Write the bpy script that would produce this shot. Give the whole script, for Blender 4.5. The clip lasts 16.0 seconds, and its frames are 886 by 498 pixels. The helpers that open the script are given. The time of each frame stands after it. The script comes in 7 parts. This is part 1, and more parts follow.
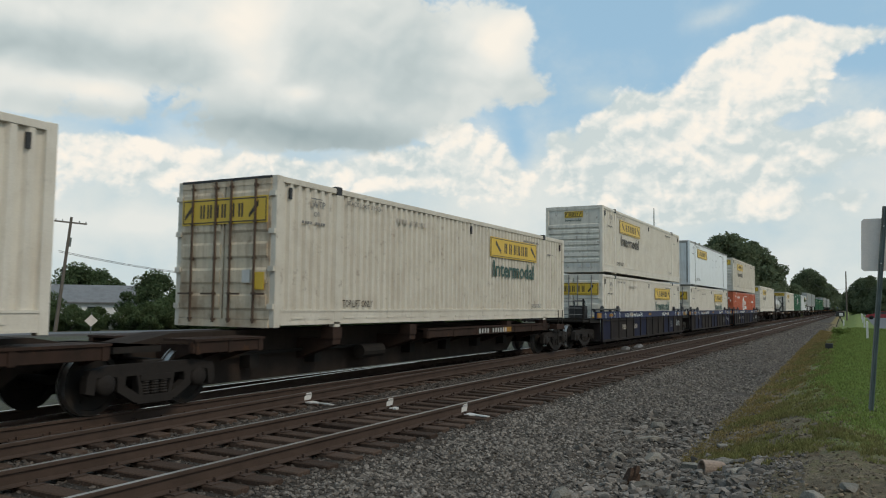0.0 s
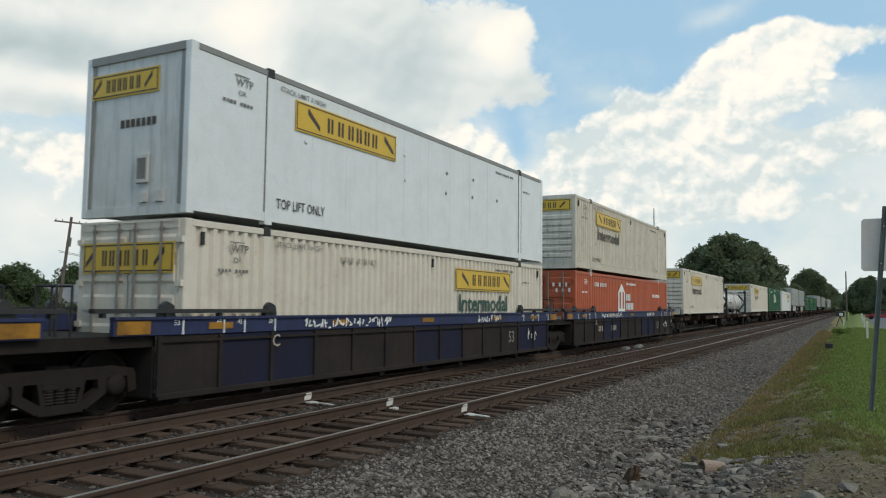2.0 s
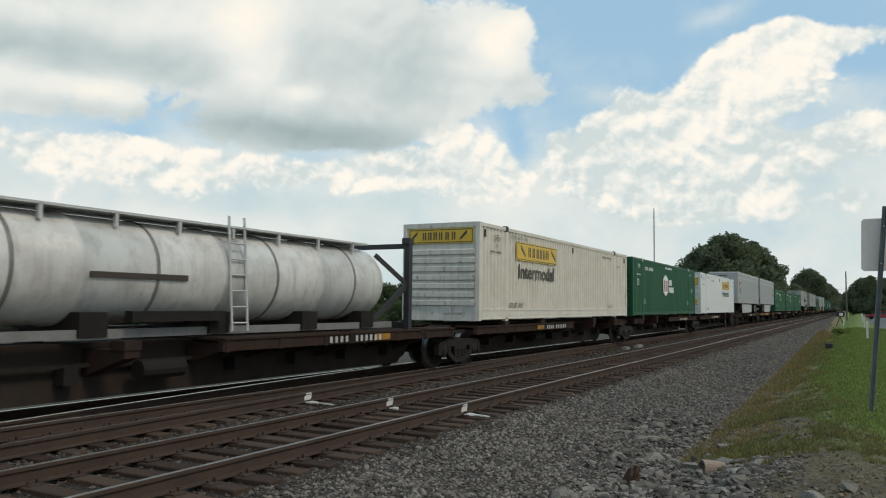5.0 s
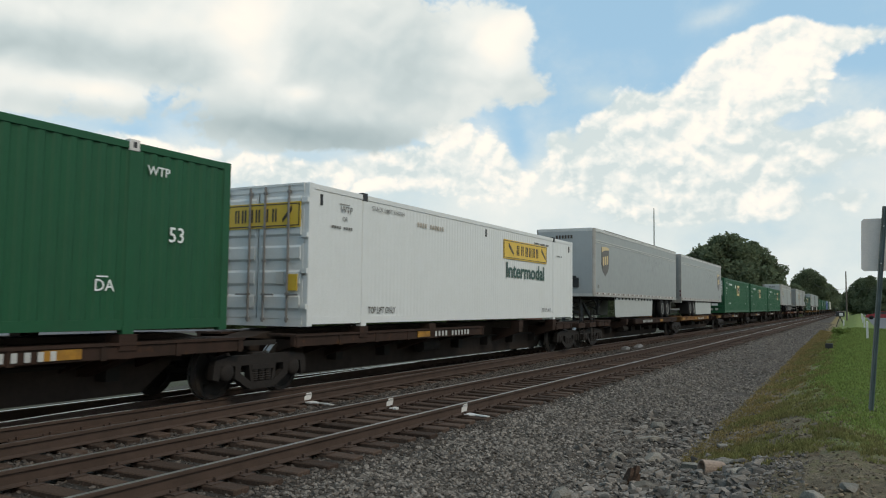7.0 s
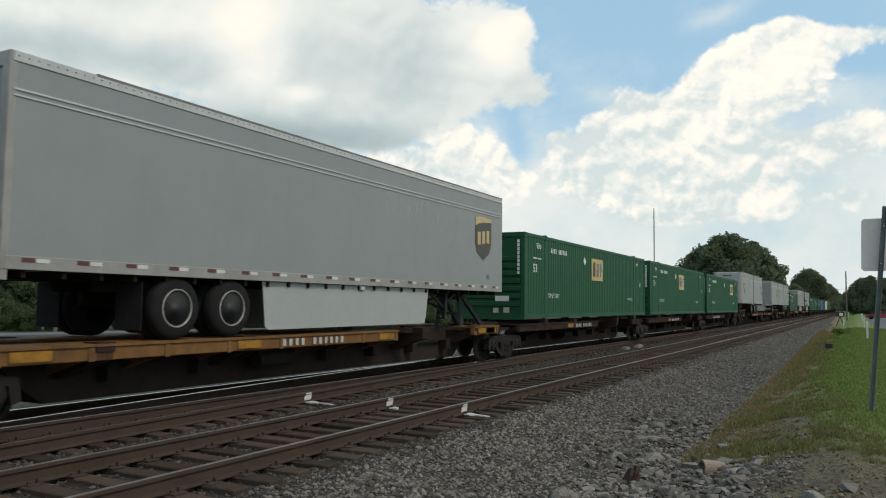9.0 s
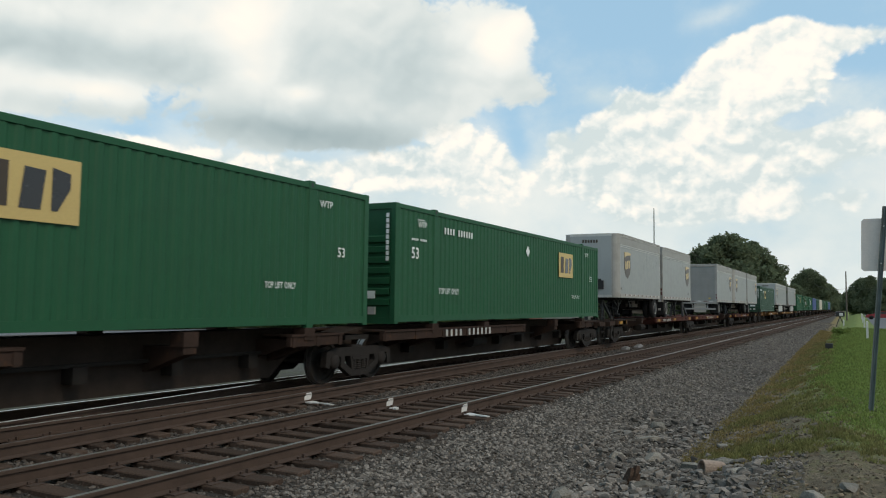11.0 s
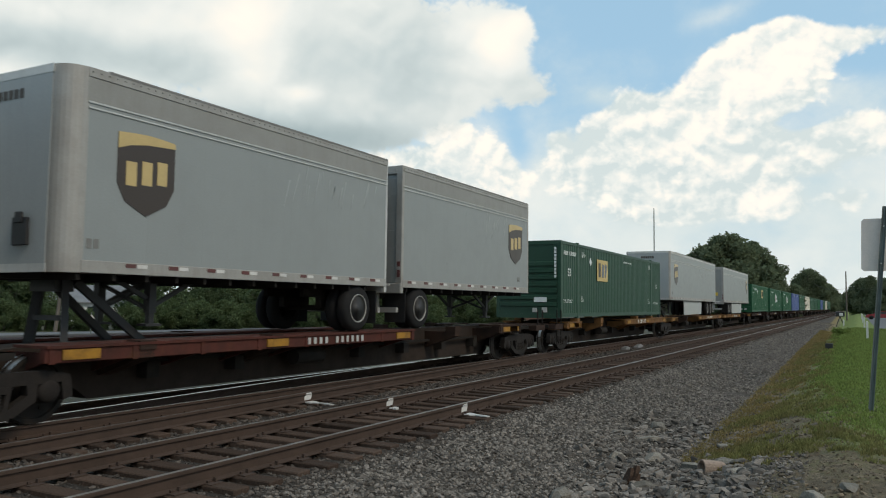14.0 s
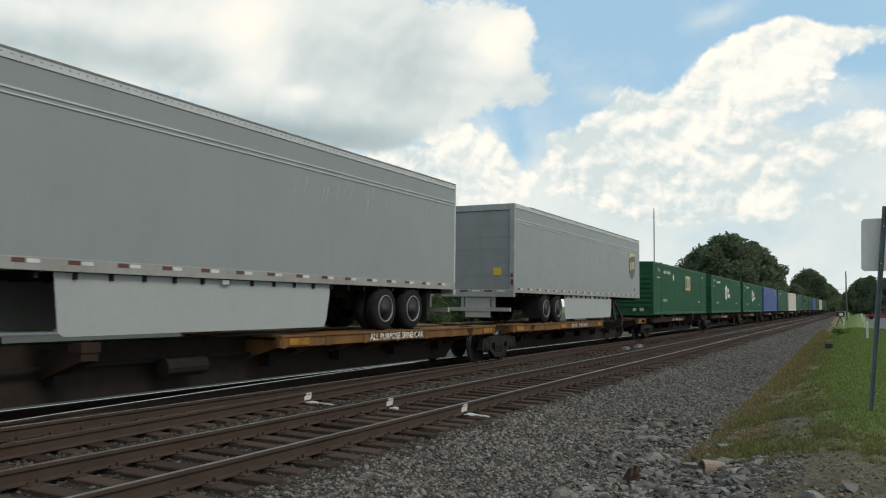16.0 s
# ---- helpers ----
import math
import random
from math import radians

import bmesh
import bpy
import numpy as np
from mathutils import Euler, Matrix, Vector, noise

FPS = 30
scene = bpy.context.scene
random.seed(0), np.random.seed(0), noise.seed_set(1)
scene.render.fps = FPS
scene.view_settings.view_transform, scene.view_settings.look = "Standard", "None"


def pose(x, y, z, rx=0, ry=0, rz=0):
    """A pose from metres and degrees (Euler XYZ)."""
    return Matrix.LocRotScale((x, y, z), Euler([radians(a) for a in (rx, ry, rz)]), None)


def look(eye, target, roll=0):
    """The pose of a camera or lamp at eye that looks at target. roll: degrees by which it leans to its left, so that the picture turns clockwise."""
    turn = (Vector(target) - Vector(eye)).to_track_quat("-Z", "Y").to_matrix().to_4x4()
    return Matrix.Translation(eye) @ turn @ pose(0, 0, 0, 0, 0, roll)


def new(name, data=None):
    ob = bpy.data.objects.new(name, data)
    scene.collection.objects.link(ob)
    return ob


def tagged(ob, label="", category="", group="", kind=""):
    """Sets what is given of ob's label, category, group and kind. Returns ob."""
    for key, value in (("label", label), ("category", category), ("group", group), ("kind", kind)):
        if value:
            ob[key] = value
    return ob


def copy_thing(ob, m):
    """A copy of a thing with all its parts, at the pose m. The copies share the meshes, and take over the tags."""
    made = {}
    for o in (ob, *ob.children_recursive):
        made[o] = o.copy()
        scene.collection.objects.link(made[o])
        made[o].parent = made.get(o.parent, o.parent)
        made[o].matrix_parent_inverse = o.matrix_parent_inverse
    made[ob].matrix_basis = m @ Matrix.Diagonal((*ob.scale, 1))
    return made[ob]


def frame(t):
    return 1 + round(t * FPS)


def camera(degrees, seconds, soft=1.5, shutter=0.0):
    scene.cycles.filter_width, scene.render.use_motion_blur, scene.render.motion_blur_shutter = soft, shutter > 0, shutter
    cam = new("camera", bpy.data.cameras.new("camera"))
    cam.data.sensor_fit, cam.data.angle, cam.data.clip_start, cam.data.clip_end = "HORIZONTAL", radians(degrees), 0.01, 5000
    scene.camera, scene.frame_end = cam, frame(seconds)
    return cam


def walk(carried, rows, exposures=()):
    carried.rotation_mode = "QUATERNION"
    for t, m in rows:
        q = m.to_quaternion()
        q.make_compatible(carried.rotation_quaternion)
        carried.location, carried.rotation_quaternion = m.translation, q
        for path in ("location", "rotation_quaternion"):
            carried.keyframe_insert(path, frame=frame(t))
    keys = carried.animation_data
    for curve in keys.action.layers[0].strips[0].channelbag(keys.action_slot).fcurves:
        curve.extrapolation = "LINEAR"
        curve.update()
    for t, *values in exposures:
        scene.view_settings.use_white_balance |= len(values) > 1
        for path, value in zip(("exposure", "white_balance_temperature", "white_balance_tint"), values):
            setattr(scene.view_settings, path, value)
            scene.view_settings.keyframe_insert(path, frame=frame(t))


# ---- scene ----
SPAN = 16.0
cam = camera(59.667, SPAN, soft=1.12, shutter=0.05)
EYE = (0.0, 0.0, 1.733)
AIM_YAW, AIM_PITCH = radians(28.261), radians(4.05)
AIM = (EYE[0] + 10 * math.cos(AIM_YAW) * math.cos(AIM_PITCH), EYE[1] + 10 * math.sin(AIM_YAW) * math.cos(AIM_PITCH),
       EYE[2] + 10 * math.sin(AIM_PITCH))
walk(cam, [(0.0, look(EYE, AIM, 0.675)), (SPAN, look(EYE, AIM, 0.675))], exposures=[(0.0, -0.07, 7150, 10), (1.0, 0.05, 7150, 10), (3.2, 0.08, 7150, 10), (4.0, -0.04, 7150, 10), (6.5, 0.08, 7150, 10), (SPAN, 0.09, 7150, 10)])

# ---- world, sun ----
SUN_EL, SUN_AZ = radians(46), radians(-103)      # azimuth counted from +x towards +y


def sky_world():
    """Blue sky, a pale veil towards the horizon, white heaped clouds before it and a grey cloud bank in front."""
    w = bpy.data.worlds.new("sky")
    scene.world = w
    w.use_nodes = True
    nt = w.node_tree
    nt.nodes.clear()
    N, LK = nt.nodes.new, nt.links.new
    out, bg = N("ShaderNodeOutputWorld"), N("ShaderNodeBackground")
    sky = N("ShaderNodeTexSky")
    sky.sky_type, sky.sun_disc = "NISHITA", False
    sky.sun_elevation, sky.sun_rotation = SUN_EL, radians(90) - SUN_AZ
    sky.air_density, sky.dust_density = 1.0, 1.5

    def math_(op, a, b=None, clamp=False):
        n = N("ShaderNodeMath")
        n.operation, n.use_clamp = op, clamp
        for i, v in enumerate((a, b)):
            if v is None:
                continue
            if isinstance(v, (int, float)):
                n.inputs[i].default_value = v
            else:
                LK(v, n.inputs[i])
        return n.outputs[0]

    def total(vals):
        t = vals[0]
        for v in vals[1:]:
            t = math_("ADD", t, v)
        return t

    def times(a, b):
        return math_("MULTIPLY", a, b)

    def step(v, lo, hi, to=1.0):
        n = N("ShaderNodeMapRange")
        n.interpolation_type = "SMOOTHSTEP"
        n.inputs["From Min"].default_value, n.inputs["From Max"].default_value, n.inputs["To Max"].default_value = lo, hi, to
        LK(v, n.inputs["Value"])
        return n.outputs[0]

    tc = N("ShaderNodeTexCoord")
    # sky directions turned so that the open view lies ahead: angles to the right and up
    rot = N("ShaderNodeVectorRotate")
    rot.rotation_type = "Z_AXIS"
    rot.inputs["Angle"].default_value = -AIM_YAW
    LK(tc.outputs["Generated"], rot.inputs["Vector"])
    sep = N("ShaderNodeSeparateXYZ")
    LK(rot.outputs[0], sep.inputs[0])
    az = math_("ARCTAN2", times(sep.outputs[1], -1.0), sep.outputs[0])
    el = math_("ARCSINE", sep.outputs[2])

    def place(px, py):
        """Angles to the right and up of the open view, from flat coordinates across it."""
        c, s, k = math.cos(AIM_PITCH), math.sin(AIM_PITCH), radians(0.675)
        R = Vector((-s * math.sin(k), -math.cos(k), c * math.sin(k)))
        U = Vector((-s * math.cos(k), math.sin(k), c * math.cos(k)))
        d = (Vector((c, 0, s)) + R * ((px - 784) / 1367) + U * ((441 - py) / 1367)).normalized()
        return math.atan2(-d.y, d.x), math.asin(d.z)

    def coords(da=0.0, de=0.0):
        cb = N("ShaderNodeCombineXYZ")
        LK(math_("ADD", az, da), cb.inputs[0])
        LK(times(math_("ADD", el, de), 1.2), cb.inputs[1])
        return cb.outputs[0]

    def moved(v, off):
        mp = N("ShaderNodeMapping")
        mp.inputs["Location"].default_value = off
        LK(v, mp.inputs["Vector"])
        return mp.outputs[0]

    def fbm(v, scale, detail, rough, off):
        n = N("ShaderNodeTexNoise")
        n.inputs["Scale"].default_value, n.inputs["Detail"].default_value, n.inputs["Roughness"].default_value = scale, detail, rough
        LK(moved(v, off), n.inputs["Vector"])
        return n.outputs["Fac"]

    def puffs(v, scale, off, detail=1.6):
        """Rounded heaps: high in the middle of each cell, low in the creases."""
        m = moved(v, off)
        wob = N("ShaderNodeTexNoise")
        wob.inputs["Scale"].default_value, wob.inputs["Detail"].default_value = scale * 0.8, 4.0
        LK(m, wob.inputs["Vector"])
        ad = N("ShaderNodeMix")
        ad.data_type = "VECTOR"
        ad.inputs["Factor"].default_value = 0.10
        LK(m, ad.inputs[4])
        LK(wob.outputs["Color"], ad.inputs[5])
        n = N("ShaderNodeTexVoronoi")
        n.feature = "SMOOTH_F1"
        n.inputs["Scale"].default_value, n.inputs["Detail"].default_value = scale, detail
        n.inputs["Roughness"].default_value, n.inputs["Smoothness"].default_value = 0.55, 0.35
        LK(ad.outputs[1], n.inputs["Vector"])
        return math_("SUBTRACT", 0.5, n.outputs["Distance"])

    def lobe(px, py, sx, sy, amp, tilt=0.0):
        a, e = place(px, py)
        ca, sn = math.cos(tilt), math.sin(tilt)
        u, v = math_("SUBTRACT", az, a), math_("SUBTRACT", el, e)
        ur = math_("ADD", times(u, ca), times(v, sn))
        vr = math_("SUBTRACT", times(v, ca), times(u, sn))
        ur, vr = times(ur, 1367 / sx), times(vr, 1367 / sy)
        q = math_("ADD", times(ur, ur), times(vr, vr))
        return times(math_("EXPONENT", times(q, -1.0)), amp)

    def colours(fac, *stops):
        cr = N("ShaderNodeValToRGB")
        els = cr.color_ramp.elements
        els[0].position, els[0].color = stops[0][0], (*stops[0][1], 1)
        els[1].position, els[1].color = stops[-1][0], (*stops[-1][1], 1)
        for p, c in stops[1:-1]:
            els.new(p).color = (*c, 1)
        LK(fac, cr.inputs["Fac"])
        return cr.outputs[0]

    def over(fac, a, b):
        n = N("ShaderNodeMix")
        n.data_type = "RGBA"
        LK(fac, n.inputs["Factor"])
        LK(a, n.inputs[6])
        LK(b, n.inputs[7])
        return n.outputs[2]

    here = coords()
    big, fine = fbm(here, 4.0, 5, 0.5, (3.1, 1.7, 0.4)), fbm(here, 26.0, 6, 0.6, (1.3, 4.7, 2.4))
    soft = fbm(here, 7.0, 3, 0.45, (5.3, 2.2, 1.0))
    heap, knob = puffs(here, 13.0, (2.0, 5.0, 1.0)), puffs(here, 30.0, (4.0, 1.0, 2.0), 1.0)
    up = coords(-0.006, 0.011)
    heap_up, knob_up = puffs(up, 13.0, (2.0, 5.0, 1.0)), puffs(up, 30.0, (4.0, 1.0, 2.0), 1.0)
    # beyond the open view: broken cloud all round
    beyond = math_("MAXIMUM", step(math_("ABSOLUTE", az), 0.60, 0.85), step(el, 0.40, 0.55))

    # blue, and the veil that thickens towards the horizon
    blue = N("ShaderNodeVectorMath")
    blue.operation = "SCALE"
    blue.inputs["Scale"].default_value = 0.115
    LK(sky.outputs[0], blue.inputs[0])
    haze = N("ShaderNodeMix")
    haze.data_type = "RGBA"
    haze.inputs["Factor"].default_value = 0.7
    haze.inputs[7].default_value = (0.37, 0.65, 0.92, 1)
    LK(blue.outputs[0], haze.inputs[6])
    wisp = fbm(here, 9.0, 6, 0.6, (8.0, 3.3, 6.0))
    veil_in = total([step(math_("SUBTRACT", 0.30, el), 0.0, 0.17, 0.80), times(math_("SUBTRACT", wisp, 0.42), 1.1), lobe(1265, 28, 60, 16, 0.40, 0.25), lobe(1100, 105, 130, 30, 0.16), lobe(1490, 165, 90, 26, 0.30), lobe(1080, 170, 60, 20, 0.40),
                     lobe(1010, 320, 90, 50, 0.25), lobe(1090, 50, 110, 45, -0.22), lobe(915, 255, 22, 60, -0.50, 0.2), lobe(1510, 110, 70, 24, -0.30), lobe(235, 232, 60, 14, -0.3)])
    veil = colours(total([times(soft, 0.7), times(wisp, 0.35), -0.08, lobe(360, 348, 270, 24, -0.16), lobe(300, 400, 260, 20, 0.12)]), (0.28, (0.56, 0.70, 0.78)), (0.62, (0.78, 0.845, 0.875)))
    col = over(step(veil_in, 0.0, 1.0), haze.outputs[2], veil)

    # the white heaps
    crisp = total([times(heap, 0.42), times(knob, 0.26), times(math_("SUBTRACT", fine, 0.5), 0.22), times(math_("SUBTRACT", big, 0.5), 0.25)])
    white_in = total([crisp, times(beyond, math_("SUBTRACT", big, 0.05)),
                      lobe(1340, 140, 105, 85, 0.85), lobe(1385, 70, 48, 42, 0.75), lobe(1300, 95, 45, 40, 0.35), lobe(1230, 225, 185, 90, 0.9, 0.45), lobe(1420, 120, 45, 45, 0.5), lobe(1075, 245, 95, 75, 0.7), lobe(1150, 210, 70, 40, 0.35), lobe(1260, 330, 300, 85, 0.75),
                      lobe(1530, 232, 80, 42, 0.85), lobe(1440, 262, 70, 32, 0.6), lobe(1545, 62, 125, 26, 0.85), lobe(1130, 185, 40, 16, 0.35, -0.5), lobe(985, 248, 24, 26, 0.6), lobe(1340, 365, 60, 22, 0.6), lobe(1225, 372, 50, 26, 0.45), lobe(1505, 355, 34, 22, 0.55)])
    white_more = total([lobe(820, 270, 105, 62, 0.95), lobe(770, 212, 60, 26, 0.7), lobe(880, 315, 70, 45, 0.6), lobe(690, 300, 150, 42, 0.8), lobe(215, 265, 110, 48, 0.85), lobe(60, 262, 120, 40, 0.75), lobe(420, 300, 190, 36, 0.85), lobe(110, 150, 110, 22, 0.3),
                        lobe(1050, 305, 40, 22, 0.4), lobe(300, 370, 500, 60, 0.5), lobe(920, 240, 26, 60, -0.55, 0.25), lobe(1425, 212, 40, 12, -0.5), lobe(1470, 185, 60, 20, -0.25)])
    whites = math_("ADD", white_in, white_more)
    relief = total([times(math_("SUBTRACT", heap, heap_up), 0.85), times(math_("SUBTRACT", knob, knob_up), 0.42), times(heap, 0.34), times(knob, 0.16)])
    white_tone = total([relief, times(math_("SUBTRACT", soft, 0.5), 0.70), times(math_("SUBTRACT", fine, 0.5), 0.10), 0.66, lobe(300, 380, 600, 50, -0.14), lobe(1250, 400, 500, 50, -0.16),
                        lobe(1290, 165, 150, 60, 0.20, 0.5), lobe(1380, 80, 70, 50, 0.16), lobe(820, 250, 110, 45, 0.16), lobe(1530, 225, 60, 36, 0.22), lobe(250, 262, 150, 26, 0.22), lobe(1340, 362, 50, 18, 0.25),
                        lobe(1370, 250, 110, 32, -0.20), lobe(1060, 255, 80, 45, -0.20), lobe(1100, 340, 130, 40, -0.16), lobe(1300, 300, 200, 30, -0.12), lobe(1500, 290, 120, 26, -0.12), lobe(1480, 165, 60, 20, -0.16)])
    white_col = colours(white_tone, (0.20, (0.60, 0.715, 0.775)), (0.48, (0.75, 0.825, 0.86)), (0.70, (0.89, 0.91, 0.91)), (0.95, (0.97, 0.955, 0.925)))
    thin = step(whites, 0.36, 0.66)
    col = over(thin, col, white_col)

    # the grey bank
    bank_in = total([times(crisp, 0.95), lobe(80, 195, 170, 22, 0.40), times(beyond, math_("SUBTRACT", big, 0.02)), lobe(300, 60, 440, 120, 1.1), lobe(640, 120, 260, 95, 1.0), lobe(550, 235, 220, 42, 0.9), lobe(880, 75, 62, 62, 0.8), lobe(915, 40, 36, 24, 0.35), lobe(930, 155, 70, 36, 0.55),
                     lobe(60, 120, 140, 70, 0.6), lobe(780, 190, 110, 30, 0.3), lobe(700, 20, 220, 60, 0.4)])
    bank_tone = total([times(soft, 0.34), times(math_("SUBTRACT", big, 0.5), 0.16), times(heap, 0.08), times(math_("SUBTRACT", heap, heap_up), 0.12), times(math_("SUBTRACT", fine, 0.5), 0.06), 0.455,
                       lobe(545, 240, 215, 36, -0.42), lobe(640, 262, 110, 20, -0.12), lobe(380, 215, 120, 22, -0.12), lobe(180, 100, 230, 34, -0.20), lobe(30, 70, 120, 30, -0.14), lobe(760, 140, 110, 60, -0.12), lobe(660, 50, 110, 60, -0.10), lobe(580, 110, 260, 50, -0.08),
                       lobe(950, 170, 60, 24, -0.10), lobe(60, 180, 110, 18, -0.06)])
    bank_more = total([lobe(440, 45, 60, 75, 0.42), lobe(455, 135, 50, 26, 0.20), lobe(110, 150, 90, 20, 0.24), lobe(530, 166, 34, 12, 0.26), lobe(880, 82, 44, 40, 0.40), lobe(920, 40, 30, 20, 0.25), lobe(300, 30, 90, 40, 0.10), lobe(100, 20, 140, 22, 0.12), lobe(220, 165, 60, 18, 0.12)])
    bank_col = colours(math_("ADD", bank_tone, bank_more), (0.10, (0.34, 0.445, 0.50)), (0.42, (0.54, 0.645, 0.70)), (0.68, (0.77, 0.835, 0.865)), (0.96, (0.95, 0.94, 0.91)))
    col = over(step(bank_in, 0.34, 0.62), col, bank_col)
    LK(col, bg.inputs["Color"])
    bg.inputs["Strength"].default_value = 1.0
    LK(bg.outputs[0], out.inputs["Surface"])


sky_world()
sun = new("sun", bpy.data.lights.new("sun", "SUN"))
sun.data.energy, sun.data.angle, sun.data.color = 1.35, radians(14), (1.0, 0.91, 0.78)
sun.matrix_world = look((math.cos(SUN_AZ) * math.cos(SUN_EL) * 60, math.sin(SUN_AZ) * math.cos(SUN_EL) * 60, math.sin(SUN_EL) * 60), (0, 0, 0))


# ---- materials ----
def material(name, color, rough=0.6, metal=0.0, grime=(0.05, 0.045, 0.04), amount=0.25, scale=1.5, streak=0.0, grain=40.0,
             grain_amt=0.05, bump=0.0, bump_scale=30.0, vary=0.0, island=0.0, spec=0.5, rust=0.0):
    """Colour with stains at a large scale, grain at a small one, optional drips (streak), rust spots and relief."""
    m = bpy.data.materials.new(name)
    m.use_nodes = True
    nt = m.node_tree
    nt.nodes.clear()
    N, LK = nt.nodes.new, nt.links.new
    out, b = N("ShaderNodeOutputMaterial"), N("ShaderNodeBsdfPrincipled")
    LK(b.outputs[0], out.inputs[0])
    b.inputs["Roughness"].default_value, b.inputs["Metallic"].default_value = rough, metal
    b.inputs["Specular IOR Level"].default_value = spec
    tc = N("ShaderNodeTexCoord")

    def noise_(sc, detail=5, stretch=(1, 1, 1), off=(0, 0, 0)):
        mp = N("ShaderNodeMapping")
        mp.inputs["Scale"].default_value, mp.inputs["Location"].default_value = stretch, off
        LK(tc.outputs["Object"], mp.inputs["Vector"])
        n = N("ShaderNodeTexNoise")
        n.inputs["Scale"].default_value, n.inputs["Detail"].default_value = sc, detail
        n.inputs["Roughness"].default_value = 0.62
        LK(mp.outputs[0], n.inputs["Vector"])
        return n.outputs["Fac"]

    def mixed(fac, a, bcol, kind="MIX"):
        n = N("ShaderNodeMix")
        n.data_type, n.blend_type = "RGBA", kind
        for sock, v in ((n.inputs["Factor"], fac), (n.inputs[6], a), (n.inputs[7], bcol)):
            if isinstance(v, (int, float)):
                sock.default_value = v
            elif isinstance(v, tuple):
                sock.default_value = (*v[:3], 1)
            else:
                LK(v, sock)
        return n.outputs[2]

    def stretch_(val, lo, hi, to=1.0):
        n = N("ShaderNodeMapRange")
        n.inputs["From Min"].default_value, n.inputs["From Max"].default_value = lo, hi
        n.inputs["To Max"].default_value = to
        LK(val, n.inputs["Value"])
        return n.outputs[0]

    oi = N("ShaderNodeObjectInfo")
    off = N("ShaderNodeCombineXYZ")
    col = mixed(stretch_(noise_(scale), 0.42, 0.75, amount), tuple(color), tuple(grime))
    if streak:
        col = mixed(stretch_(noise_(2.2, 6, (3.0, 3.0, 0.22), (4, 1, 9)), 0.50, 0.80, streak), col, tuple(grime))
    if rust:
        col = mixed(stretch_(noise_(5.5, 8, (1, 1, 0.8), (9, 3, 1)), 0.60, 0.70, rust), col, (0.10, 0.045, 0.02))
    g = stretch_(noise_(grain, 3, (1, 1, 1), (2, 7, 3)), 0.3, 0.7)
    gm = N("ShaderNodeMapRange")
    gm.inputs["To Min"].default_value, gm.inputs["To Max"].default_value = 1 - grain_amt, 1 + grain_amt
    LK(g, gm.inputs["Value"])
    vm = N("ShaderNodeVectorMath")
    vm.operation = "SCALE"
    LK(col, vm.inputs[0])
    LK(gm.outputs[0], vm.inputs["Scale"])
    col = vm.outputs[0]
    for amt, src in ((vary, oi.outputs["Random"]), (island, None)):
        if not amt:
            continue
        if src is None:
            geo = N("ShaderNodeNewGeometry")
            src = geo.outputs["Random Per Island"]
        r = N("ShaderNodeMapRange")
        r.inputs["To Min"].default_value, r.inputs["To Max"].default_value = 1 - amt, 1 + amt
        LK(src, r.inputs["Value"])
        v2 = N("ShaderNodeVectorMath")
        v2.operation = "SCALE"
        LK(col, v2.inputs[0])
        LK(r.outputs[0], v2.inputs["Scale"])
        col = v2.outputs[0]
    LK(col, b.inputs["Base Color"])
    if bump:
        bp = N("ShaderNodeBump")
        bp.inputs["Strength"].default_value, bp.inputs["Distance"].default_value = bump, 0.02
        LK(noise_(bump_scale, 6), bp.inputs["Height"])
        LK(bp.outputs[0], b.inputs["Normal"])
    rr = N("ShaderNodeMapRange")
    rr.inputs["To Min"].default_value, rr.inputs["To Max"].default_value = max(0.05, rough - 0.12), min(1, rough + 0.12)
    LK(noise_(scale * 4), rr.inputs["Value"])
    LK(rr.outputs[0], b.inputs["Roughness"])
    return m


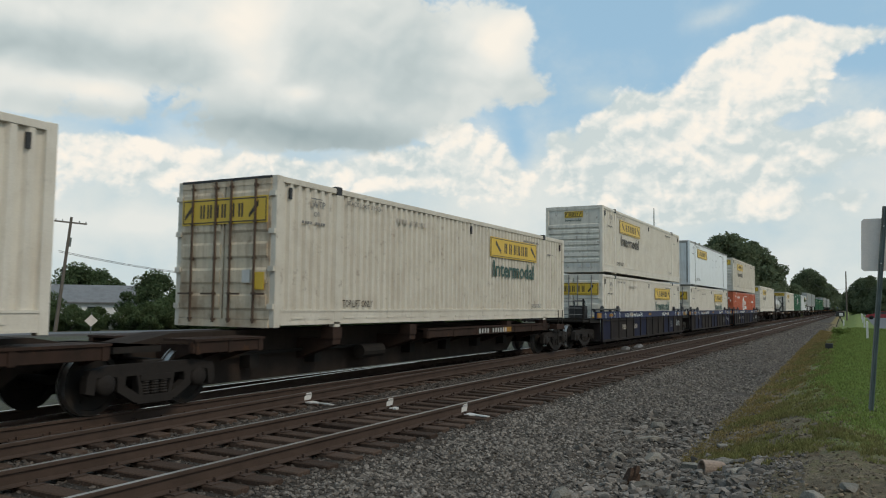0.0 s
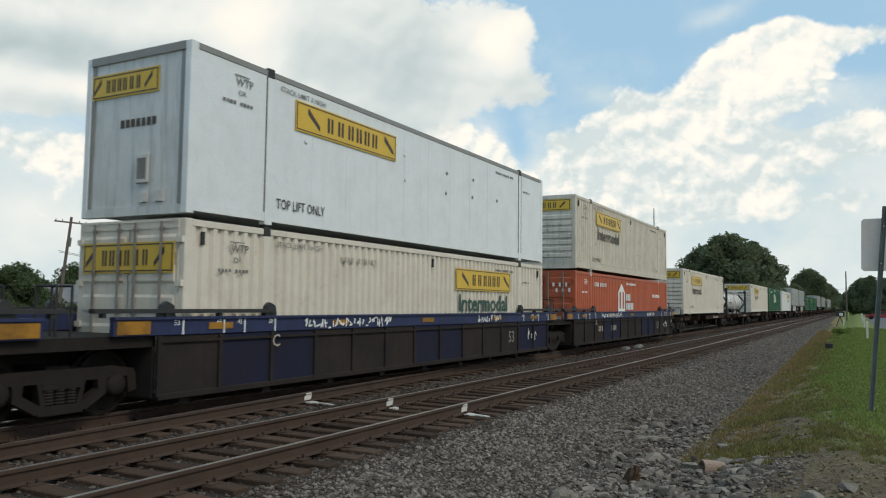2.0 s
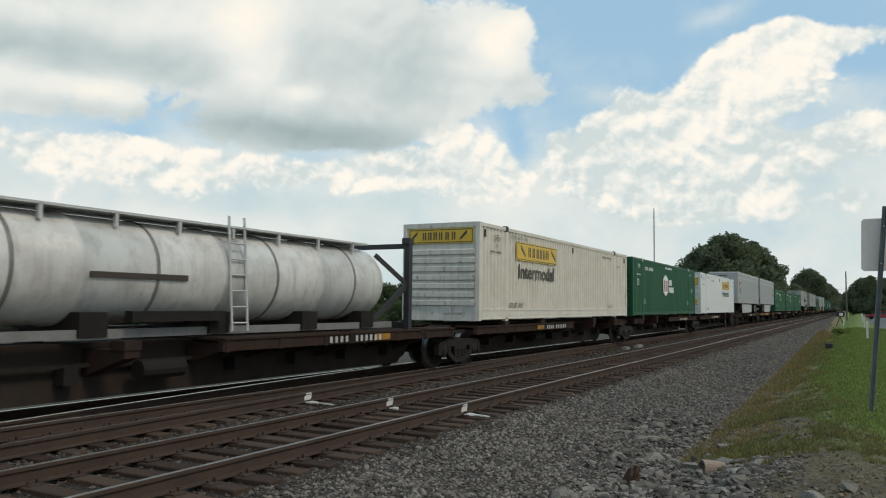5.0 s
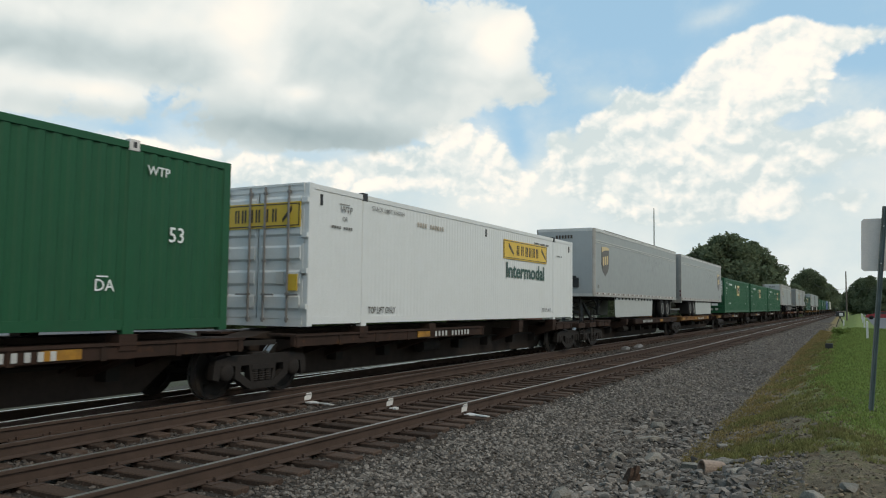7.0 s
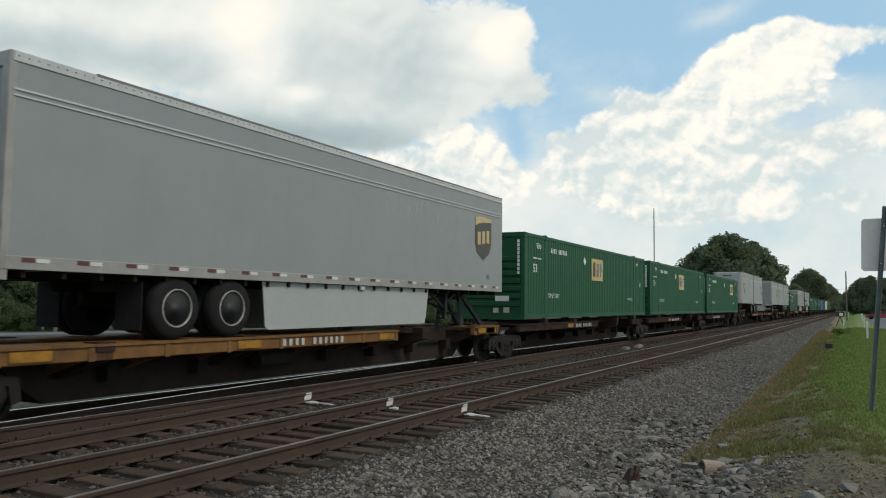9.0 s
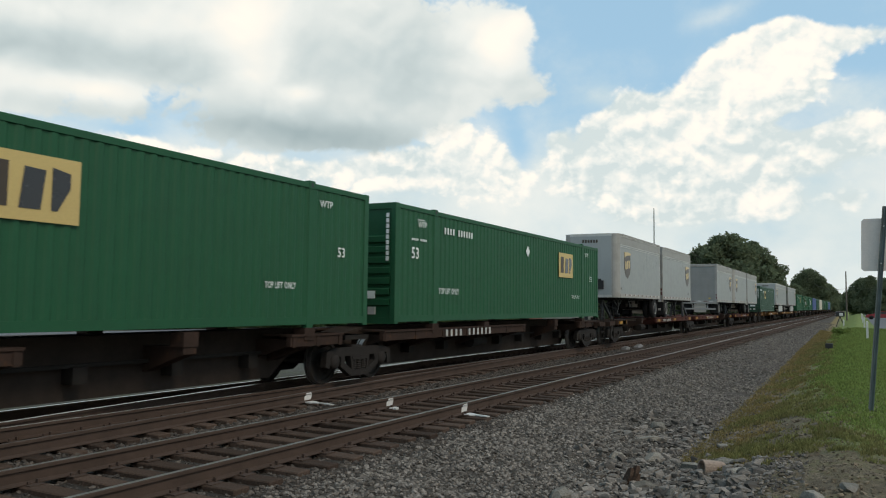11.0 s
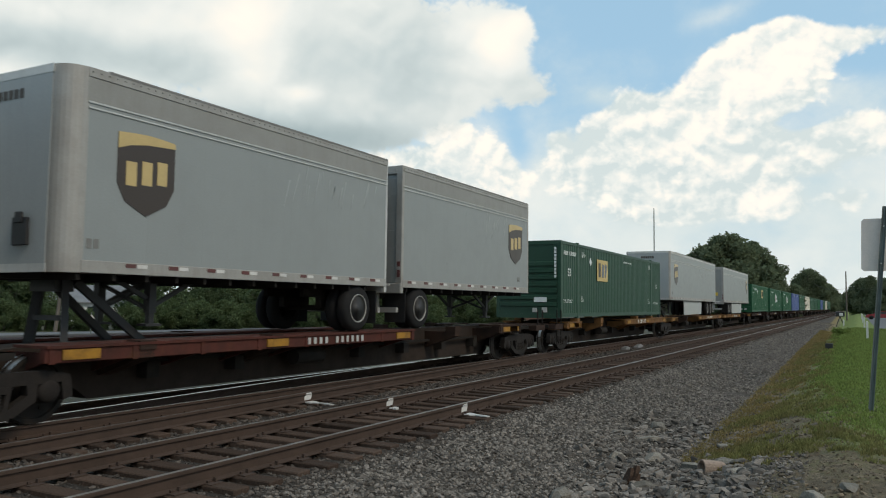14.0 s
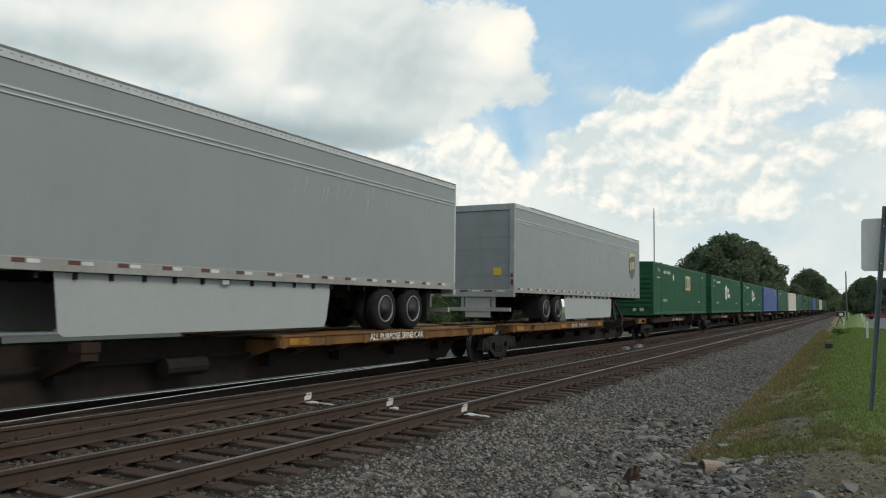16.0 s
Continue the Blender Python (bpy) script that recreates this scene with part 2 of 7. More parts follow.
DUST = (0.20, 0.17, 0.14)
M = dict(
    white=material("white_paint", (0.635, 0.59, 0.505), 0.55, grime=(0.41, 0.35, 0.275), amount=0.4, streak=0.32, rust=0.15),
    white_old=material("weathered_white_paint", (0.58, 0.535, 0.450), 0.6, grime=(0.38, 0.32, 0.25), amount=0.5, streak=0.45, rust=0.35),
    white_sheet=material("white_sheet", (0.68, 0.72, 0.73), 0.4, grime=(0.46, 0.47, 0.46), amount=0.3, streak=0.2, rust=0.05),
    sheet_end=material("sooty_white_sheet", (0.60, 0.62, 0.61), 0.5, grime=(0.20, 0.19, 0.175), amount=0.22, streak=0.75, rust=0.1),
    white_new=material("clean_white_paint", (0.60, 0.61, 0.595), 0.45, grime=(0.5, 0.5, 0.47), amount=0.25, streak=0.15),
    white_end=material("sooty_white_paint", (0.60, 0.57, 0.50), 0.6, grime=(0.16, 0.14, 0.12), amount=0.35, streak=0.55, rust=0.55),
    soil=material("dry_earth", (0.165, 0.130, 0.09), 0.95, grime=(0.085, 0.068, 0.048), amount=0.5, scale=6, island=0.5, spec=0.15),
    door_rusty=material("stained_door_paint", (0.64, 0.535, 0.395), 0.7, grime=(0.225, 0.128, 0.070), amount=0.95, scale=1.1, streak=0.7, rust=0.45, spec=0.25),
    rod_rusty=material("rusty_locking_bar", (0.10, 0.068, 0.048), 0.8, grime=(0.05, 0.034, 0.025), amount=0.6, scale=4, spec=0.2),
    green_deep=material("deep_green_paint", (0.010, 0.053, 0.028), 0.5, grime=(0.013, 0.032, 0.02), amount=0.4, streak=0.25),
    green=material("green_paint", (0.009, 0.076, 0.031), 0.55, grime=(0.013, 0.052, 0.025), amount=0.35, streak=0.3, spec=0.3),
    green_dark=material("dark_green_paint", (0.015, 0.074, 0.035), 0.55, grime=(0.018, 0.036, 0.022), amount=0.5, streak=0.35),
    orange=material("orange_paint", (0.43, 0.088, 0.032), 0.55, grime=(0.22, 0.07, 0.04), amount=0.45, streak=0.35),
    blue=material("blue_paint", (0.06, 0.095, 0.25), 0.5, grime=(0.04, 0.06, 0.2), amount=0.3),
    silver=material("grey_trailer_paint", (0.252, 0.270, 0.266), 0.45, grime=(0.205, 0.217, 0.212), amount=0.4, streak=0.22, scale=0.8, spec=0.4),
    # nose panel's grey, set paler than the side panels
    nose_grey=material("paler_nose_grey", (0.33, 0.345, 0.34), 0.45, grime=(0.26, 0.27, 0.26), amount=0.4, streak=0.3, scale=0.8, spec=0.4),
    silver_door=material("grey_door_paint", (0.235, 0.235, 0.222), 0.5, grime=(0.17, 0.166, 0.155), amount=0.5, streak=0.4),
    alu=material("bare_aluminium", (0.54, 0.53, 0.505), 0.45, 0.35, grime=(0.3, 0.28, 0.25), amount=0.4, streak=0.3),
    alu_dull=material("dull_aluminium", (0.42, 0.37, 0.31), 0.5, 0.2, grime=(0.33, 0.28, 0.23), amount=0.5, streak=0.3),
    # paler grey for faded streaks and reflections painted on trailer sides
    faded=material("faded_sheen_grey", (0.305, 0.325, 0.32), 0.4, grime=(0.25, 0.26, 0.255), amount=0.5, streak=0.3),
    skirt=material("skirt_panel", (0.36, 0.375, 0.36), 0.5, grime=(0.28, 0.30, 0.285), amount=0.35, streak=0.2),
    band_grey=material("dull_grey_band", (0.265, 0.262, 0.245), 0.5, grime=(0.19, 0.18, 0.165), amount=0.5, streak=0.4, spec=0.35),
    rail_grey=material("dirty_aluminium", (0.34, 0.325, 0.30), 0.5, 0.25, grime=(0.20, 0.175, 0.15), amount=0.55, streak=0.4),
    brown=material("brown_car_paint", (0.042, 0.025, 0.019), 0.8, grime=(0.021, 0.016, 0.013), amount=0.75, scale=2.2, streak=0.4, rust=0.4, spec=0.1),
    redbrown=material("red_oxide_paint", (0.085, 0.027, 0.020), 0.8, grime=(0.028, 0.018, 0.015), amount=0.65, scale=2.2, streak=0.4, rust=0.4, spec=0.15),
    ochre=material("ochre_car_paint", (0.20, 0.098, 0.036), 0.75, grime=(0.055, 0.034, 0.022), amount=0.7, scale=2.2, streak=0.4, rust=0.5, spec=0.15),
    soot=material("sooty_underframe", (0.036, 0.027, 0.022), 0.9, grime=(0.018, 0.014, 0.012), amount=0.6, scale=2.5, streak=0.3, spec=0.1),
    reflect=material("yellow_reflector", (0.34, 0.165, 0.025), 0.55, grime=(0.07, 0.04, 0.02), amount=0.8, scale=3, spec=0.2),
    wellblue=material("dark_blue_car_paint", (0.024, 0.034, 0.092), 0.6, grime=(0.022, 0.020, 0.030), amount=0.45, scale=1.4, streak=0.5, spec=0.25),
    wellnavy=material("navy_car_side", (0.016, 0.019, 0.042), 0.8, grime=(0.020, 0.017, 0.018), amount=0.7, scale=0.9, streak=0.5, spec=0.12),
    welldark=material("grimy_car_side", (0.033, 0.027, 0.0235), 0.85, grime=(0.017, 0.016, 0.019), amount=0.8, scale=0.9, streak=0.5, spec=0.1),
    rod=material("grey_locking_bar", (0.20, 0.19, 0.18), 0.6, 0.2, grime=(0.09, 0.08, 0.07), amount=0.5, scale=4),
    steel=material("dark_grimy_steel", (0.018, 0.0155, 0.0135), 0.8, grime=(0.034, 0.027, 0.022), amount=0.6, scale=4.0, spec=0.15),
    frame_=material("brown_truck_casting", (0.021, 0.017, 0.0145), 0.8, grime=(0.012, 0.010, 0.009), amount=0.6, scale=5.0, bump=0.3, spec=0.2),
    black=material("black_paint", (0.018, 0.018, 0.019), 0.6, amount=0.3),
    wheel_tread=material("worn_wheel_steel", (0.35, 0.34, 0.33), 0.35, 0.9, amount=0.2),
    tyre=material("tyre_rubber", (0.013, 0.013, 0.0135), 0.9, grime=(0.03, 0.027, 0.024), amount=0.4, scale=6, spec=0.2),
    clay=material("clay_pipe", (0.33, 0.25, 0.20), 0.9, grime=(0.13, 0.10, 0.075), amount=0.7, scale=6, grain_amt=0.2, bump=0.4, spec=0.2),
    rim=material("wheel_rim", (0.035, 0.034, 0.033), 0.6, 0.2, amount=0.3, scale=6),
    logo=material("yellow_decal", (0.62, 0.40, 0.035), 0.45, grime=(0.45, 0.28, 0.04), amount=0.3, streak=0.1),
    logo_tan=material("tan_decal", (0.52, 0.38, 0.14), 0.5, grime=(0.4, 0.28, 0.1), amount=0.3),
    ink=material("dark_ink", (0.045, 0.030, 0.018), 0.5, amount=0.1),
    inkgrey=material("faded_ink", (0.17, 0.165, 0.155), 0.6, amount=0.2),
    inkgreen=material("dark_green_ink", (0.012, 0.060, 0.045), 0.5, amount=0.1),
    inkwhite=material("white_ink", (0.72, 0.74, 0.72), 0.5, amount=0.15),
    red=material("red_ink", (0.30, 0.035, 0.03), 0.5, amount=0.15),
    shield=material("brown_shield", (0.040, 0.026, 0.019), 0.4, amount=0.2),
    gold=material("gold_decal", (0.52, 0.38, 0.16), 0.4, amount=0.2),
    tape_red=material("red_tape", (0.115, 0.034, 0.03), 0.5, grime=(0.05, 0.03, 0.028), amount=0.6),
    tape_white=material("white_tape", (0.62, 0.60, 0.57), 0.5, amount=0.25),
    tank=material("white_tank_paint", (0.60, 0.585, 0.545), 0.45, grime=(0.22, 0.19, 0.16), amount=0.55, streak=0.6, rust=0.2),
    rail=material("rusty_rail", (0.066, 0.044, 0.034), 0.85, grime=(0.034, 0.024, 0.018), amount=0.5, scale=3.0, bump=0.2, spec=0.15),
    railshine=material("running_polished_head", (0.62, 0.60, 0.57), 0.30, 0.95, grime=(0.35, 0.31, 0.28), amount=0.4, scale=3),
    raildull=material("dull_rail_head", (0.10, 0.08, 0.068), 0.65, 0.2, grime=(0.06, 0.046, 0.038), amount=0.7, scale=3),
    railtop=material("polished_rail_head", (0.40, 0.37, 0.34), 0.38, 0.7, grime=(0.2, 0.165, 0.14), amount=0.6, scale=3),
    tie=material("creosoted_timber", (0.064, 0.041, 0.030), 0.95, grime=(0.060, 0.046, 0.037), amount=0.5, scale=5, vary=0.35, bump=0.6, bump_scale=18, grain_amt=0.35, spec=0.12),
    ballast=material("ballast_bed", (0.105, 0.100, 0.093), 0.95, grime=(0.06, 0.052, 0.046), amount=0.6, scale=0.8, grain=26, grain_amt=0.55, bump=1.0, bump_scale=24),
    stone_dark=material("oily_brown_stone", (0.080, 0.067, 0.057), 0.95, grime=(0.034, 0.028, 0.023), amount=0.5, scale=6, island=0.55, grain_amt=0.3, spec=0.15),
    stone=material("grey_stone", (0.152, 0.133, 0.115), 0.95, grime=(0.078, 0.066, 0.056), amount=0.5, scale=6, island=0.66, grain_amt=0.3, spec=0.15),
    rock=material("pale_rock", (0.19, 0.172, 0.145), 0.92, grime=(0.10, 0.087, 0.07), amount=0.6, scale=7, vary=0.45, bump=0.6, grain_amt=0.35, spec=0.15),
    asphalt=material("road_asphalt", (0.105, 0.105, 0.107), 0.9, grime=(0.08, 0.08, 0.08), amount=0.4, scale=0.6, grain=60, grain_amt=0.2),
    leaf=material("leaf", (0.095, 0.130, 0.062), 0.75, grime=(0.045, 0.070, 0.032), amount=0.6, scale=0.35, island=0.4, spec=0.2),
    # far trees' leaves: distance haze is put into this lifted colour
    leaf_hazed=material("hazed_leaf", (0.138, 0.168, 0.098), 0.78, grime=(0.10, 0.122, 0.066), amount=0.6, scale=0.3, island=0.3, spec=0.2),
    leaf_light=material("light_leaf", (0.105, 0.14, 0.062), 0.75, grime=(0.03, 0.06, 0.02), amount=0.5, scale=0.4, island=0.4, spec=0.2),
    bark=material("bark", (0.075, 0.060, 0.048), 0.95, amount=0.4, bump=0.6),
    grass=material("grass_blade", (0.185, 0.245, 0.070), 0.85, grime=(0.16, 0.17, 0.052), amount=0.65, scale=0.9, island=0.45, spec=0.12),
    straw=material("dry_grass_blade", (0.27, 0.20, 0.085), 0.9, grime=(0.16, 0.14, 0.055), amount=0.6, scale=0.5, island=0.4, spec=0.15),
    weed=material("weedy_blade", (0.195, 0.190, 0.070), 0.9, grime=(0.18, 0.135, 0.07), amount=0.8, scale=0.9, island=0.45, spec=0.12),
    wood=material("weathered_pole", (0.125, 0.105, 0.085), 0.95, amount=0.4, streak=0.3, bump=0.4),
    galv=material("galvanised_post", (0.16, 0.19, 0.18), 0.6, 0.3, amount=0.4, streak=0.3),
    signback=material("sign_back", (0.66, 0.58, 0.52), 0.6, 0.0, grime=(0.48, 0.43, 0.38), amount=0.5, streak=0.3),
    roof=material("grey_shingle_roof", (0.17, 0.175, 0.18), 0.9, amount=0.4, bump=0.4),
    siding=material("white_siding", (0.68, 0.68, 0.66), 0.7, amount=0.2),
    glass=material("dark_glass", (0.02, 0.022, 0.025), 0.08, amount=0.1),
    carred=material("red_car_paint", (0.26, 0.02, 0.025), 0.25, amount=0.1),
    cardark=material("dark_car_paint", (0.02, 0.022, 0.026), 0.25, amount=0.1),
    brick=material("brown_brick_wall", (0.16, 0.085, 0.06), 0.9, amount=0.3),
)


def let_light_through(m, share):
    """Thin leaves and blades pass on part of the light that falls on their far side."""
    nt = m.node_tree
    b = next(n for n in nt.nodes if n.type == "BSDF_PRINCIPLED")
    out = next(n for n in nt.nodes if n.type == "OUTPUT_MATERIAL")
    tr, mx = nt.nodes.new("ShaderNodeBsdfTranslucent"), nt.nodes.new("ShaderNodeMixShader")
    nt.links.new(b.inputs["Base Color"].links[0].from_socket, tr.inputs["Color"])
    mx.inputs[0].default_value = share
    nt.links.new(b.outputs[0], mx.inputs[1])
    nt.links.new(tr.outputs[0], mx.inputs[2])
    nt.links.new(mx.outputs[0], out.inputs[0])


for key in ("leaf", "leaf_hazed", "leaf_light", "grass", "straw", "weed"):
    let_light_through(M[key], 0.5)


# ---- mesh helpers ----
def box(bm, x, y, z, bevel=0.0):
    vs = [bm.verts.new((a, b, c)) for a in x for b in y for c in z]
    fs = []
    for idx in ((0, 1, 3, 2), (4, 6, 7, 5), (0, 4, 5, 1), (2, 3, 7, 6), (0, 2, 6, 4), (1, 5, 7, 3)):
        fs.append(bm.faces.new([vs[i] for i in idx]))
    if bevel:
        es = list({e for f in fs for e in f.edges})
        bmesh.ops.bevel(bm, geom=es, offset=bevel, segments=1, affect="EDGES", clamp_overlap=True)
    return vs


def prism(bm, pts, axis, lo, hi):
    """A flat outline in the plane across axis ('x','y','z'), drawn out from lo to hi."""
    put = {"x": lambda a, b, c: (c, a, b), "y": lambda a, b, c: (a, c, b), "z": lambda a, b, c: (a, b, c)}[axis]
    r0 = [bm.verts.new(put(a, b, lo)) for a, b in pts]
    r1 = [bm.verts.new(put(a, b, hi)) for a, b in pts]
    n = len(pts)
    bm.faces.new(r0)
    bm.faces.new(r1[::-1])
    for i in range(n):
        bm.faces.new((r0[i], r1[i], r1[(i + 1) % n], r0[(i + 1) % n]))


def lathe(bm, prof, axis, centre, seg=20, cap=True):
    """A turned body: prof holds (distance along the axis, radius)."""
    put = {"x": lambda d, a, b: (d, a, b), "y": lambda d, a, b: (a, d, b), "z": lambda d, a, b: (a, b, d)}[axis]
    rings = []
    for d, r in prof:
        rings.append([bm.verts.new(Vector(centre) + Vector(put(d, r * math.cos(2 * math.pi * k / seg), r * math.sin(2 * math.pi * k / seg))))
                      for k in range(seg)])
    for a, b in zip(rings, rings[1:]):
        for k in range(seg):
            bm.faces.new((a[k], a[(k + 1) % seg], b[(k + 1) % seg], b[k]))
    if cap:
        bm.faces.new(rings[0][::-1])
        bm.faces.new(rings[-1])


def bar(bm, a, b, r, seg=6, r2=None):
    """A round bar from a to b."""
    a, b = Vector(a), Vector(b)
    q = (b - a).to_track_quat("Z", "Y")
    rows = []
    for p, rad in ((a, r), (b, r if r2 is None else r2)):
        rows.append([bm.verts.new(p + q @ Vector((rad * math.cos(2 * math.pi * k / seg), rad * math.sin(2 * math.pi * k / seg), 0))) for k in range(seg)])
    for k in range(seg):
        bm.faces.new((rows[0][k], rows[0][(k + 1) % seg], rows[1][(k + 1) % seg], rows[1][k]))
    bm.faces.new(rows[0][::-1])
    bm.faces.new(rows[1])


def beam(bm, a, b, w, h):
    """A square bar from a to b, w across and h high."""
    a, b = Vector(a), Vector(b)
    d = (b - a).normalized()
    side = d.cross(Vector((0, 0, 1)))
    side = side.normalized() if side.length > 1e-4 else Vector((0, 1, 0))
    up = side.cross(d)
    rows = [[bm.verts.new(p + side * (sx * w / 2) + up * (sz * h / 2)) for sx, sz in ((-1, -1), (1, -1), (1, 1), (-1, 1))] for p in (a, b)]
    for k in range(4):
        bm.faces.new((rows[0][k], rows[0][(k + 1) % 4], rows[1][(k + 1) % 4], rows[1][k]))
    bm.faces.new(rows[0][::-1])
    bm.faces.new(rows[1])


def finish(bm, name, mat, smooth=False):
    bmesh.ops.recalc_face_normals(bm, faces=bm.faces)
    me = bpy.data.meshes.new(name)
    bm.to_mesh(me)
    bm.free()
    for mt in (mat if isinstance(mat, (list, tuple)) else (mat,)):
        me.materials.append(mt)
    if smooth:
        for pl in me.polygons:
            pl.use_smooth = True
    return me


def part(name, bm, mat, parent, label="", smooth=False):
    ob = new(name, finish(bm, name, mat, smooth) if isinstance(bm, bmesh.types.BMesh) else bm)
    ob.parent = parent
    if label:
        tagged(ob, label)
    return ob


def thing(name, label, category, group="", kind="", at=None):
    ob = tagged(new(name), label, category, group, kind)
    ob.empty_display_size = 0.2
    if at is not None:
        ob.matrix_basis = at
    return ob


def each_box(name, mat, parent, items, label="", bevel=0.0):
    """Alike boxes, each a part of its own."""
    for item in items:
        boxes(name, mat, parent, [item], label, bevel)


def boxes(name, mat, parent, items, label="", bevel=0.0):
    bm = bmesh.new()
    for x, y, z in items:
        box(bm, x, y, z, bevel)
    return part(name, bm, mat, parent, label)


TEXTS = {}


def lettering(words, height, mat, parent, at, width=None, weight=0.0, face="y", name="lettering"):
    """Words of the built-in font as a thin mesh that faces -y (or -x), its lower left corner at at."""
    key = (words, weight)
    if key not in TEXTS:
        cu = bpy.data.curves.new("lettering", "FONT")
        cu.body, cu.size, cu.extrude, cu.offset, cu.resolution_u = words, 1.0, 0.0, weight, 2
        ob = bpy.data.objects.new("lettering", cu)
        me = bpy.data.meshes.new_from_object(ob)
        bpy.data.objects.remove(ob)
        co = [tuple(v.co) for v in me.vertices]
        TEXTS[key] = (co, [tuple(p.vertices) for p in me.polygons], min(c[0] for c in co), max(c[0] for c in co), max(c[1] for c in co))
    co, faces, x0, x1, top = TEXTS[key]
    sz = height / top
    sx = width / (x1 - x0) if width else sz
    if face == "y":
        vs = [(at[0] + (c[0] - x0) * sx, at[1], at[2] + c[1] * sz) for c in co]
    else:
        vs = [(at[0], at[1] - (c[0] - x0) * sx, at[2] + c[1] * sz) for c in co]
    if height < 0.2:
        me = bpy.data.meshes.new("lettering")
        me.from_pydata(vs, [], faces)
        me.materials.append(mat)
        tagged(part(name, me, None, parent), kind="stuff")
        return
    # large letters stand one by one: faces joined where their columns overlap
    rows = sorted((min(co[i][0] for i in f), max(co[i][0] for i in f), f) for f in faces)
    letters, reach = [], -1e9
    for a, b, f in rows:
        if a >= reach - 1e-5:
            letters.append([])
        letters[-1].append(f)
        reach = max(reach, b)
    for fs in letters:
        used = sorted({i for f in fs for i in f})
        order = {i: k for k, i in enumerate(used)}
        me = bpy.data.meshes.new("letter")
        me.from_pydata([vs[i] for i in used], [], [tuple(order[i] for i in f) for f in fs])
        me.materials.append(mat)
        part("letter", me, None, parent)


# ---- the train ----
TRACK_Y, NEAR_Y = 10.92, 6.90
BOX_L, BOX_W, BOX_H = 16.154, 2.591, 2.896
MOVING = []                                        # (thing, x at the start)
WHEELSETS = []


def ride(ob, x, z):
    """Sets a thing of the train at its place at the clip's start and notes it for motions()."""
    ob.matrix_basis = pose(x, TRACK_Y, z)
    MOVING.append((ob, x, z))
    return ob


def corrugated(bm, x0, x1, z0, z1, y, sign, pitch=0.246, depth=0.05):
    """A bay of trapezoid corrugation whose crests lie at y and whose troughs lie depth further in (sign: +1 inwards is +y)."""
    n = max(1, round((x1 - x0) / pitch))
    p = (x1 - x0) / n
    line = []
    for i in range(n):
        a = x0 + i * p
        line += [(a, y), (a + p * 0.34, y), (a + p * 0.5, y + sign * depth), (a + p * 0.84, y + sign * depth)]
    line.append((x1, y))
    lo = [bm.verts.new((a, b, z0)) for a, b in line]
    hi = [bm.verts.new((a, b, z1)) for a, b in line]
    for i in range(len(line) - 1):
        bm.faces.new((lo[i], lo[i + 1], hi[i + 1], hi[i]))


def name_panel(parent, x0, x1, z0, z1, y, face="y", mat=None):
    """The yellow name board: a plate with a dark border, two slanted ribbons and plain bars for its letters."""
    mat = mat or M["logo"]
    bm = bmesh.new()
    d = 0.012

    def slab(bm, a0, a1, c0, c1, lift):
        if face == "y":
            box(bm, (a0, a1), (y - d - lift, y - lift * 0.5), (c0, c1))
        else:
            box(bm, (y - d - lift, y - lift * 0.5), (a0, a1), (c0, c1))
    slab(bm, x0, x1, z0, z1, 0.0)
    board = part("name_board", bm, mat, parent, "yellow name board with dark border")
    bm = bmesh.new()
    t = 0.022
    for a0, a1, c0, c1 in ((x0 + .03, x1 - .03, z1 - .05, z1 - .05 + t), (x0 + .03, x1 - .03, z0 + .03, z0 + .03 + t),
                           (x0 + .03, x0 + .03 + t, z0 + .03, z1 - .03), (x1 - .03 - t, x1 - .03, z0 + .03, z1 - .03)):
        slab(bm, a0, a1, c0, c1, 0.004)
    w, h = x1 - x0, z1 - z0
    for k in range(2):
        xs = x0 + w * (0.10 + 0.76 * k)
        for j in range(14):
            f = j / 14
            slab(bm, xs + w * 0.0075 * j, xs + w * (0.0075 * j + 0.009), z0 + h * (0.62 - f * 0.44), z0 + h * (0.84 - f * 0.50), 0.004)
    tagged(part("border", bm, M["ink"], board), kind="stuff")
    bm = bmesh.new()
    gx, wid = x0 + w * 0.275, w * 0.052
    for off in (0, 1.6, 3.2, 4.55, 5.9, 7.25):
        a = gx + off * w * 0.062
        slab(bm, a, a + wid * 0.38, z0 + h * 0.24, z0 + h * 0.76, 0.005)
        slab(bm, a + wid * 0.66, a + wid * 1.02, z0 + h * 0.24, z0 + h * 0.76, 0.005)
    tagged(part("name_marking", bm, M["ink"], board), kind="stuff")
    return board


def code_bars(parent, x, z, y, count, h, mat, wide=0.09, gap=0.05, name="code_marking", skip=(4,)):
    """Unreadable or private marks as a row of plain bars."""
    bm = bmesh.new()
    for i in range(count):
        if i in skip:
            continue
        a = x + i * (wide + gap)
        box(bm, (a, a + wide), (y - 0.006, y), (z, z + h))
    return tagged(part(name, bm, mat, parent), kind="stuff")


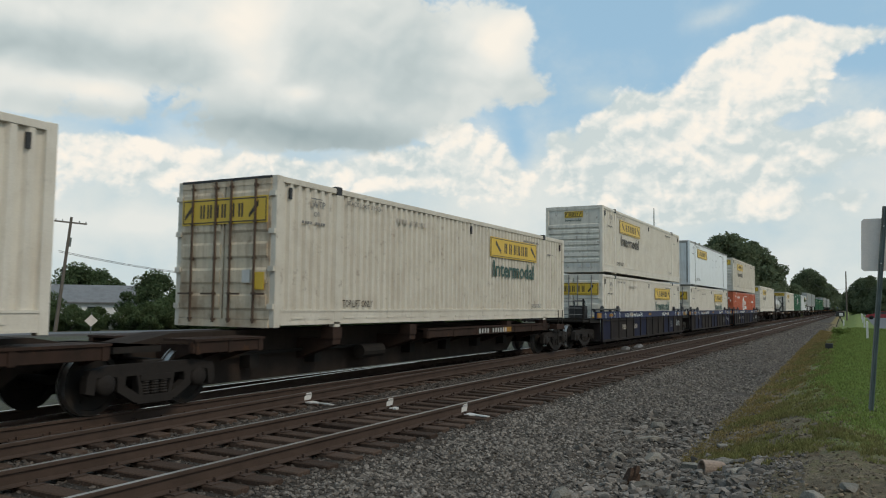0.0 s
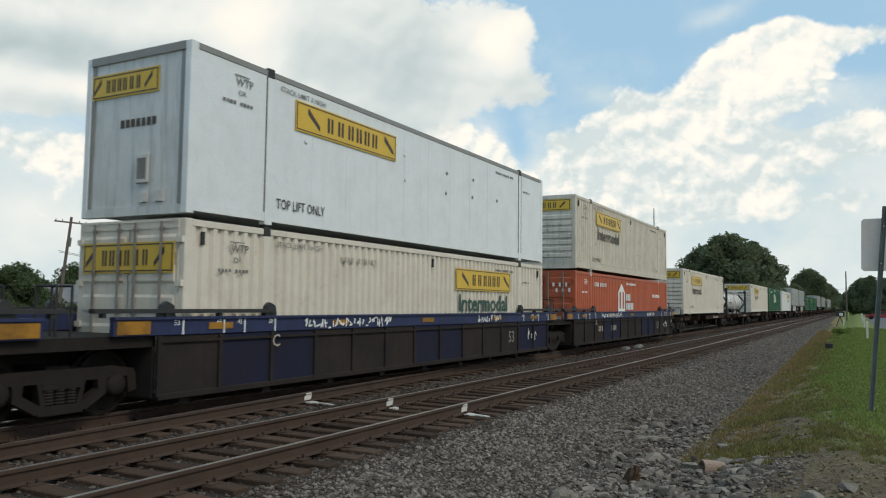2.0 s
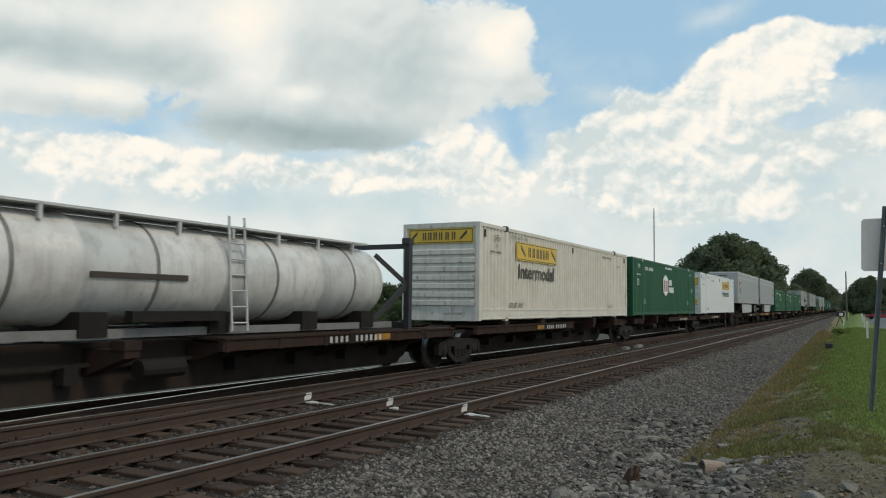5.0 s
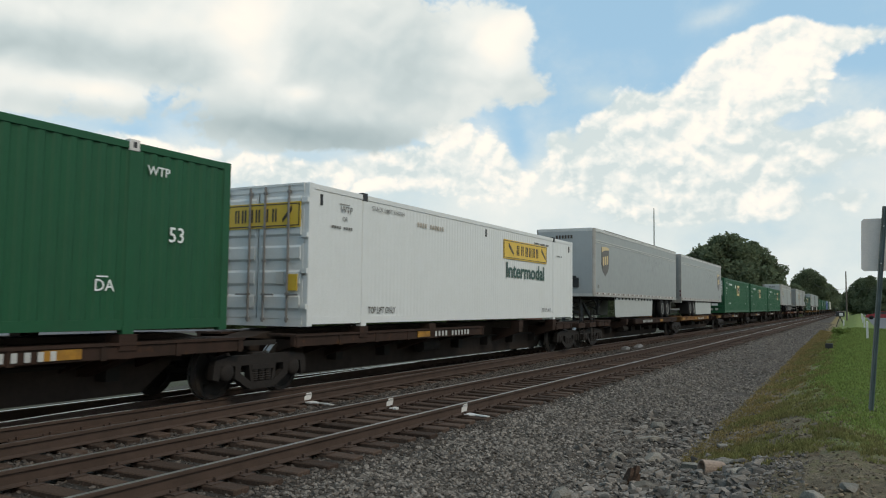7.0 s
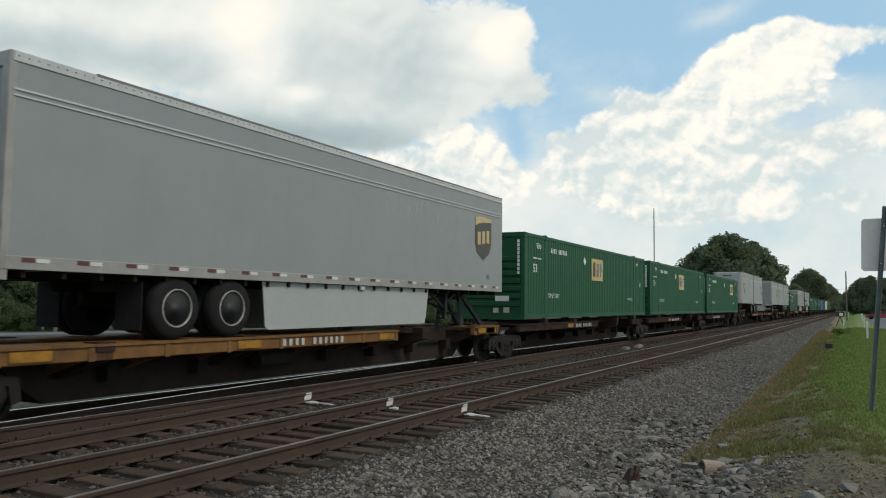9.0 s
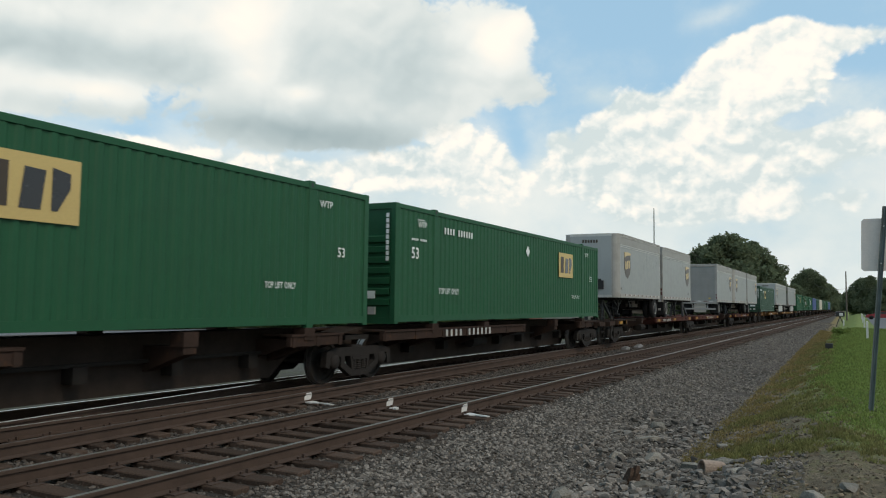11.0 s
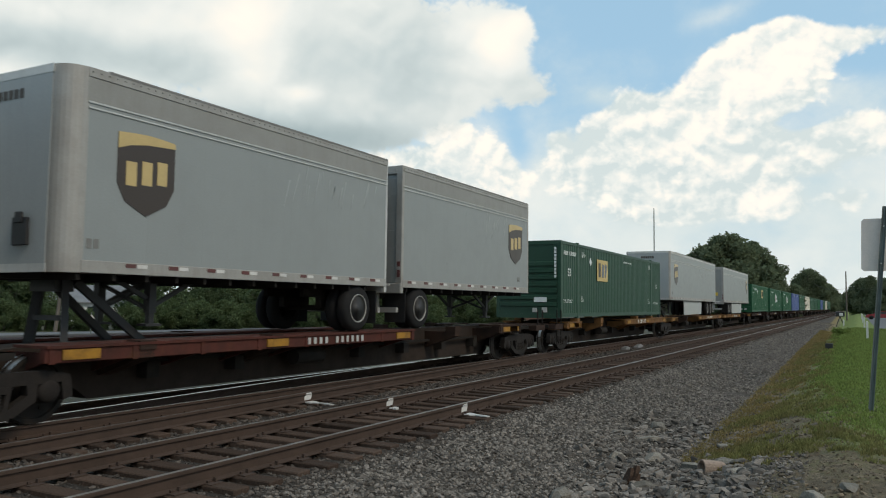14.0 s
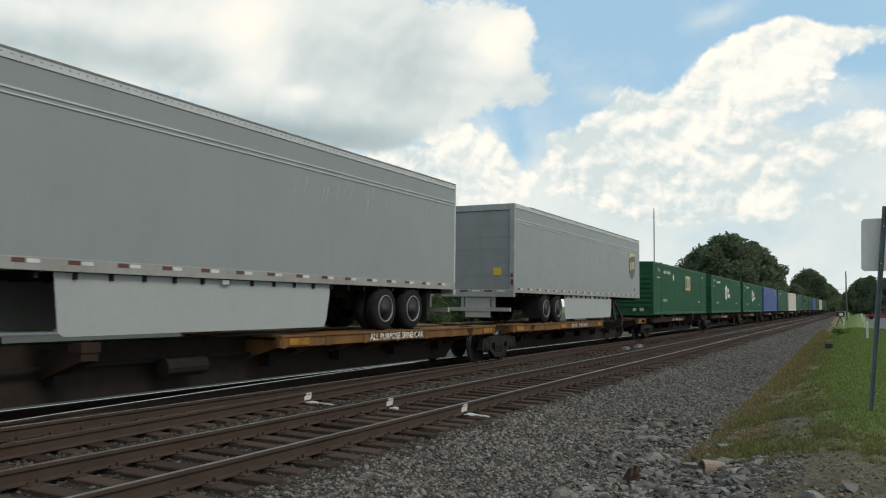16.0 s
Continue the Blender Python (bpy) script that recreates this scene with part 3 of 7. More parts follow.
def door_end(root, mat, board, W, H, rusty=False):
    """The door end at x = 0: two leaves with ribs, four locking rods, hinges, a header."""
    wmat = M["door_rusty"] if rusty else mat
    for s in (-1, 1):
        bm = bmesh.new()
        y0, y1 = (0.02, W / 2 - 0.13) if s > 0 else (-W / 2 + 0.13, -0.02)
        box(bm, (-0.01, 0.05), (y0, y1), (0.16, H - 0.16))
        for k in range(5):
            zc = 0.32 + k * (H - 0.6) / 4.6
            prism(bm, [(-0.01, zc), (-0.035, zc + 0.05), (-0.035, zc + 0.27), (-0.01, zc + 0.32)], "y", y0 + 0.06, y1 - 0.06)
        leaf = part("door", bm, wmat, root, "ribbed container door leaf")
        for k in range(4):
            zc = 0.35 + k * (H - 0.75) / 3
            boxes("hinge", mat, leaf, [((-0.05, 0.0), (y1 - 0.02, y1 + 0.12) if s > 0 else (y0 - 0.12, y0 + 0.02), (zc, zc + 0.10))])
        for yy in (0.20, 0.82):
            bm = bmesh.new()
            c = s * yy
            bar(bm, (-0.065, c, 0.08), (-0.065, c, H - 0.05), 0.024)
            for zc in (0.12, 0.62, 1.3, 2.0, H - 0.2):
                box(bm, (-0.085, -0.03), (c - 0.035, c + 0.035), (zc, zc + 0.05))
            box(bm, (-0.11, -0.085), (c - 0.02, c + 0.30 * s) if s > 0 else (c - 0.30, c + 0.02), (0.62, 0.655))
            part("lock_rod", bm, M["rod"] if not rusty else M["rod_rusty"], leaf)
    boxes("door_header", wmat, root, [((-0.02, 0.16), (-W / 2 + 0.13, W / 2 - 0.13), (H - 0.16, H - 0.05))])
    boxes("header_edge", M["black"] if rusty else mat, root, [((-0.03, 0.16), (-W / 2 + 0.13, W / 2 - 0.13), (H - 0.048, H - 0.002))])
    boxes("door_sill", wmat, root, [((-0.02, 0.16), (-W / 2 + 0.13, W / 2 - 0.13), (0.0, 0.15))])
    if board:
        name_panel(root, -W / 2 + 0.18, W / 2 - 0.18, H - 0.90, H - 0.38, -0.04, "x")
    boxes("placard", M["alu"], root, [((-0.052, -0.03), (-0.72, -0.52), (0.85, 1.10))])
    boxes("notice", M["logo"], root, [((-0.052, -0.03), (-1.06, -0.82), (0.72, 1.05))])


def bulkhead_end(root, mat, board, W, H, ribs=7, mark="name"):
    """The closed end at x = 0: a sheet with wide horizontal ribs."""
    bm = bmesh.new()
    box(bm, (0.03, 0.08), (-W / 2 + 0.12, W / 2 - 0.12), (0.12, H - 0.12))
    top = H - 0.72
    st = (top - 0.42) / max(1, ribs)
    wall = part("end_wall", bm, mat, root, "ribbed end wall" if ribs else "smooth end wall")
    for k in range(ribs):
        zc = 0.42 + k * st
        bm = bmesh.new()
        prism(bm, [(0.03, zc), (-0.018, zc + 0.03), (-0.018, zc + st * 0.62), (0.03, zc + st * 0.74)], "y", -W / 2 + 0.16, W / 2 - 0.16)
        part("rib", bm, mat, wall)
    boxes("end_header", mat, root, [((0.0, 0.16), (-W / 2 + 0.13, W / 2 - 0.13), (H - 0.15, H - 0.002))])
    boxes("end_sill", mat, root, [((0.0, 0.16), (-W / 2 + 0.13, W / 2 - 0.13), (0.0, 0.15))])
    boxes("vent_plate", M["alu"], root, [((-0.02, 0.03), (-0.75, -0.55), (0.22, 0.40))])
    boxes("vent_plate", M["alu"], root, [((-0.02, 0.03), (-0.35, -0.18), (0.22, 0.38))])
    if board and mark == "name":
        name_panel(root, -W / 2 + 0.20, W / 2 - 0.20, H - 0.62, H - 0.17, 0.02, "x")
    elif board and mark == "small":
        name_panel(root, -0.42, 0.42, H - 0.50, H - 0.22, 0.02, "x")
        lettering("Intermodal", 0.10, M["inkgreen"], root, (0.004, 0.38, H - 0.66), 0.72, 0.01, "x")
    elif board:
        name_panel(root, -0.55, W / 2 - 0.15, H - 0.78, H - 0.34, 0.02, "x")
    if mark == "small":
        bm = bmesh.new()
        for (ya, za), (yb, zb) in (((0.85, 0.20), (0.60, 0.40)), ((0.60, 0.40), (0.85, 0.62)), ((0.85, 0.62), (1.08, 0.40)), ((1.08, 0.40), (0.85, 0.20))):
            beam(bm, (0.018, ya, za), (0.018, yb, zb), 0.012, 0.015)
        part("placard_holder", bm, M["rod"], root, "diamond placard holder")
    if ribs == 0:
        for s in (-1, 1):
            boxes("end_edge", M["silver_door"], root, [((0.012, 0.03), tuple(sorted((s * (W / 2 - 0.13), s * (W / 2 - 0.23)))), (0.16, H - 0.16))], "dull grey edge strip")
        boxes("end_cap", M["silver_door"], root, [((-0.012, 0.0), (-W / 2 + 0.13, W / 2 - 0.13), (H - 0.15, H - 0.01))], "dull grey top edge")
        door = boxes("vent_door", M["alu"], root, [((-0.02, 0.03), (-0.38, -0.08), (0.55, 1.05))], "small hinged vent door", 0.01)
        boxes("vent_frame", M["rod"], door, [((-0.028, -0.019), (-0.33, -0.13), (0.62, 0.98))])
        code_bars_x(root, 0.40, 1.55, 0.026, 7)


def container(label, paint, end="bulkhead", board=None, style="ribbed", rusty=False, words=True, mark="name", group="containers on the train",
              rail_mat=None, L=BOX_L):
    """A 53-foot box: core, ribbed side bays between posts, rails, castings, end wall or doors, roof and markings."""
    W, H = BOX_W, BOX_H
    mat = M[paint]
    root = thing("container", label, "shipping container", group)
    ink = M["inkwhite"] if paint in ("green", "green_dark", "green_deep", "orange", "blue") else M["inkgrey"]
    bm = bmesh.new()
    box(bm, (0.07, L - 0.03), (-W / 2 + 0.085, W / 2 - 0.085), (0.08, H - 0.03))
    part("body", bm, mat, root)
    base = 0.34 if style == "ribbed" and paint not in ("green", "green_dark", "green_deep", "orange", "blue") else 0.20
    posts = (1.98, 14.10) if L > 15 else (0.2, L - 0.4)
    bays = ((0.15, posts[0] - 0.09), (posts[0] + 0.09, posts[1] - 0.09), (posts[1] + 0.09, L - 0.15))
    for s in (-1, 1):
        y = s * (W / 2 - 0.012)
        for a, b in bays:
            bm = bmesh.new()
            if style == "sheet":
                yy = (y, y - s * 0.03)
                box(bm, (a, b), (min(yy), max(yy)), (base, H - 0.12))
                for k in range(1, int((b - a) / 1.25)):
                    xx = a + k * (b - a) / int((b - a) / 1.25 + 1)
                    boxes("panel_seam", mat, root, [((xx, xx + 0.03), (min(y - s * 0.002, y + s * 0.003), max(y - s * 0.002, y + s * 0.003)), (base + .02, H - 0.14))])
            else:
                corrugated(bm, a, b, base, H - 0.12, y, -s, 0.246 if style == "ribbed" else 0.16, (0.022 if paint in ("green", "green_dark", "green_deep", "blue") else 0.045 if paint == "orange" else 0.060) if style == "ribbed" else 0.004)
            part("side_panel", bm, mat, root)
        rm = rail_mat or mat
        boxes("top_rail", rm, root, [((0.16, L - 0.16), tuple(sorted((s * (W / 2 - 0.07), s * W / 2))), (H - 0.125, H - 0.01))], bevel=0.008)
        bm = bmesh.new()
        ya, yb = sorted((s * (W / 2 - 0.06), s * (W / 2 - 0.004)))
        box(bm, (0.16, L - 0.16), (ya, yb), (0.05, base))
        if base > 0.3:
            ya2, yb2 = sorted((s * (W / 2 - 0.05), s * (W / 2 + 0.010)))
            box(bm, (0.17, L - 0.17), (ya2, yb2), (base - 0.035, base + 0.005))
            box(bm, (0.17, L - 0.17), (ya2, yb2), (0.045, 0.085))
            for k in range(18):
                xx = 0.5 + k * 0.86
                box(bm, (xx, xx + 0.42), (ya2, yb2 - (0.006 if s > 0 else 0)), (0.155, 0.185))
        part("bottom_rail", bm, mat, root)
        for xa in (0.0, L - 0.17):
            boxes("corner_post", mat, root, [((xa, xa + 0.17), tuple(sorted((s * (W / 2 - 0.14), s * (W / 2 + 0.002)))), (0.0, H))], bevel=0.012)
        for xp in posts:
            boxes("lift_post", mat, root, [((xp - 0.09, xp + 0.09), tuple(sorted((s * (W / 2 - 0.1), s * (W / 2 + 0.004)))), (0.06, H - 0.10))], bevel=0.008)
            dark = paint not in ("green", "green_dark", "green_deep", "orange")
            cast = boxes("lift_casting", M["black"] if dark else mat if words and paint != "orange" else M["tape_white"], root,
                         [((xp - 0.10, xp + 0.09), tuple(sorted((s * (W / 2 - 0.12), s * (W / 2 + 0.012)))), (H - 0.15, H + 0.03))], "lift casting", bevel=0.01)
            if not dark:
                boxes("casting_hole", M["black"], cast, [((xp - 0.035, xp + 0.03), tuple(sorted((s * (W / 2 + 0.013), s * (W / 2 + 0.005)))), (H - 0.10, H - 0.01))])
            boxes("foot_casting", mat, root, [((xp - 0.10, xp + 0.10), tuple(sorted((s * (W / 2 - 0.12), s * (W / 2 + 0.010)))), (-0.015, 0.10))])
    boxes("roof", mat, root, [((0.16, L - 0.16), (-W / 2 + 0.07, W / 2 - 0.07), (H - 0.03, H - 0.015))])
    boxes("rear_wall", mat, root, [((L - 0.06, L - 0.01), (-W / 2 + 0.14, W / 2 - 0.14), (0.05, H - 0.05))])
    yd = -W / 2 - 0.004
    if style == "sheet":
        lettering("TOP LIFT ONLY", 0.19, M["ink"], root, (2.20, yd - 0.006, 0.32), 1.5, 0.004)
        for xb, zb in ((3.05, 1.75), (2.95, 2.35), (6.9, 1.55), (6.85, 2.15), (9.0, 1.5), (9.05, 2.05), (10.6, 1.6), (10.65, 2.1), (12.3, 1.7)):
            bm = bmesh.new()
            lathe(bm, [(yd - 0.010, 0.015), (yd - 0.008, 0.04), (yd + 0.004, 0.05)], "y", (xb, 0, zb), 12)
            part("patch_plate", bm, M["silver"] if xb > 8 else M["white_sheet"], root, "round riveted patch plate", True)
        # dark strips stand in for the shaded seam gaps beside the posts
        for xv in (posts[0] - 0.115, posts[1] - 0.115, posts[1] + 0.095):
            boxes("seam_strip", M["inkgrey"], root, [((xv, xv + 0.02), (yd - .003, yd + 0.02), (0.22, H - 0.14))], "dark line drawn for the seam gap")
    if style != "sheet" and not paint.startswith("green") and paint != "orange":
        for xv in (0.36, 8.3, L - 0.46):
            boxes("vent", M["black"], root, [((xv, xv + 0.07), (yd - .004, yd + 0.03), (H - 0.42, H - 0.20))], "dark slotted vent")
    if end == "door":
        door_end(root, mat, board is not None, W, H, rusty)
    else:
        bulkhead_end(root, M["white_end"] if paint in ("white", "white_old") else M["sheet_end"] if style == "sheet" else mat, board is not None, W, H, mark=mark, ribs=0 if end == "sheet_end" else 7)
    if board is not None:
        x0 = 2.70 if board == "front" else 9.60
        zt = 2.52
        name_panel(root, x0, x0 + 3.72, zt - 0.60, zt, yd)
        if words:
            lettering("Intermodal", 0.46, M["inkgreen"] if board != "front" else M["ink"], root, (x0 + 0.22, yd - 0.006, zt - 1.17), 3.28, 0.022, name="lettering")
    if style != "sheet" and paint != "green_deep" and (board is not None or (paint.startswith("green") and words)):
        lettering("TOP LIFT ONLY", 0.15, ink if paint.startswith("green") else M["ink"], root, (2.16, yd - 0.004, base + 0.06 if board else 0.75), 1.15, 0.01)
        lettering("TOP LIFT ONLY", 0.12, ink, root, (12.9 if board else 12.75, yd - 0.004, base + 0.06 if board else 0.75), 0.9, 0.01)
    if paint == "green_deep":
        code_bars(root, 0.30, H - 0.52, yd, 11, 0.15, ink, 0.065, 0.065)
        for xw in (2.42, 13.42):
            lettering("WTP", 0.14, ink, root, (xw, yd - 0.004, H - 0.52), None, 0.004)
            boxes("mark_line", ink, root, [((xw, xw + 0.30), (yd - 0.006, yd - 0.002), (H - 0.335, H - 0.315))])
            lettering("DA", 0.16, ink, root, (xw - 0.1, yd - 0.004, 0.62), None, 0.004)
            boxes("mark_line", ink, root, [((xw - 0.1, xw + 0.10), (yd - 0.006, yd - 0.002), (0.81, 0.83))])
        for xw in (0.25, 14.45):
            lettering("TOP LIFT ONLY", 0.13, ink, root, (xw, yd - 0.004, 0.58), 1.05, 0.004)
        code_bars(root, 8.6, H - 0.42, yd, 15, 0.07, ink, 0.06, 0.035, skip=(7, 11))
        return root
    if paint.startswith("green"):
        lettering("WTP", 0.14, ink, root, (14.35, yd - 0.004, H - 0.46), None, 0.01)
    lettering("WTP", 0.14, ink, root, (1.05, yd - 0.004, H - 0.50), None, 0.01)
    boxes("mark_line", ink, root, [((1.02, 1.38), (yd - 0.006, yd - 0.002), (H - 0.33, H - 0.31))])
    code_bars(root, 0.75, H - 0.85, yd, 9, 0.055, ink, 0.055, 0.03)
    if paint.startswith("green") or paint == "orange":
        code_bars(root, 2.45, H - 0.56, yd, 11, 0.17, ink, 0.075, 0.085)
    else:
        lettering("STACK LIMIT 3 HIGH", 0.10, ink, root, (2.25, yd - 0.004, H - 0.32), 1.40, 0.004)
        lettering("OR", 0.10, ink, root, (1.12, yd - 0.004, H - 0.68), None, 0.006)
        code_bars(root, 4.3, H - 0.50, yd, 11, 0.11, M["alu_dull"], 0.07, 0.06, skip=(4,))
        code_bars(root, 12.2, H - 0.36, yd, 15, 0.065, ink, 0.06, 0.03, skip=(5, 11))
        code_bars(root, 14.4, H - 0.66, yd, 6, 0.045, ink, 0.06, 0.03)
    return root


def square_logo(root, x, z, w, h, y):
    """A tan panel with plain dark blocks."""
    bm = bmesh.new()
    box(bm, (x, x + w), (y - 0.012, y), (z, z + h))
    pn = part("logo_panel", bm, M["logo_tan"], root, "tan logo panel with dark shapes")
    bm = bmesh.new()
    yy = (y - 0.018, y - 0.011)
    a, b = x + w * 0.12, z + h * 0.18
    box(bm, (a, a + w * 0.20), yy, (b, b + h * 0.66))
    part("logo_bar", bm, M["ink"], pn)
    bm = bmesh.new()
    prism(bm, [(x + w * .42, b), (x + w * .62, b), (x + w * .66, b + h * .6), (x + w * .46, b + h * .62)], "y", *yy)
    part("logo_bar", bm, M["cardark"], pn)
    bm = bmesh.new()
    prism(bm, [(x + w * .72, b), (x + w * .78, b), (x + w * .90, b + h * .36), (x + w * .90, b + h * .60), (x + w * .72, b + h * .66)], "y", *yy)
    part("logo_bar", bm, M["cardark"], pn)


def hex_logo(root, x, z, w, h, y, inner, gable=False):
    bm = bmesh.new()
    if gable:
        pts = [(x, z), (x + w, z), (x + w, z + h * .72), (x + w * .5, z + h), (x, z + h * .72)]
    else:
        pts = [(x + w / 2, z), (x + w, z + h * .2), (x + w, z + h * .8), (x + w / 2, z + h), (x, z + h * .8), (x, z + h * .2)]
    prism(bm, pts, "y", y - 0.012, y)
    pn = part("logo_panel", bm, M["inkwhite"], root, "white logo panel")
    yy = (y - 0.02, y - 0.011)
    for a, b in ((.18, .38), (.62, .82)):
        boxes("logo_bar", inner, pn, [((x + w * a, x + w * b), yy, (z + h * .22, z + h * .74))])
    bm = bmesh.new()
    for r, n in ((0.42, 3), (0.0, 5)):
        for i in range(n):
            box(bm, (x + w + 0.22 + i * 0.27, x + w + 0.40 + i * 0.27), (y - 0.01, y), (z + h * 0.18 + r, z + h * 0.18 + r + 0.32))
    tagged(part("name_marking", bm, M["inkwhite"], root), kind="stuff")


def diamond(root, x, z, s, y, name="placard"):
    bm = bmesh.new()
    prism(bm, [(x, z - s), (x + s, z), (x, z + s), (x - s, z)], "y", y - 0.012, y)
    part(name, bm, M["inkwhite"], root, "white diamond placard")


def shield(root, x, z, w, h, y):
    """The brown shield with a gold crest and gold bars; x, z: its lower point's column and height."""
    def outline(k):
        return [(x, z), (x + w * .36, z + h * .16), (x + w * .5, z + h * .38), (x + w * .5, z + h * k), (x - w * .5, z + h * k), (x - w * .5, z + h * .38), (x - w * .36, z + h * .16)]
    bm = bmesh.new()
    prism(bm, outline(1.0), "y", y - 0.010, y)
    pn = part("emblem", bm, M["shield"], root, "brown and gold shield emblem")
    bm = bmesh.new()
    prism(bm, [(x - w * .5, z + h * .80), (x - w * .30, z + h * .86), (x, z + h * .905), (x + w * .5, z + h * .93), (x + w * .5, z + h * 1.0), (x + w * .25, z + h * 1.02), (x, z + h * 1.03), (x - w * .25, z + h * 1.02), (x - w * .5, z + h * 1.0)], "y", y - 0.016, y - 0.009)
    part("crest", bm, M["gold"], pn)
    bm = bmesh.new()
    yy = (y - 0.016, y - 0.009)
    for k, (lo, hi) in enumerate(((0.36, 0.66), (0.39, 0.69), (0.42, 0.72))):
        box(bm, (x - w * (.36 - .27 * k), x - w * (.18 - .27 * k)), yy, (z + h * lo, z + h * hi))
    tagged(part("emblem_marking", bm, M["gold"], pn), kind="stuff")


def road_wheel(root, x, y, z=0.50, twin=-1):
    """A twin tyre with its rim, its outer face towards twin."""
    bm = bmesh.new()
    prof = [(0.0, 0.30), (0.0, 0.42), (0.03, 0.475), (0.07, 0.50), (0.20, 0.50), (0.24, 0.475), (0.27, 0.42), (0.27, 0.30)]
    lathe(bm, [(d * -twin, r) for d, r in prof], "y", (x, y, z), 28, False)
    lathe(bm, [((d + 0.31) * -twin, r) for d, r in prof], "y", (x, y, z), 28, False)
    t = part("tyre", bm, M["tyre"], root, "", True)
    bm = bmesh.new()
    lathe(bm, [(d * -twin, r) for d, r in ((0.02, 0.30), (0.03, 0.285), (0.12, 0.27), (0.15, 0.15), (0.09, 0.13), (0.08, 0.03))], "y", (x, y, z), 24)
    part("rim", bm, M["rim"], t, "", True)
    bm = bmesh.new()
    lathe(bm, [(d * -twin, r) for d, r in ((0.025, 0.285), (-0.004, 0.288), (-0.010, 0.300), (-0.004, 0.311), (0.01, 0.316))], "y", (x, y, z), 28, False)
    part("rim_edge", bm, M["rail_grey"], t)


def trailer(label, L, nose_first, axles, skirt=None, emblem=0.0, reel=False, doors="roll", seed=0):
    """A van trailer on its wheels: x = 0 is the leading end; axles and skirt are given from the leading end."""
    W, zb, zt = 2.60, 1.00, 3.86 if L > 12 else 3.95
    root = thing("semi_trailer", label, "trailer", "trailers on the train")
    nose, tail = (0.0, L) if nose_first else (L, 0.0)
    inn = 1 if nose_first else -1
    S = M["silver"]
    rc = 0.32 if L < 12 else 0.12                  # the nose corners' radius
    s0, s1 = (rc, L - 0.02) if nose_first else (0.02, L - rc)
    bm = bmesh.new()
    box(bm, (s0, s1), (-W / 2 + 0.02, W / 2 - 0.02), (zb + 0.02, zt - 0.02))
    box(bm, tuple(sorted((nose + inn * 0.04, nose + inn * (rc + 0.02)))), (-W / 2 + rc, W / 2 - rc), (zb + 0.025, zt - 0.025))
    part("body", bm, S, root)
    for s in (-1, 1):
        y0, y1 = sorted((s * (W / 2 - 0.022), s * (W / 2)))
        n = round(L / 1.22)
        for k in range(n):
            a, b = s0 + k * (s1 - s0) / n, s0 + (k + 1) * (s1 - s0) / n - 0.0006
            boxes("side_panel", S, root, [((a, b), (y0, y1), (zb + 0.17, zt - 0.13))])
        yo0, yo1 = sorted((s * (W / 2 - 0.02), s * (W / 2 + 0.016)))
        boxes("top_rail", M["alu"] if L > 12 else M["rail_grey"], root, [((s0, s1), (yo0, yo1), (zt - 0.14, zt))], bevel=0.006)
        if L < 12:
            boxes("upper_band", M["band_grey"], root, [((s0, s1), tuple(sorted((s * (W / 2 - 0.01), s * (W / 2 + 0.004)))), (zt - 0.48, zt - 0.142))], "dull grey band under the roof edge")
        each_box("groove_rail", M["alu"], root, [((s0 + 0.02, s1 - 0.02), (yo0, yo1 - 0.006 if s > 0 else yo1), (zt - 0.515, zt - 0.488)),
                                              ((s0 + 0.02, s1 - 0.02), (yo0, yo1 - 0.006 if s > 0 else yo1), (zt - 0.595, zt - 0.572))])
        boxes("bottom_rail", M["rail_grey"], root, [((s0, s1), (yo0, yo1), (zb, zb + 0.18))], bevel=0.006)
        if s < 0:
            for k in range(int(L / 0.82)):
                xx = 0.25 + k * 0.82
                if not s0 < xx < s1 - 0.42:
                    continue
                boxes("marker", M["tape_red"], root, [((xx, xx + 0.19), (-W / 2 - 0.022, -W / 2 - 0.012), (zb + 0.10, zb + 0.16))])
                boxes("marker", M["tape_white"], root, [((xx + 0.21, xx + 0.40), (-W / 2 - 0.021, -W / 2 - 0.012), (zb + 0.10, zb + 0.155))])
            bm = bmesh.new()
            for k in range(int((s1 - s0) / 0.14)):
                box(bm, (s0 + 0.05 + k * 0.14, s0 + 0.068 + k * 0.14), (-W / 2 - 0.02, -W / 2 - 0.012), (zt - 0.075, zt - 0.055))
            tagged(part("rivet_row", bm, M["black"], root), kind="stuff")
    for s in (-1, 1):
        boxes("roof_edge", M["rod"], root, [((max(s0, L * 0.08), s1 - 0.01), tuple(sorted((s * (W / 2 - 0.03), s * (W / 2 + 0.02)))), (zt - 0.022, zt + 0.016))], "dark roof edge strip")
    boxes("roof", M["alu"], root, [((s0, s1), (-W / 2 + 0.03, W / 2 - 0.03), (zt - 0.02, zt + 0.01))])
    # nose
    nx0, nx1 = sorted((nose, nose + inn * 0.05))
    boxes("nose_panel", M["nose_grey"], root, [((nx0 - (0.01 if nose_first else 0), nx1 + (0 if nose_first else 0.01)), (-W / 2 + rc, W / 2 - rc), (zb + 0.02, zt - 0.06))])
    for s in (-1, 1):
        bm = bmesh.new()
        lathe(bm, [(zb, rc), (zt - 0.005, rc), (zt, rc - 0.03)], "z", (nose + inn * rc, s * (W / 2 + 0.004 - rc), 0), 28)
        part("nose_post", bm, M["rail_grey"], root, "rounded aluminium corner post")
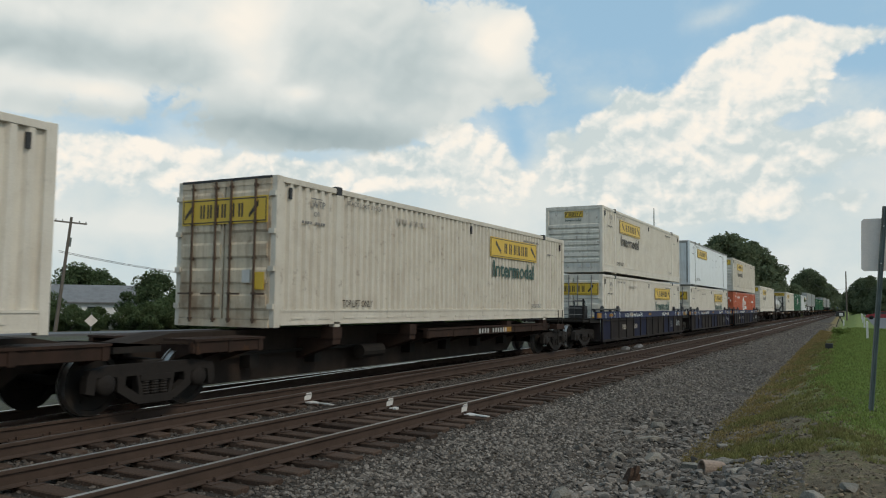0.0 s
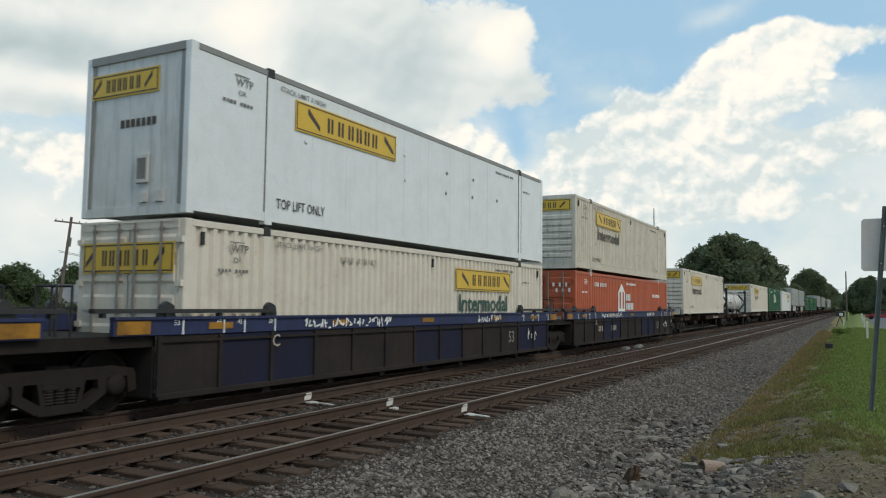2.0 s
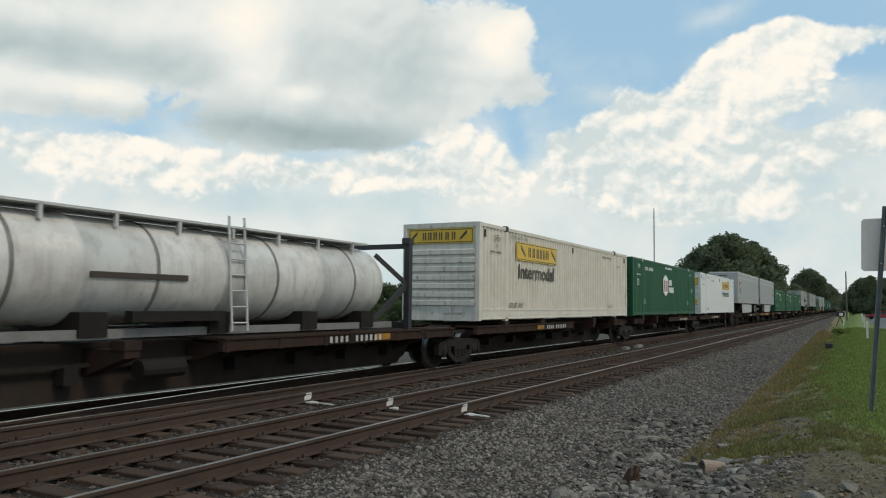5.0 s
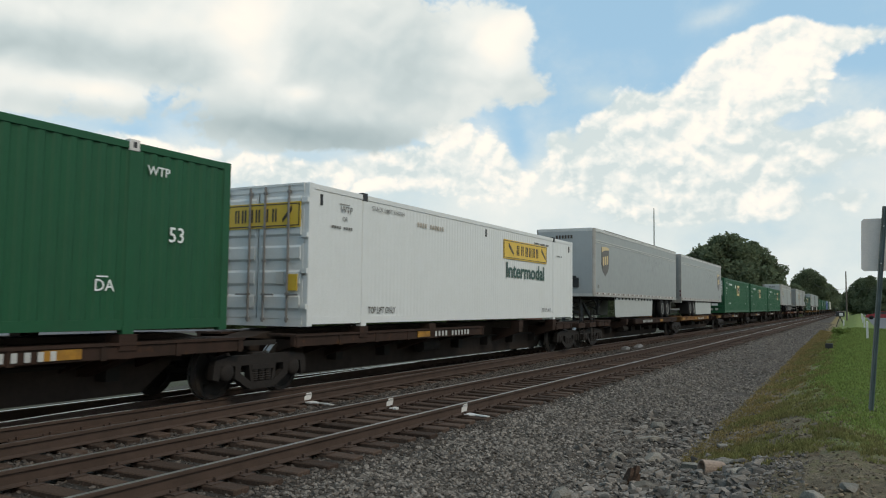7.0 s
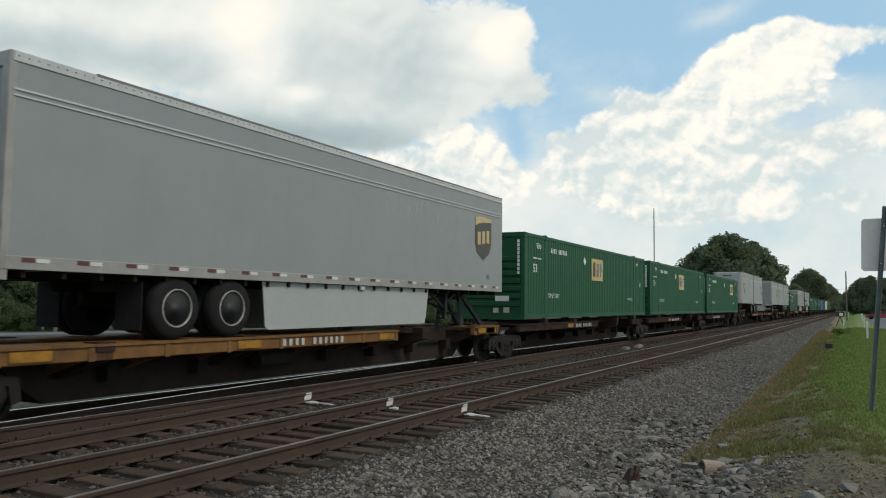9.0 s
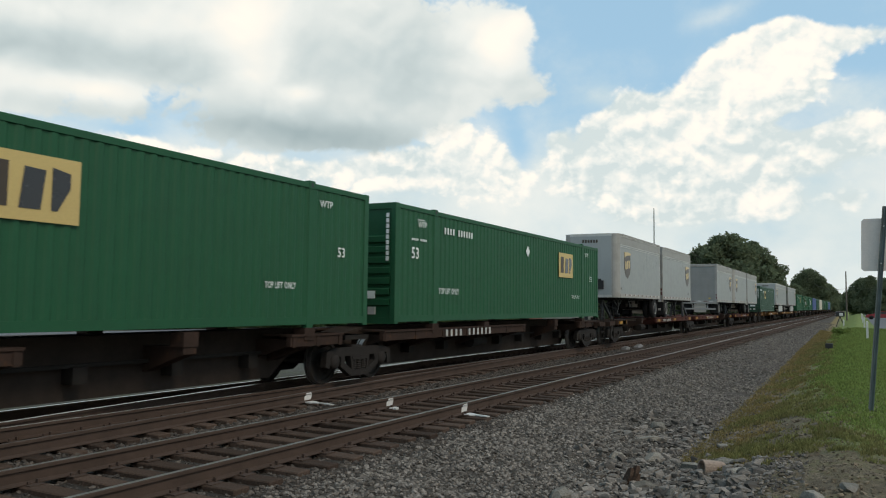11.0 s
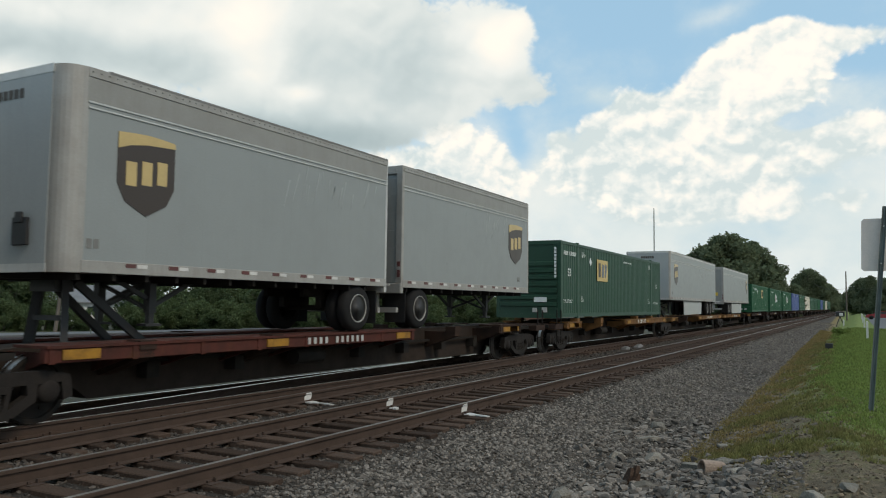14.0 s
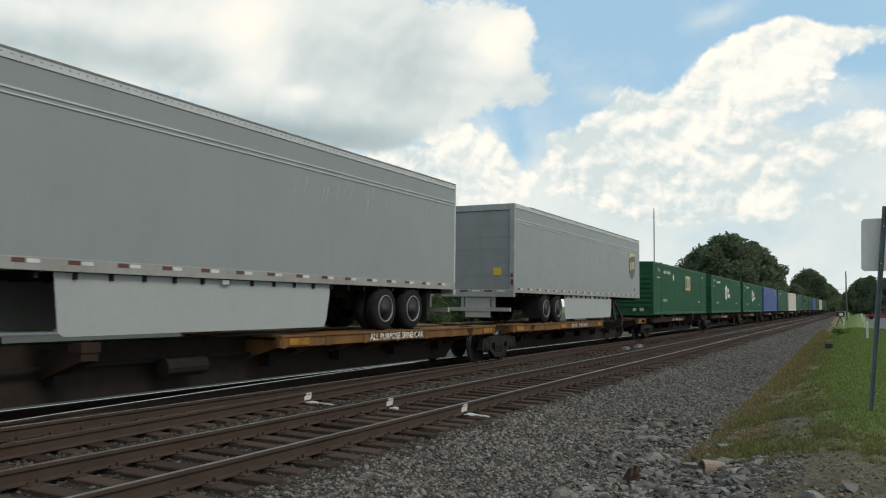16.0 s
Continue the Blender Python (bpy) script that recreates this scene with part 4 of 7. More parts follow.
    each_box("nose_header", M["alu"], root, [((nx0 - 0.015, nx1 + 0.015), (-W / 2 + rc - 0.02, W / 2 - rc + 0.02), (zt - 0.12, zt + 0.005)),
                                          ((nx0 - 0.015, nx1 + 0.015), (-W / 2 + rc - 0.02, W / 2 - rc + 0.02), (zb, zb + 0.12))])
    if nose_first:
        boxes("coupling_box", M["black"], root, [((-0.06, -0.005), (-0.62, -0.28), (zb + 0.38, zb + 0.78)), ((-0.08, -0.05), (-0.52, -0.36), (zb + 0.70, zb + 0.86))], "black air and light couplings", 0.01)
        boxes("document_box", M["skirt"], root, [((-0.035, -0.005), (0.55, 0.78), (zb + 0.42, zb + 0.78))], "small grey document box", 0.01)
        code_bars_x(root, 0.42, zt - 0.42, -0.012, 6)
    # tail
    if not nose_first:
        door = boxes("roll_door", M["silver_door"], root, [((0.03, 0.06), (-W / 2 + 0.15, W / 2 - 0.15), (zb + 0.10, zt - 0.2))], "grey roll-up door")
        for k in range(6):
            boxes("door_slat", M["silver_door"], door, [((-0.005, 0.04), (-W / 2 + 0.16, W / 2 - 0.16), (zb + 0.12 + k * 0.42, zb + 0.12 + k * 0.42 + 0.418))], "", 0.003)
        each_box("door_frame", M["rail_grey"], root, [((-0.03, 0.08), (-W / 2 - 0.005, -W / 2 + 0.16), (zb, zt)), ((-0.03, 0.08), (W / 2 - 0.16, W / 2 + 0.005), (zb, zt)),
                                             ((-0.03, 0.08), (-W / 2 + 0.16, W / 2 - 0.16), (zt - 0.20, zt))], "aluminium door frame", 0.008)
        boxes("rear_sill", M["rail_grey"], root, [((-0.05, 0.08), (-W / 2, W / 2), (zb - 0.14, zb + 0.10))], "", 0.008)
        for k in range(5):
            boxes("marker", M["tape_red"] if k % 2 else M["tape_white"], root, [((-0.062, -0.051), (-1.0 + k * 0.44, -0.72 + k * 0.44), (zb + 0.03, zb + 0.085))])
        bm = bmesh.new()
        for yy in (-0.55, 0.55):
            box(bm, (0.02, 0.12), (yy - 0.05, yy + 0.05), (0.42, zb - 0.13))
        box(bm, (0.0, 0.1), (-1.15, 1.15), (0.40, 0.52))
        part("underride_guard", bm, M["rail_grey"], root)
        boxes("reel_plate", M["alu_dull"], root, [((0.03, 0.06), (-0.45, 0.45), (0.20, zb - 0.16))])
        boxes("yellow_placard", M["logo"], root, [((-0.016, -0.006), (-0.85, -0.58), (zb + 0.55, zb + 0.80))] if reel else [((-0.016, -0.006), (-0.80, -0.66), (zb + 0.25, zb + 0.32))])
        each_box("tail_lamp", M["tape_red"], root, [((-0.045, -0.031), (-W / 2 + 0.03, -W / 2 + 0.11), (zb + 0.25, zb + 0.42)), ((-0.045, -0.031), (-W / 2 + 0.03, -W / 2 + 0.11), (zb + 0.50, zb + 0.62))])
    else:
        each_box("rear_frame", M["alu"], root, [((L - 0.08, L + 0.02), (-W / 2 - 0.004, W / 2 + 0.004), (zb - 0.12, zb + 0.02)), ((L - 0.06, L + 0.01), (-W / 2 - 0.003, -W / 2 + 0.1), (zb + 0.02, zt)),
                                             ((L - 0.06, L + 0.01), (W / 2 - 0.1, W / 2 + 0.003), (zb + 0.02, zt))])
        bm = bmesh.new()
        for yy in (-0.55, 0.55):
            box(bm, (L - 0.12, L - 0.02), (yy - 0.05, yy + 0.05), (0.42, zb - 0.12))
        box(bm, (L - 0.1, L), (-1.15, 1.15), (0.40, 0.52))
        part("underride_guard", bm, M["rail_grey"], root)
    # underframe
    for k in range(int(L / 0.6)):
        boxes("crossmember", M["steel"], root, [((0.3 + k * 0.6, 0.36 + k * 0.6), (-W / 2 + 0.05, W / 2 - 0.05), (zb - 0.10, zb + 0.01))])
    for yy in (-0.5, 0.5):
        boxes("frame_rail", M["steel"], root, [((min(axles) - 1.0, max(axles) + 1.0), (yy - 0.05, yy + 0.05), (zb - 0.26, zb - 0.09))])
    bm = bmesh.new()
    box(bm, (nose + inn * 0.2, nose + inn * 1.5) if nose_first else (nose - 1.5, nose - 0.2), (-0.6, 0.6), (zb - 0.08, zb + 0.01))
    part("coupler_plate", bm, M["steel"], root)
    for a in axles:
        bm = bmesh.new()
        bar(bm, (a, -1.2, 0.5), (a, 1.2, 0.5), 0.065, 10)
        box(bm, (a - 0.45, a + 0.45), (-0.58, -0.44), (0.52, 0.74))
        box(bm, (a - 0.45, a + 0.45), (0.44, 0.58), (0.52, 0.74))
        part("axle", bm, M["steel"], root)
        road_wheel(root, a, -W / 2 + 0.03, 0.5, -1)
        road_wheel(root, a, W / 2 - 0.03, 0.5, 1)
    end_ax = axles[-1] + 0.7 if nose_first else axles[0] - 0.7
    for s in (-1, 1):
        boxes("mud_flap", M["tyre"], root, [((end_ax - 0.01, end_ax + 0.01), tuple(sorted((s * 0.68, s * 1.26))), (0.16, zb - 0.1))])
    # landing legs
    lx = nose + inn * (2.55 if L > 12 else 2.15)
    bm = bmesh.new()
    for yy in (-0.62, 0.62):
        box(bm, (lx - 0.07, lx + 0.07), (yy - 0.07, yy + 0.07), (0.42, zb - 0.05))
        box(bm, (lx - 0.05, lx + 0.05), (yy - 0.05, yy + 0.05), (0.24, 0.44))
        box(bm, (lx - 0.16, lx + 0.16), (yy - 0.11, yy + 0.11), (0.20, 0.24))
        beam(bm, (lx, yy, 0.50), (lx + inn * 0.9, yy, zb - 0.05), 0.05, 0.07)
        beam(bm, (lx, yy, 0.62), (lx - inn * 0.7, yy, zb - 0.05), 0.05, 0.07)
    beam(bm, (lx, -0.62, 0.46), (lx, 0.62, zb - 0.1), 0.05, 0.06)
    beam(bm, (lx, 0.62, 0.46), (lx, -0.62, zb - 0.1), 0.05, 0.06)
    part("landing_gear", bm, M["black"], root)
    if skirt:
        a, b = skirt
        for s in (-1, 1):
            bm = bmesh.new()
            sl = 0.16
            wedge = [(a + 0.06, zb - 0.005), (b - 0.02, zb - 0.005), (b - 0.14, 0.30), (b - 0.22, 0.12), (a + sl + 0.10, 0.10), (a + sl, 0.16)]
            ys = sorted((s * (W / 2 - 0.10), s * (W / 2 - 0.085)))
            prism(bm, wedge, "y", *ys)
            part("side_skirt", bm, M["skirt"], root, "pale grey plastic side skirt")
        boxes("skirt_lamp", M["alu"], root, [(((a + b) / 2, (a + b) / 2 + 0.16), (-W / 2 + 0.02, -W / 2 + 0.10), (zb - 0.09, zb - 0.01))])
    if emblem:
        shield(root, emblem, zb + 0.90, 1.08, 1.22, -W / 2 - 0.003)
    code_bars(root, L - 1.2 if not nose_first else 0.4, zb + 0.35, -W / 2 - 0.002, 2, 0.14, M["inkgrey"], 0.08, 0.04)
    # pale slivers: faded streaks, with reflections put into their colour
    bm = bmesh.new()
    rnd = random.Random(seed + 7)
    for k in range(16):
        xx, zz = L * rnd.uniform(0.55, 0.95), zt - rnd.uniform(0.6, 1.0)
        w, d, ln = rnd.uniform(0.02, 0.07), rnd.uniform(-0.35, -0.1), rnd.uniform(0.25, 0.75)
        prism(bm, [(xx, zz), (xx + w, zz), (xx + w * 0.5 + d * ln, zz - ln)], "y", -W / 2 - 0.003, -W / 2)
    tagged(part("scuff", bm, M["faded"], root, "faint slanting faded streaks and painted reflections on the side"), kind="stuff")
    return root


def code_bars_x(parent, y, z, x, count):
    bm = bmesh.new()
    for i in range(count):
        box(bm, (x - 0.006, x), (y - 0.11 - i * 0.13, y - 0.02 - i * 0.13), (z, z + 0.14))
    tagged(part("code_marking", bm, M["ink"], parent), kind="stuff")


WHEEL_R, BASE = 0.48, 0.91


def truck(parent, x):
    """A three-piece freight truck: bolster, two side frames with springs, two wheelsets on the rails (z = 0)."""
    bm = bmesh.new()
    box(bm, (x - 0.20, x + 0.20), (-1.05, 1.05), (0.46, 0.80), 0.02)
    lathe(bm, [(0.80, 0.26), (0.90, 0.26)], "z", (x, 0, 0), 16)
    for s in (-1, 1):
        beam(bm, (x - 0.95, s * 0.45, 0.42), (x + 0.95, s * 0.45, 0.42), 0.08, 0.08)
    tr = part("truck", bm, M["frame_"], parent, "grimy brown cast freight truck")
    for s in (-1, 1):
        bm = bmesh.new()
        y0, y1 = sorted((s * 1.00, s * 1.14))
        prism(bm, [(x - 1.24, 0.60), (x - 1.20, 0.70), (x - 0.85, 0.76), (x + 0.85, 0.76), (x + 1.20, 0.70), (x + 1.24, 0.60), (x + 0.72, 0.58), (x - 0.72, 0.58)], "y", y0, y1)
        for q in (-1, 1):
            prism(bm, [(x + q * 1.24, 0.62), (x + q * 1.26, 0.38), (x + q * 1.12, 0.34), (x + q * 1.08, 0.62)], "y", y0, y1)
            prism(bm, [(x + q * 0.74, 0.66), (x + q * 0.70, 0.36), (x + q * 0.60, 0.32), (x + q * 0.56, 0.66)], "y", y0, y1)
            prism(bm, [(x + q * 0.72, 0.52), (x + q * 0.72, 0.36), (x + q * 0.38, 0.16), (x + q * 0.28, 0.26)], "y", y0, y1)
            prism(bm, [(x + q * 0.32, 0.62), (x + q * 0.38, 0.62), (x + q * 0.30, 0.20), (x + q * 0.22, 0.20)], "y", y0, y1)
        prism(bm, [(x - 0.40, 0.27), (x + 0.40, 0.27), (x + 0.34, 0.14), (x - 0.34, 0.14)], "y", y0, y1)
        part("side_frame", bm, M["frame_"], tr)
        bm = bmesh.new()
        for q in (-0.18, 0.0, 0.18):
            for w in range(5):
                lathe(bm, [(0.275 + w * 0.042, 0.075), (0.296 + w * 0.042, 0.088), (0.317 + w * 0.042, 0.075)], "z", (x + q, s * 1.07, 0), 10)
        box(bm, (x - 0.30, x + 0.30), tuple(sorted((s * 0.98, s * 1.15))), (0.49, 0.58))
        tagged(part("spring_nest", bm, M["frame_"], tr), kind="stuff")
        for q in (-BASE, BASE):
            bm = bmesh.new()
            lathe(bm, [(s * 0.96, 0.17), (s * 1.12, 0.17), (s * 1.15, 0.13), (s * 1.17, 0.06)], "y", (x + q, 0, WHEEL_R), 14)
            part("bearing_cap", bm, M["frame_"], tr, "", True)
    for q in (-BASE, BASE):
        ws = part("wheelset", wheelset_mesh(), None, tr)
        ws.matrix_parent_inverse = Matrix.Translation((x + q, 0, WHEEL_R))
        WHEELSETS.append(ws)
    return tr


WS = []


def wheelset_mesh():
    if not WS:
        bm = bmesh.new()
        lathe(bm, [(-1.0, 0.075), (1.0, 0.075)], "y", (0, 0, 0), 12)
        for s in (-1, 1):
            prof = [(0.690, 0.40), (0.690, WHEEL_R + 0.028), (0.715, WHEEL_R + 0.028), (0.728, WHEEL_R + 0.002), (0.825, WHEEL_R - 0.006), (0.825, 0.405), (0.79, 0.39), (0.765, 0.20), (0.82, 0.17), (0.84, 0.10)]
            lathe(bm, [(s * d, r) for d, r in prof], "y", (0, 0, 0), 36, False)
            for k in range(3):
                a = k * 2.1
                lathe(bm, [(s * 0.77, 0.03), (s * 0.80, 0.03)], "y", (0.29 * math.cos(a), 0, 0.29 * math.sin(a)), 8)
        me = finish(bm, "wheelset", (M["steel"], M["wheel_tread"]))
        for pl in me.polygons:
            c = pl.center
            r = math.hypot(c[0], c[2])
            if 0.692 < abs(c[1]) < 0.824 and r > WHEEL_R - 0.05 and abs(pl.normal[1]) < 0.5:
                pl.material_index = 1
        WS.append(me)
    return WS[0]


def spine_unit(label, Lu, trucks, platform, paint, hitch=None, plates=True, words=None, end_ladder=None, mark=None, load=None, bold=False):
    """One platform of an articulated spine car, x = 0 at its leading joint; rail top is z = 0."""
    root = thing("spine_car", label, "railcar", "spine cars of the train")
    P = M[paint]
    bm = bmesh.new()
    top = 1.17 if load is not None else 1.06
    prism(bm, [(0.3, 1.00), (1.3, top), (Lu - 1.3, top), (Lu - 0.3, 1.00), (Lu - 0.3, 0.72), (Lu - 1.45, 0.68), (Lu - 2.1, 0.20), (2.1, 0.20), (1.45, 0.68), (0.3, 0.72)], "y", -0.36, 0.36)
    part("centre_sill", bm, M["soot"], root, "grimy box-section centre sill")
    deck = 9.8 if hitch is not None else 8.6
    spans = [(0.9, 2.6), (Lu - 0.7 - deck, Lu - 0.7)] if platform == "rear" else [(0.7, 0.7 + deck), (Lu - 2.6, Lu - 0.9)]
    for s in (-1, 1):
        for a, b in spans:
            bm = bmesh.new()
            y0, y1 = sorted((s * 1.18, s * 1.30))
            box(bm, (a, b), (y0, y1), (0.86, 1.06), 0.01)
            box(bm, (a, b), tuple(sorted((s * 0.60, s * 1.33))), (1.06, 1.10))
            n = max(2, int((b - a) / 1.4))
            for k in range(n + 1):
                xx = a + 0.1 + k * (b - a - 0.2) / n
                prism(bm, [(s * 0.36, 1.0), (s * 1.22, 1.0), (s * 1.22, 0.88), (s * 0.36, 0.62)], "x", xx - 0.03, xx + 0.03)
                box(bm, (xx - 0.05, xx + 0.05), tuple(sorted((s * 1.30, s * 1.315))), (0.85, 1.07))
            sill = part("side_sill", bm, M["brown"] if paint == "redbrown" and b - a < 3 else P, root)
            if s < 0 and not bold and (b - a > 3 or paint != "brown"):
                for xr in ((a + 0.25), (a + (b - a) * 0.45), (b - 0.85)) if paint != "brown" else (a + (b - a) * 0.55,):
                    bm = bmesh.new()
                    box(bm, (xr, xr + 0.60), (-1.325, -1.302), (0.90, 1.04))
                    part("reflector", bm, M["reflect"], sill, "yellow reflector strip")
    for xc in ((load + 1.98, load + 14.10, load + 5.1, load + 11.0) if load is not None else (2.4, 5.4, Lu - 5.4, Lu - 2.4)):
        for s in (-1, 1):
            bm = bmesh.new()
            prism(bm, [(s * 0.3, 0.98), (s * 1.30, 0.98), (s * 1.30, 0.86), (s * 0.3, 0.52)], "x", xc - 0.14, xc + 0.14)
            box(bm, (xc - 0.16, xc + 0.16), tuple(sorted((s * 1.02, s * 1.32))), (0.98, 1.222 if load is not None else 1.12))
            part("container_pedestal", bm, P if load is not None else M["brown"], root)
    bm = bmesh.new()
    box(bm, (2.4, Lu - 2.4), (-0.52, -0.46), (0.70, 0.76))
    for k in range(7):
        xx = 3.0 + k * (Lu - 6.0) / 6
        box(bm, (xx, xx + 0.25), (-0.62, -0.36), (0.46, 0.72))
    part("brake_piping", bm, M["steel"], root)
    bm = bmesh.new()
    lathe(bm, [(0, 0.16), (0.9, 0.16)], "x", (Lu * 0.36, -0.75, 0.62), 12)
    part("air_tank", bm, M["steel"], root)
    if hitch is not None:
        bm = bmesh.new()
        box(bm, (hitch - 0.45, hitch + 0.50), (-0.48, 0.48), (2.03, 2.12), 0.02)
        box(bm, (hitch - 0.20, hitch + 0.12), (-0.3, 0.3), (1.85, 2.04))
        hi = part("trailer_hitch", bm, M["black"], root, "black trailer hitch stanchion")
        for yy in (-0.42, 0.42):
            for p0, p1, w, h in (((hitch - 0.10, yy, 1.05), (hitch - 0.02, yy * 0.7, 2.05), 0.10, 0.14), ((hitch + 1.35, yy, 1.05), (hitch + 0.15, yy * 0.7, 2.00), 0.09, 0.12),
                                 ((hitch - 0.08, yy, 1.45), (hitch - 0.05, -yy, 1.45), 0.06, 0.08)):
                bm = bmesh.new()
                beam(bm, p0, p1, w, h)
                part("hitch_strut", bm, M["black"], hi)
    for a in (0.0, Lu):
        boxes("end_platform", M["steel"], root, [((a - 0.45, a + 0.45), (-1.05, 1.05), (0.92, 1.02))])
    for xt in trucks:
        truck(root, xt)
    if end_ladder is not None:
        for xl in end_ladder:
            bm = bmesh.new()
            for q in (-0.22, 0.22):
                bar(bm, (xl + q, -1.30, 0.28), (xl + q, -1.30, 1.55), 0.022)
            for zz in (0.32, 0.62, 0.92, 1.25):
                bar(bm, (xl - 0.22, -1.30, zz), (xl + 0.22, -1.30, zz), 0.018)
            part("ladder", bm, M["steel"], root)
            bm = bmesh.new()
            box(bm, (xl - 0.4, xl + 0.4), (-1.32, 1.32), (0.86, 1.04))
            part("end_sill", bm, M["brown"], root)
        bm = bmesh.new()
        xe = end_ladder[0]
        box(bm, (xe - 1.2, xe + 1.2), (-0.16, 0.16), (0.66, 0.90))
        part("coupler", bm, M["steel"], root)
    xa = spans[1][0] + (3.0 if words or hitch is None else 1.5) if platform == "rear" else spans[0][0] + (4.5 if words else 5.6)
    if words:
        lettering(words, 0.15, M["alu_dull"] if paint == "redbrown" else M["inkwhite"], root, (xa, -1.334, 0.90), None, 0.008)
    elif bold:
        code_bars(root, 3.7, 0.875, -1.325, 11, 0.18, M["alu"], 0.10, 0.17, skip=(4,))
    elif plates and not mark:
        code_bars(root, xa, 0.90, -1.325, 11, 0.13, M["alu"], 0.085, 0.10, skip=(4,))
    if mark:
        lettering(mark, 0.19, M["inkwhite"], root, (xa - 0.8, -1.334, 0.885), 1.6, 0.012)
    return root


def scrawl(parent, x, z, w, h, y, seed, mat=None):
    """A painted tag: a tangle of thin plain strokes."""
    rnd = random.Random(seed)
    bm = bmesh.new()
    n = int(w / (h * 0.55))
    for i in range(n):
        cx = x + (i + 0.5) * w / n
        pts = [(cx + rnd.uniform(-0.3, 0.3) * h, z + rnd.uniform(0, 1) * h) for _ in range(4)]
        for (ax, az), (bx, bz) in zip(pts, pts[1:]):
            beam(bm, (ax, y, az), (bx, y, bz), 0.006, 0.030)
    part("painted_tag", bm, mat or M["inkwhite"], parent, "white painted scrawl")


def well_unit(label, Lu, trucks, seed, load, letter=""):
    """A well-car unit: x = 0 at its leading joint, the well between."""
    root = thing("well_car", label, "railcar", "well cars of the train")
    wa, wb = 1.40, Lu - 1.45
    for s in (-1, 1):
        bm = bmesh.new()
        y0, y1 = sorted((s * 1.36, s * 1.46))
        box(bm, (0.55, Lu - 0.55), (y0, y1), (1.19, 1.46), 0.012)
        box(bm, (0.55, Lu - 0.55), tuple(sorted((s * 1.36, s * 1.50))), (1.44, 1.48))
        part("top_chord", bm, M["wellblue"], root, "dark blue top chord")
        n = 13
        for k in range(n):
            navy = (k * 7 + seed) % 5 in (1, 3)
            boxes("side_sheet", M["wellnavy"] if navy else M["welldark"], root, [((wa + k * (wb - wa) / n, wa + (k + 1) * (wb - wa) / n), tuple(sorted((s * 1.38, s * 1.43))), (0.24, 1.19))],
                  "faded navy side sheet" if navy else "grimy brown-grey side sheet")
        for k in range(n + 1):
            xx = wa + k * (wb - wa) / n
            boxes("rib", M["welldark"], root, [((xx - 0.04, xx + 0.04), tuple(sorted((s * 1.42, s * 1.475))), (0.26, 1.19))])
        boxes("bottom_chord", M["welldark"], root, [((wa, wb), tuple(sorted((s * 1.30, s * 1.47))), (0.20, 0.30))], "", 0.01)
        if s < 0:
            boxes("chord_lip", M["welldark"], root, [((wa, wb), (-1.475, -1.42), (1.08, 1.12))])
            for k, xx in enumerate((wa + 1.0, wa + 4.4, Lu / 2 - 0.3, Lu / 2 + 3.9, wb - 1.6)):
                boxes("reflector", M["reflect"], root, [((xx, xx + 0.55), (-1.475, -1.458), (1.27, 1.38))], "yellow reflector strip")
            for end, way, digits in ((load, 1, ("53", "48", "45", "20")), (load + 16.1, -1, ("53", "48", "45", "20"))):
                for off, word in zip((-0.15, 0.75, 1.25, 2.05), digits):
                    xx = end + way * off
                    boxes("gauge_mark", M["inkwhite"], root, [((xx, xx + 0.03), (-1.475, -1.459), (1.20, 1.43))])
                    lettering(word, 0.085, M["inkwhite"], root, (xx - 0.16, -1.468, 1.345), None, 0.004)
            for xx in (0.6, Lu - 1.2):
                boxes("end_reflector", M["reflect"], root, [((xx, xx + 0.6), (-1.475, -1.458), (1.22, 1.42))], "orange end reflector")
        for xx in (load - 0.42, load + 1.98, load + 13.95, load + 16.5):
            bm = bmesh.new()
            prism(bm, [(xx - 0.16, 1.48), (xx + 0.16, 1.48), (xx + 0.12, 1.66), (xx - 0.02, 1.72), (xx - 0.10, 1.66)], "y", *sorted((s * 1.34, s * 1.44)))
            part("corner_guide", bm, M["black"], root)
        for a, b in ((0.2, load + 2.05), (load + 13.8, Lu - 0.2)):
            boxes("side_walk", M["black"], root, [((a, b), tuple(sorted((s * 1.36, s * 1.49))), (1.535, 1.60))])
            for k in range(4):
                xx = a + 0.15 + k * (b - a - 0.4) / 3
                boxes("walk_bracket", M["black"], root, [((xx, xx + 0.06), tuple(sorted((s * 1.37, s * 1.47))), (1.47, 1.54))])
    bm = bmesh.new()
    for k in range(9):
        xx = wa + 0.6 + k * (wb - wa - 1.2) / 8
        box(bm, (xx - 0.1, xx + 0.1), (-1.38, 1.38), (0.10, 0.20))
    box(bm, (wa, wb), (-0.3, 0.3), (0.11, 0.16))
    part("well_floor", bm, M["steel"], root)
    for a, b in ((0.0, wa), (wb, Lu)):
        bm = bmesh.new()
        box(bm, (a, b), (-1.36, 1.36), (1.02, 1.20))
        box(bm, (a, b), (-0.35, 0.35), (0.72, 1.02))
        part("end_platform", bm, M["steel"], root)
        c = a + 0.12 if a == 0.0 else b - 0.12
        for yy in (-1.1, 0.5):
            bm = bmesh.new()
            for a2, b2 in (((c, yy, 1.2), (c, yy, 1.92)), ((c, yy, 1.92), (c, yy + 0.45, 1.92)), ((c, yy + 0.45, 1.92), (c, yy + 0.45, 1.2))):
                bar(bm, a2, b2, 0.022)
            part("handrail", bm, M["black"], root)
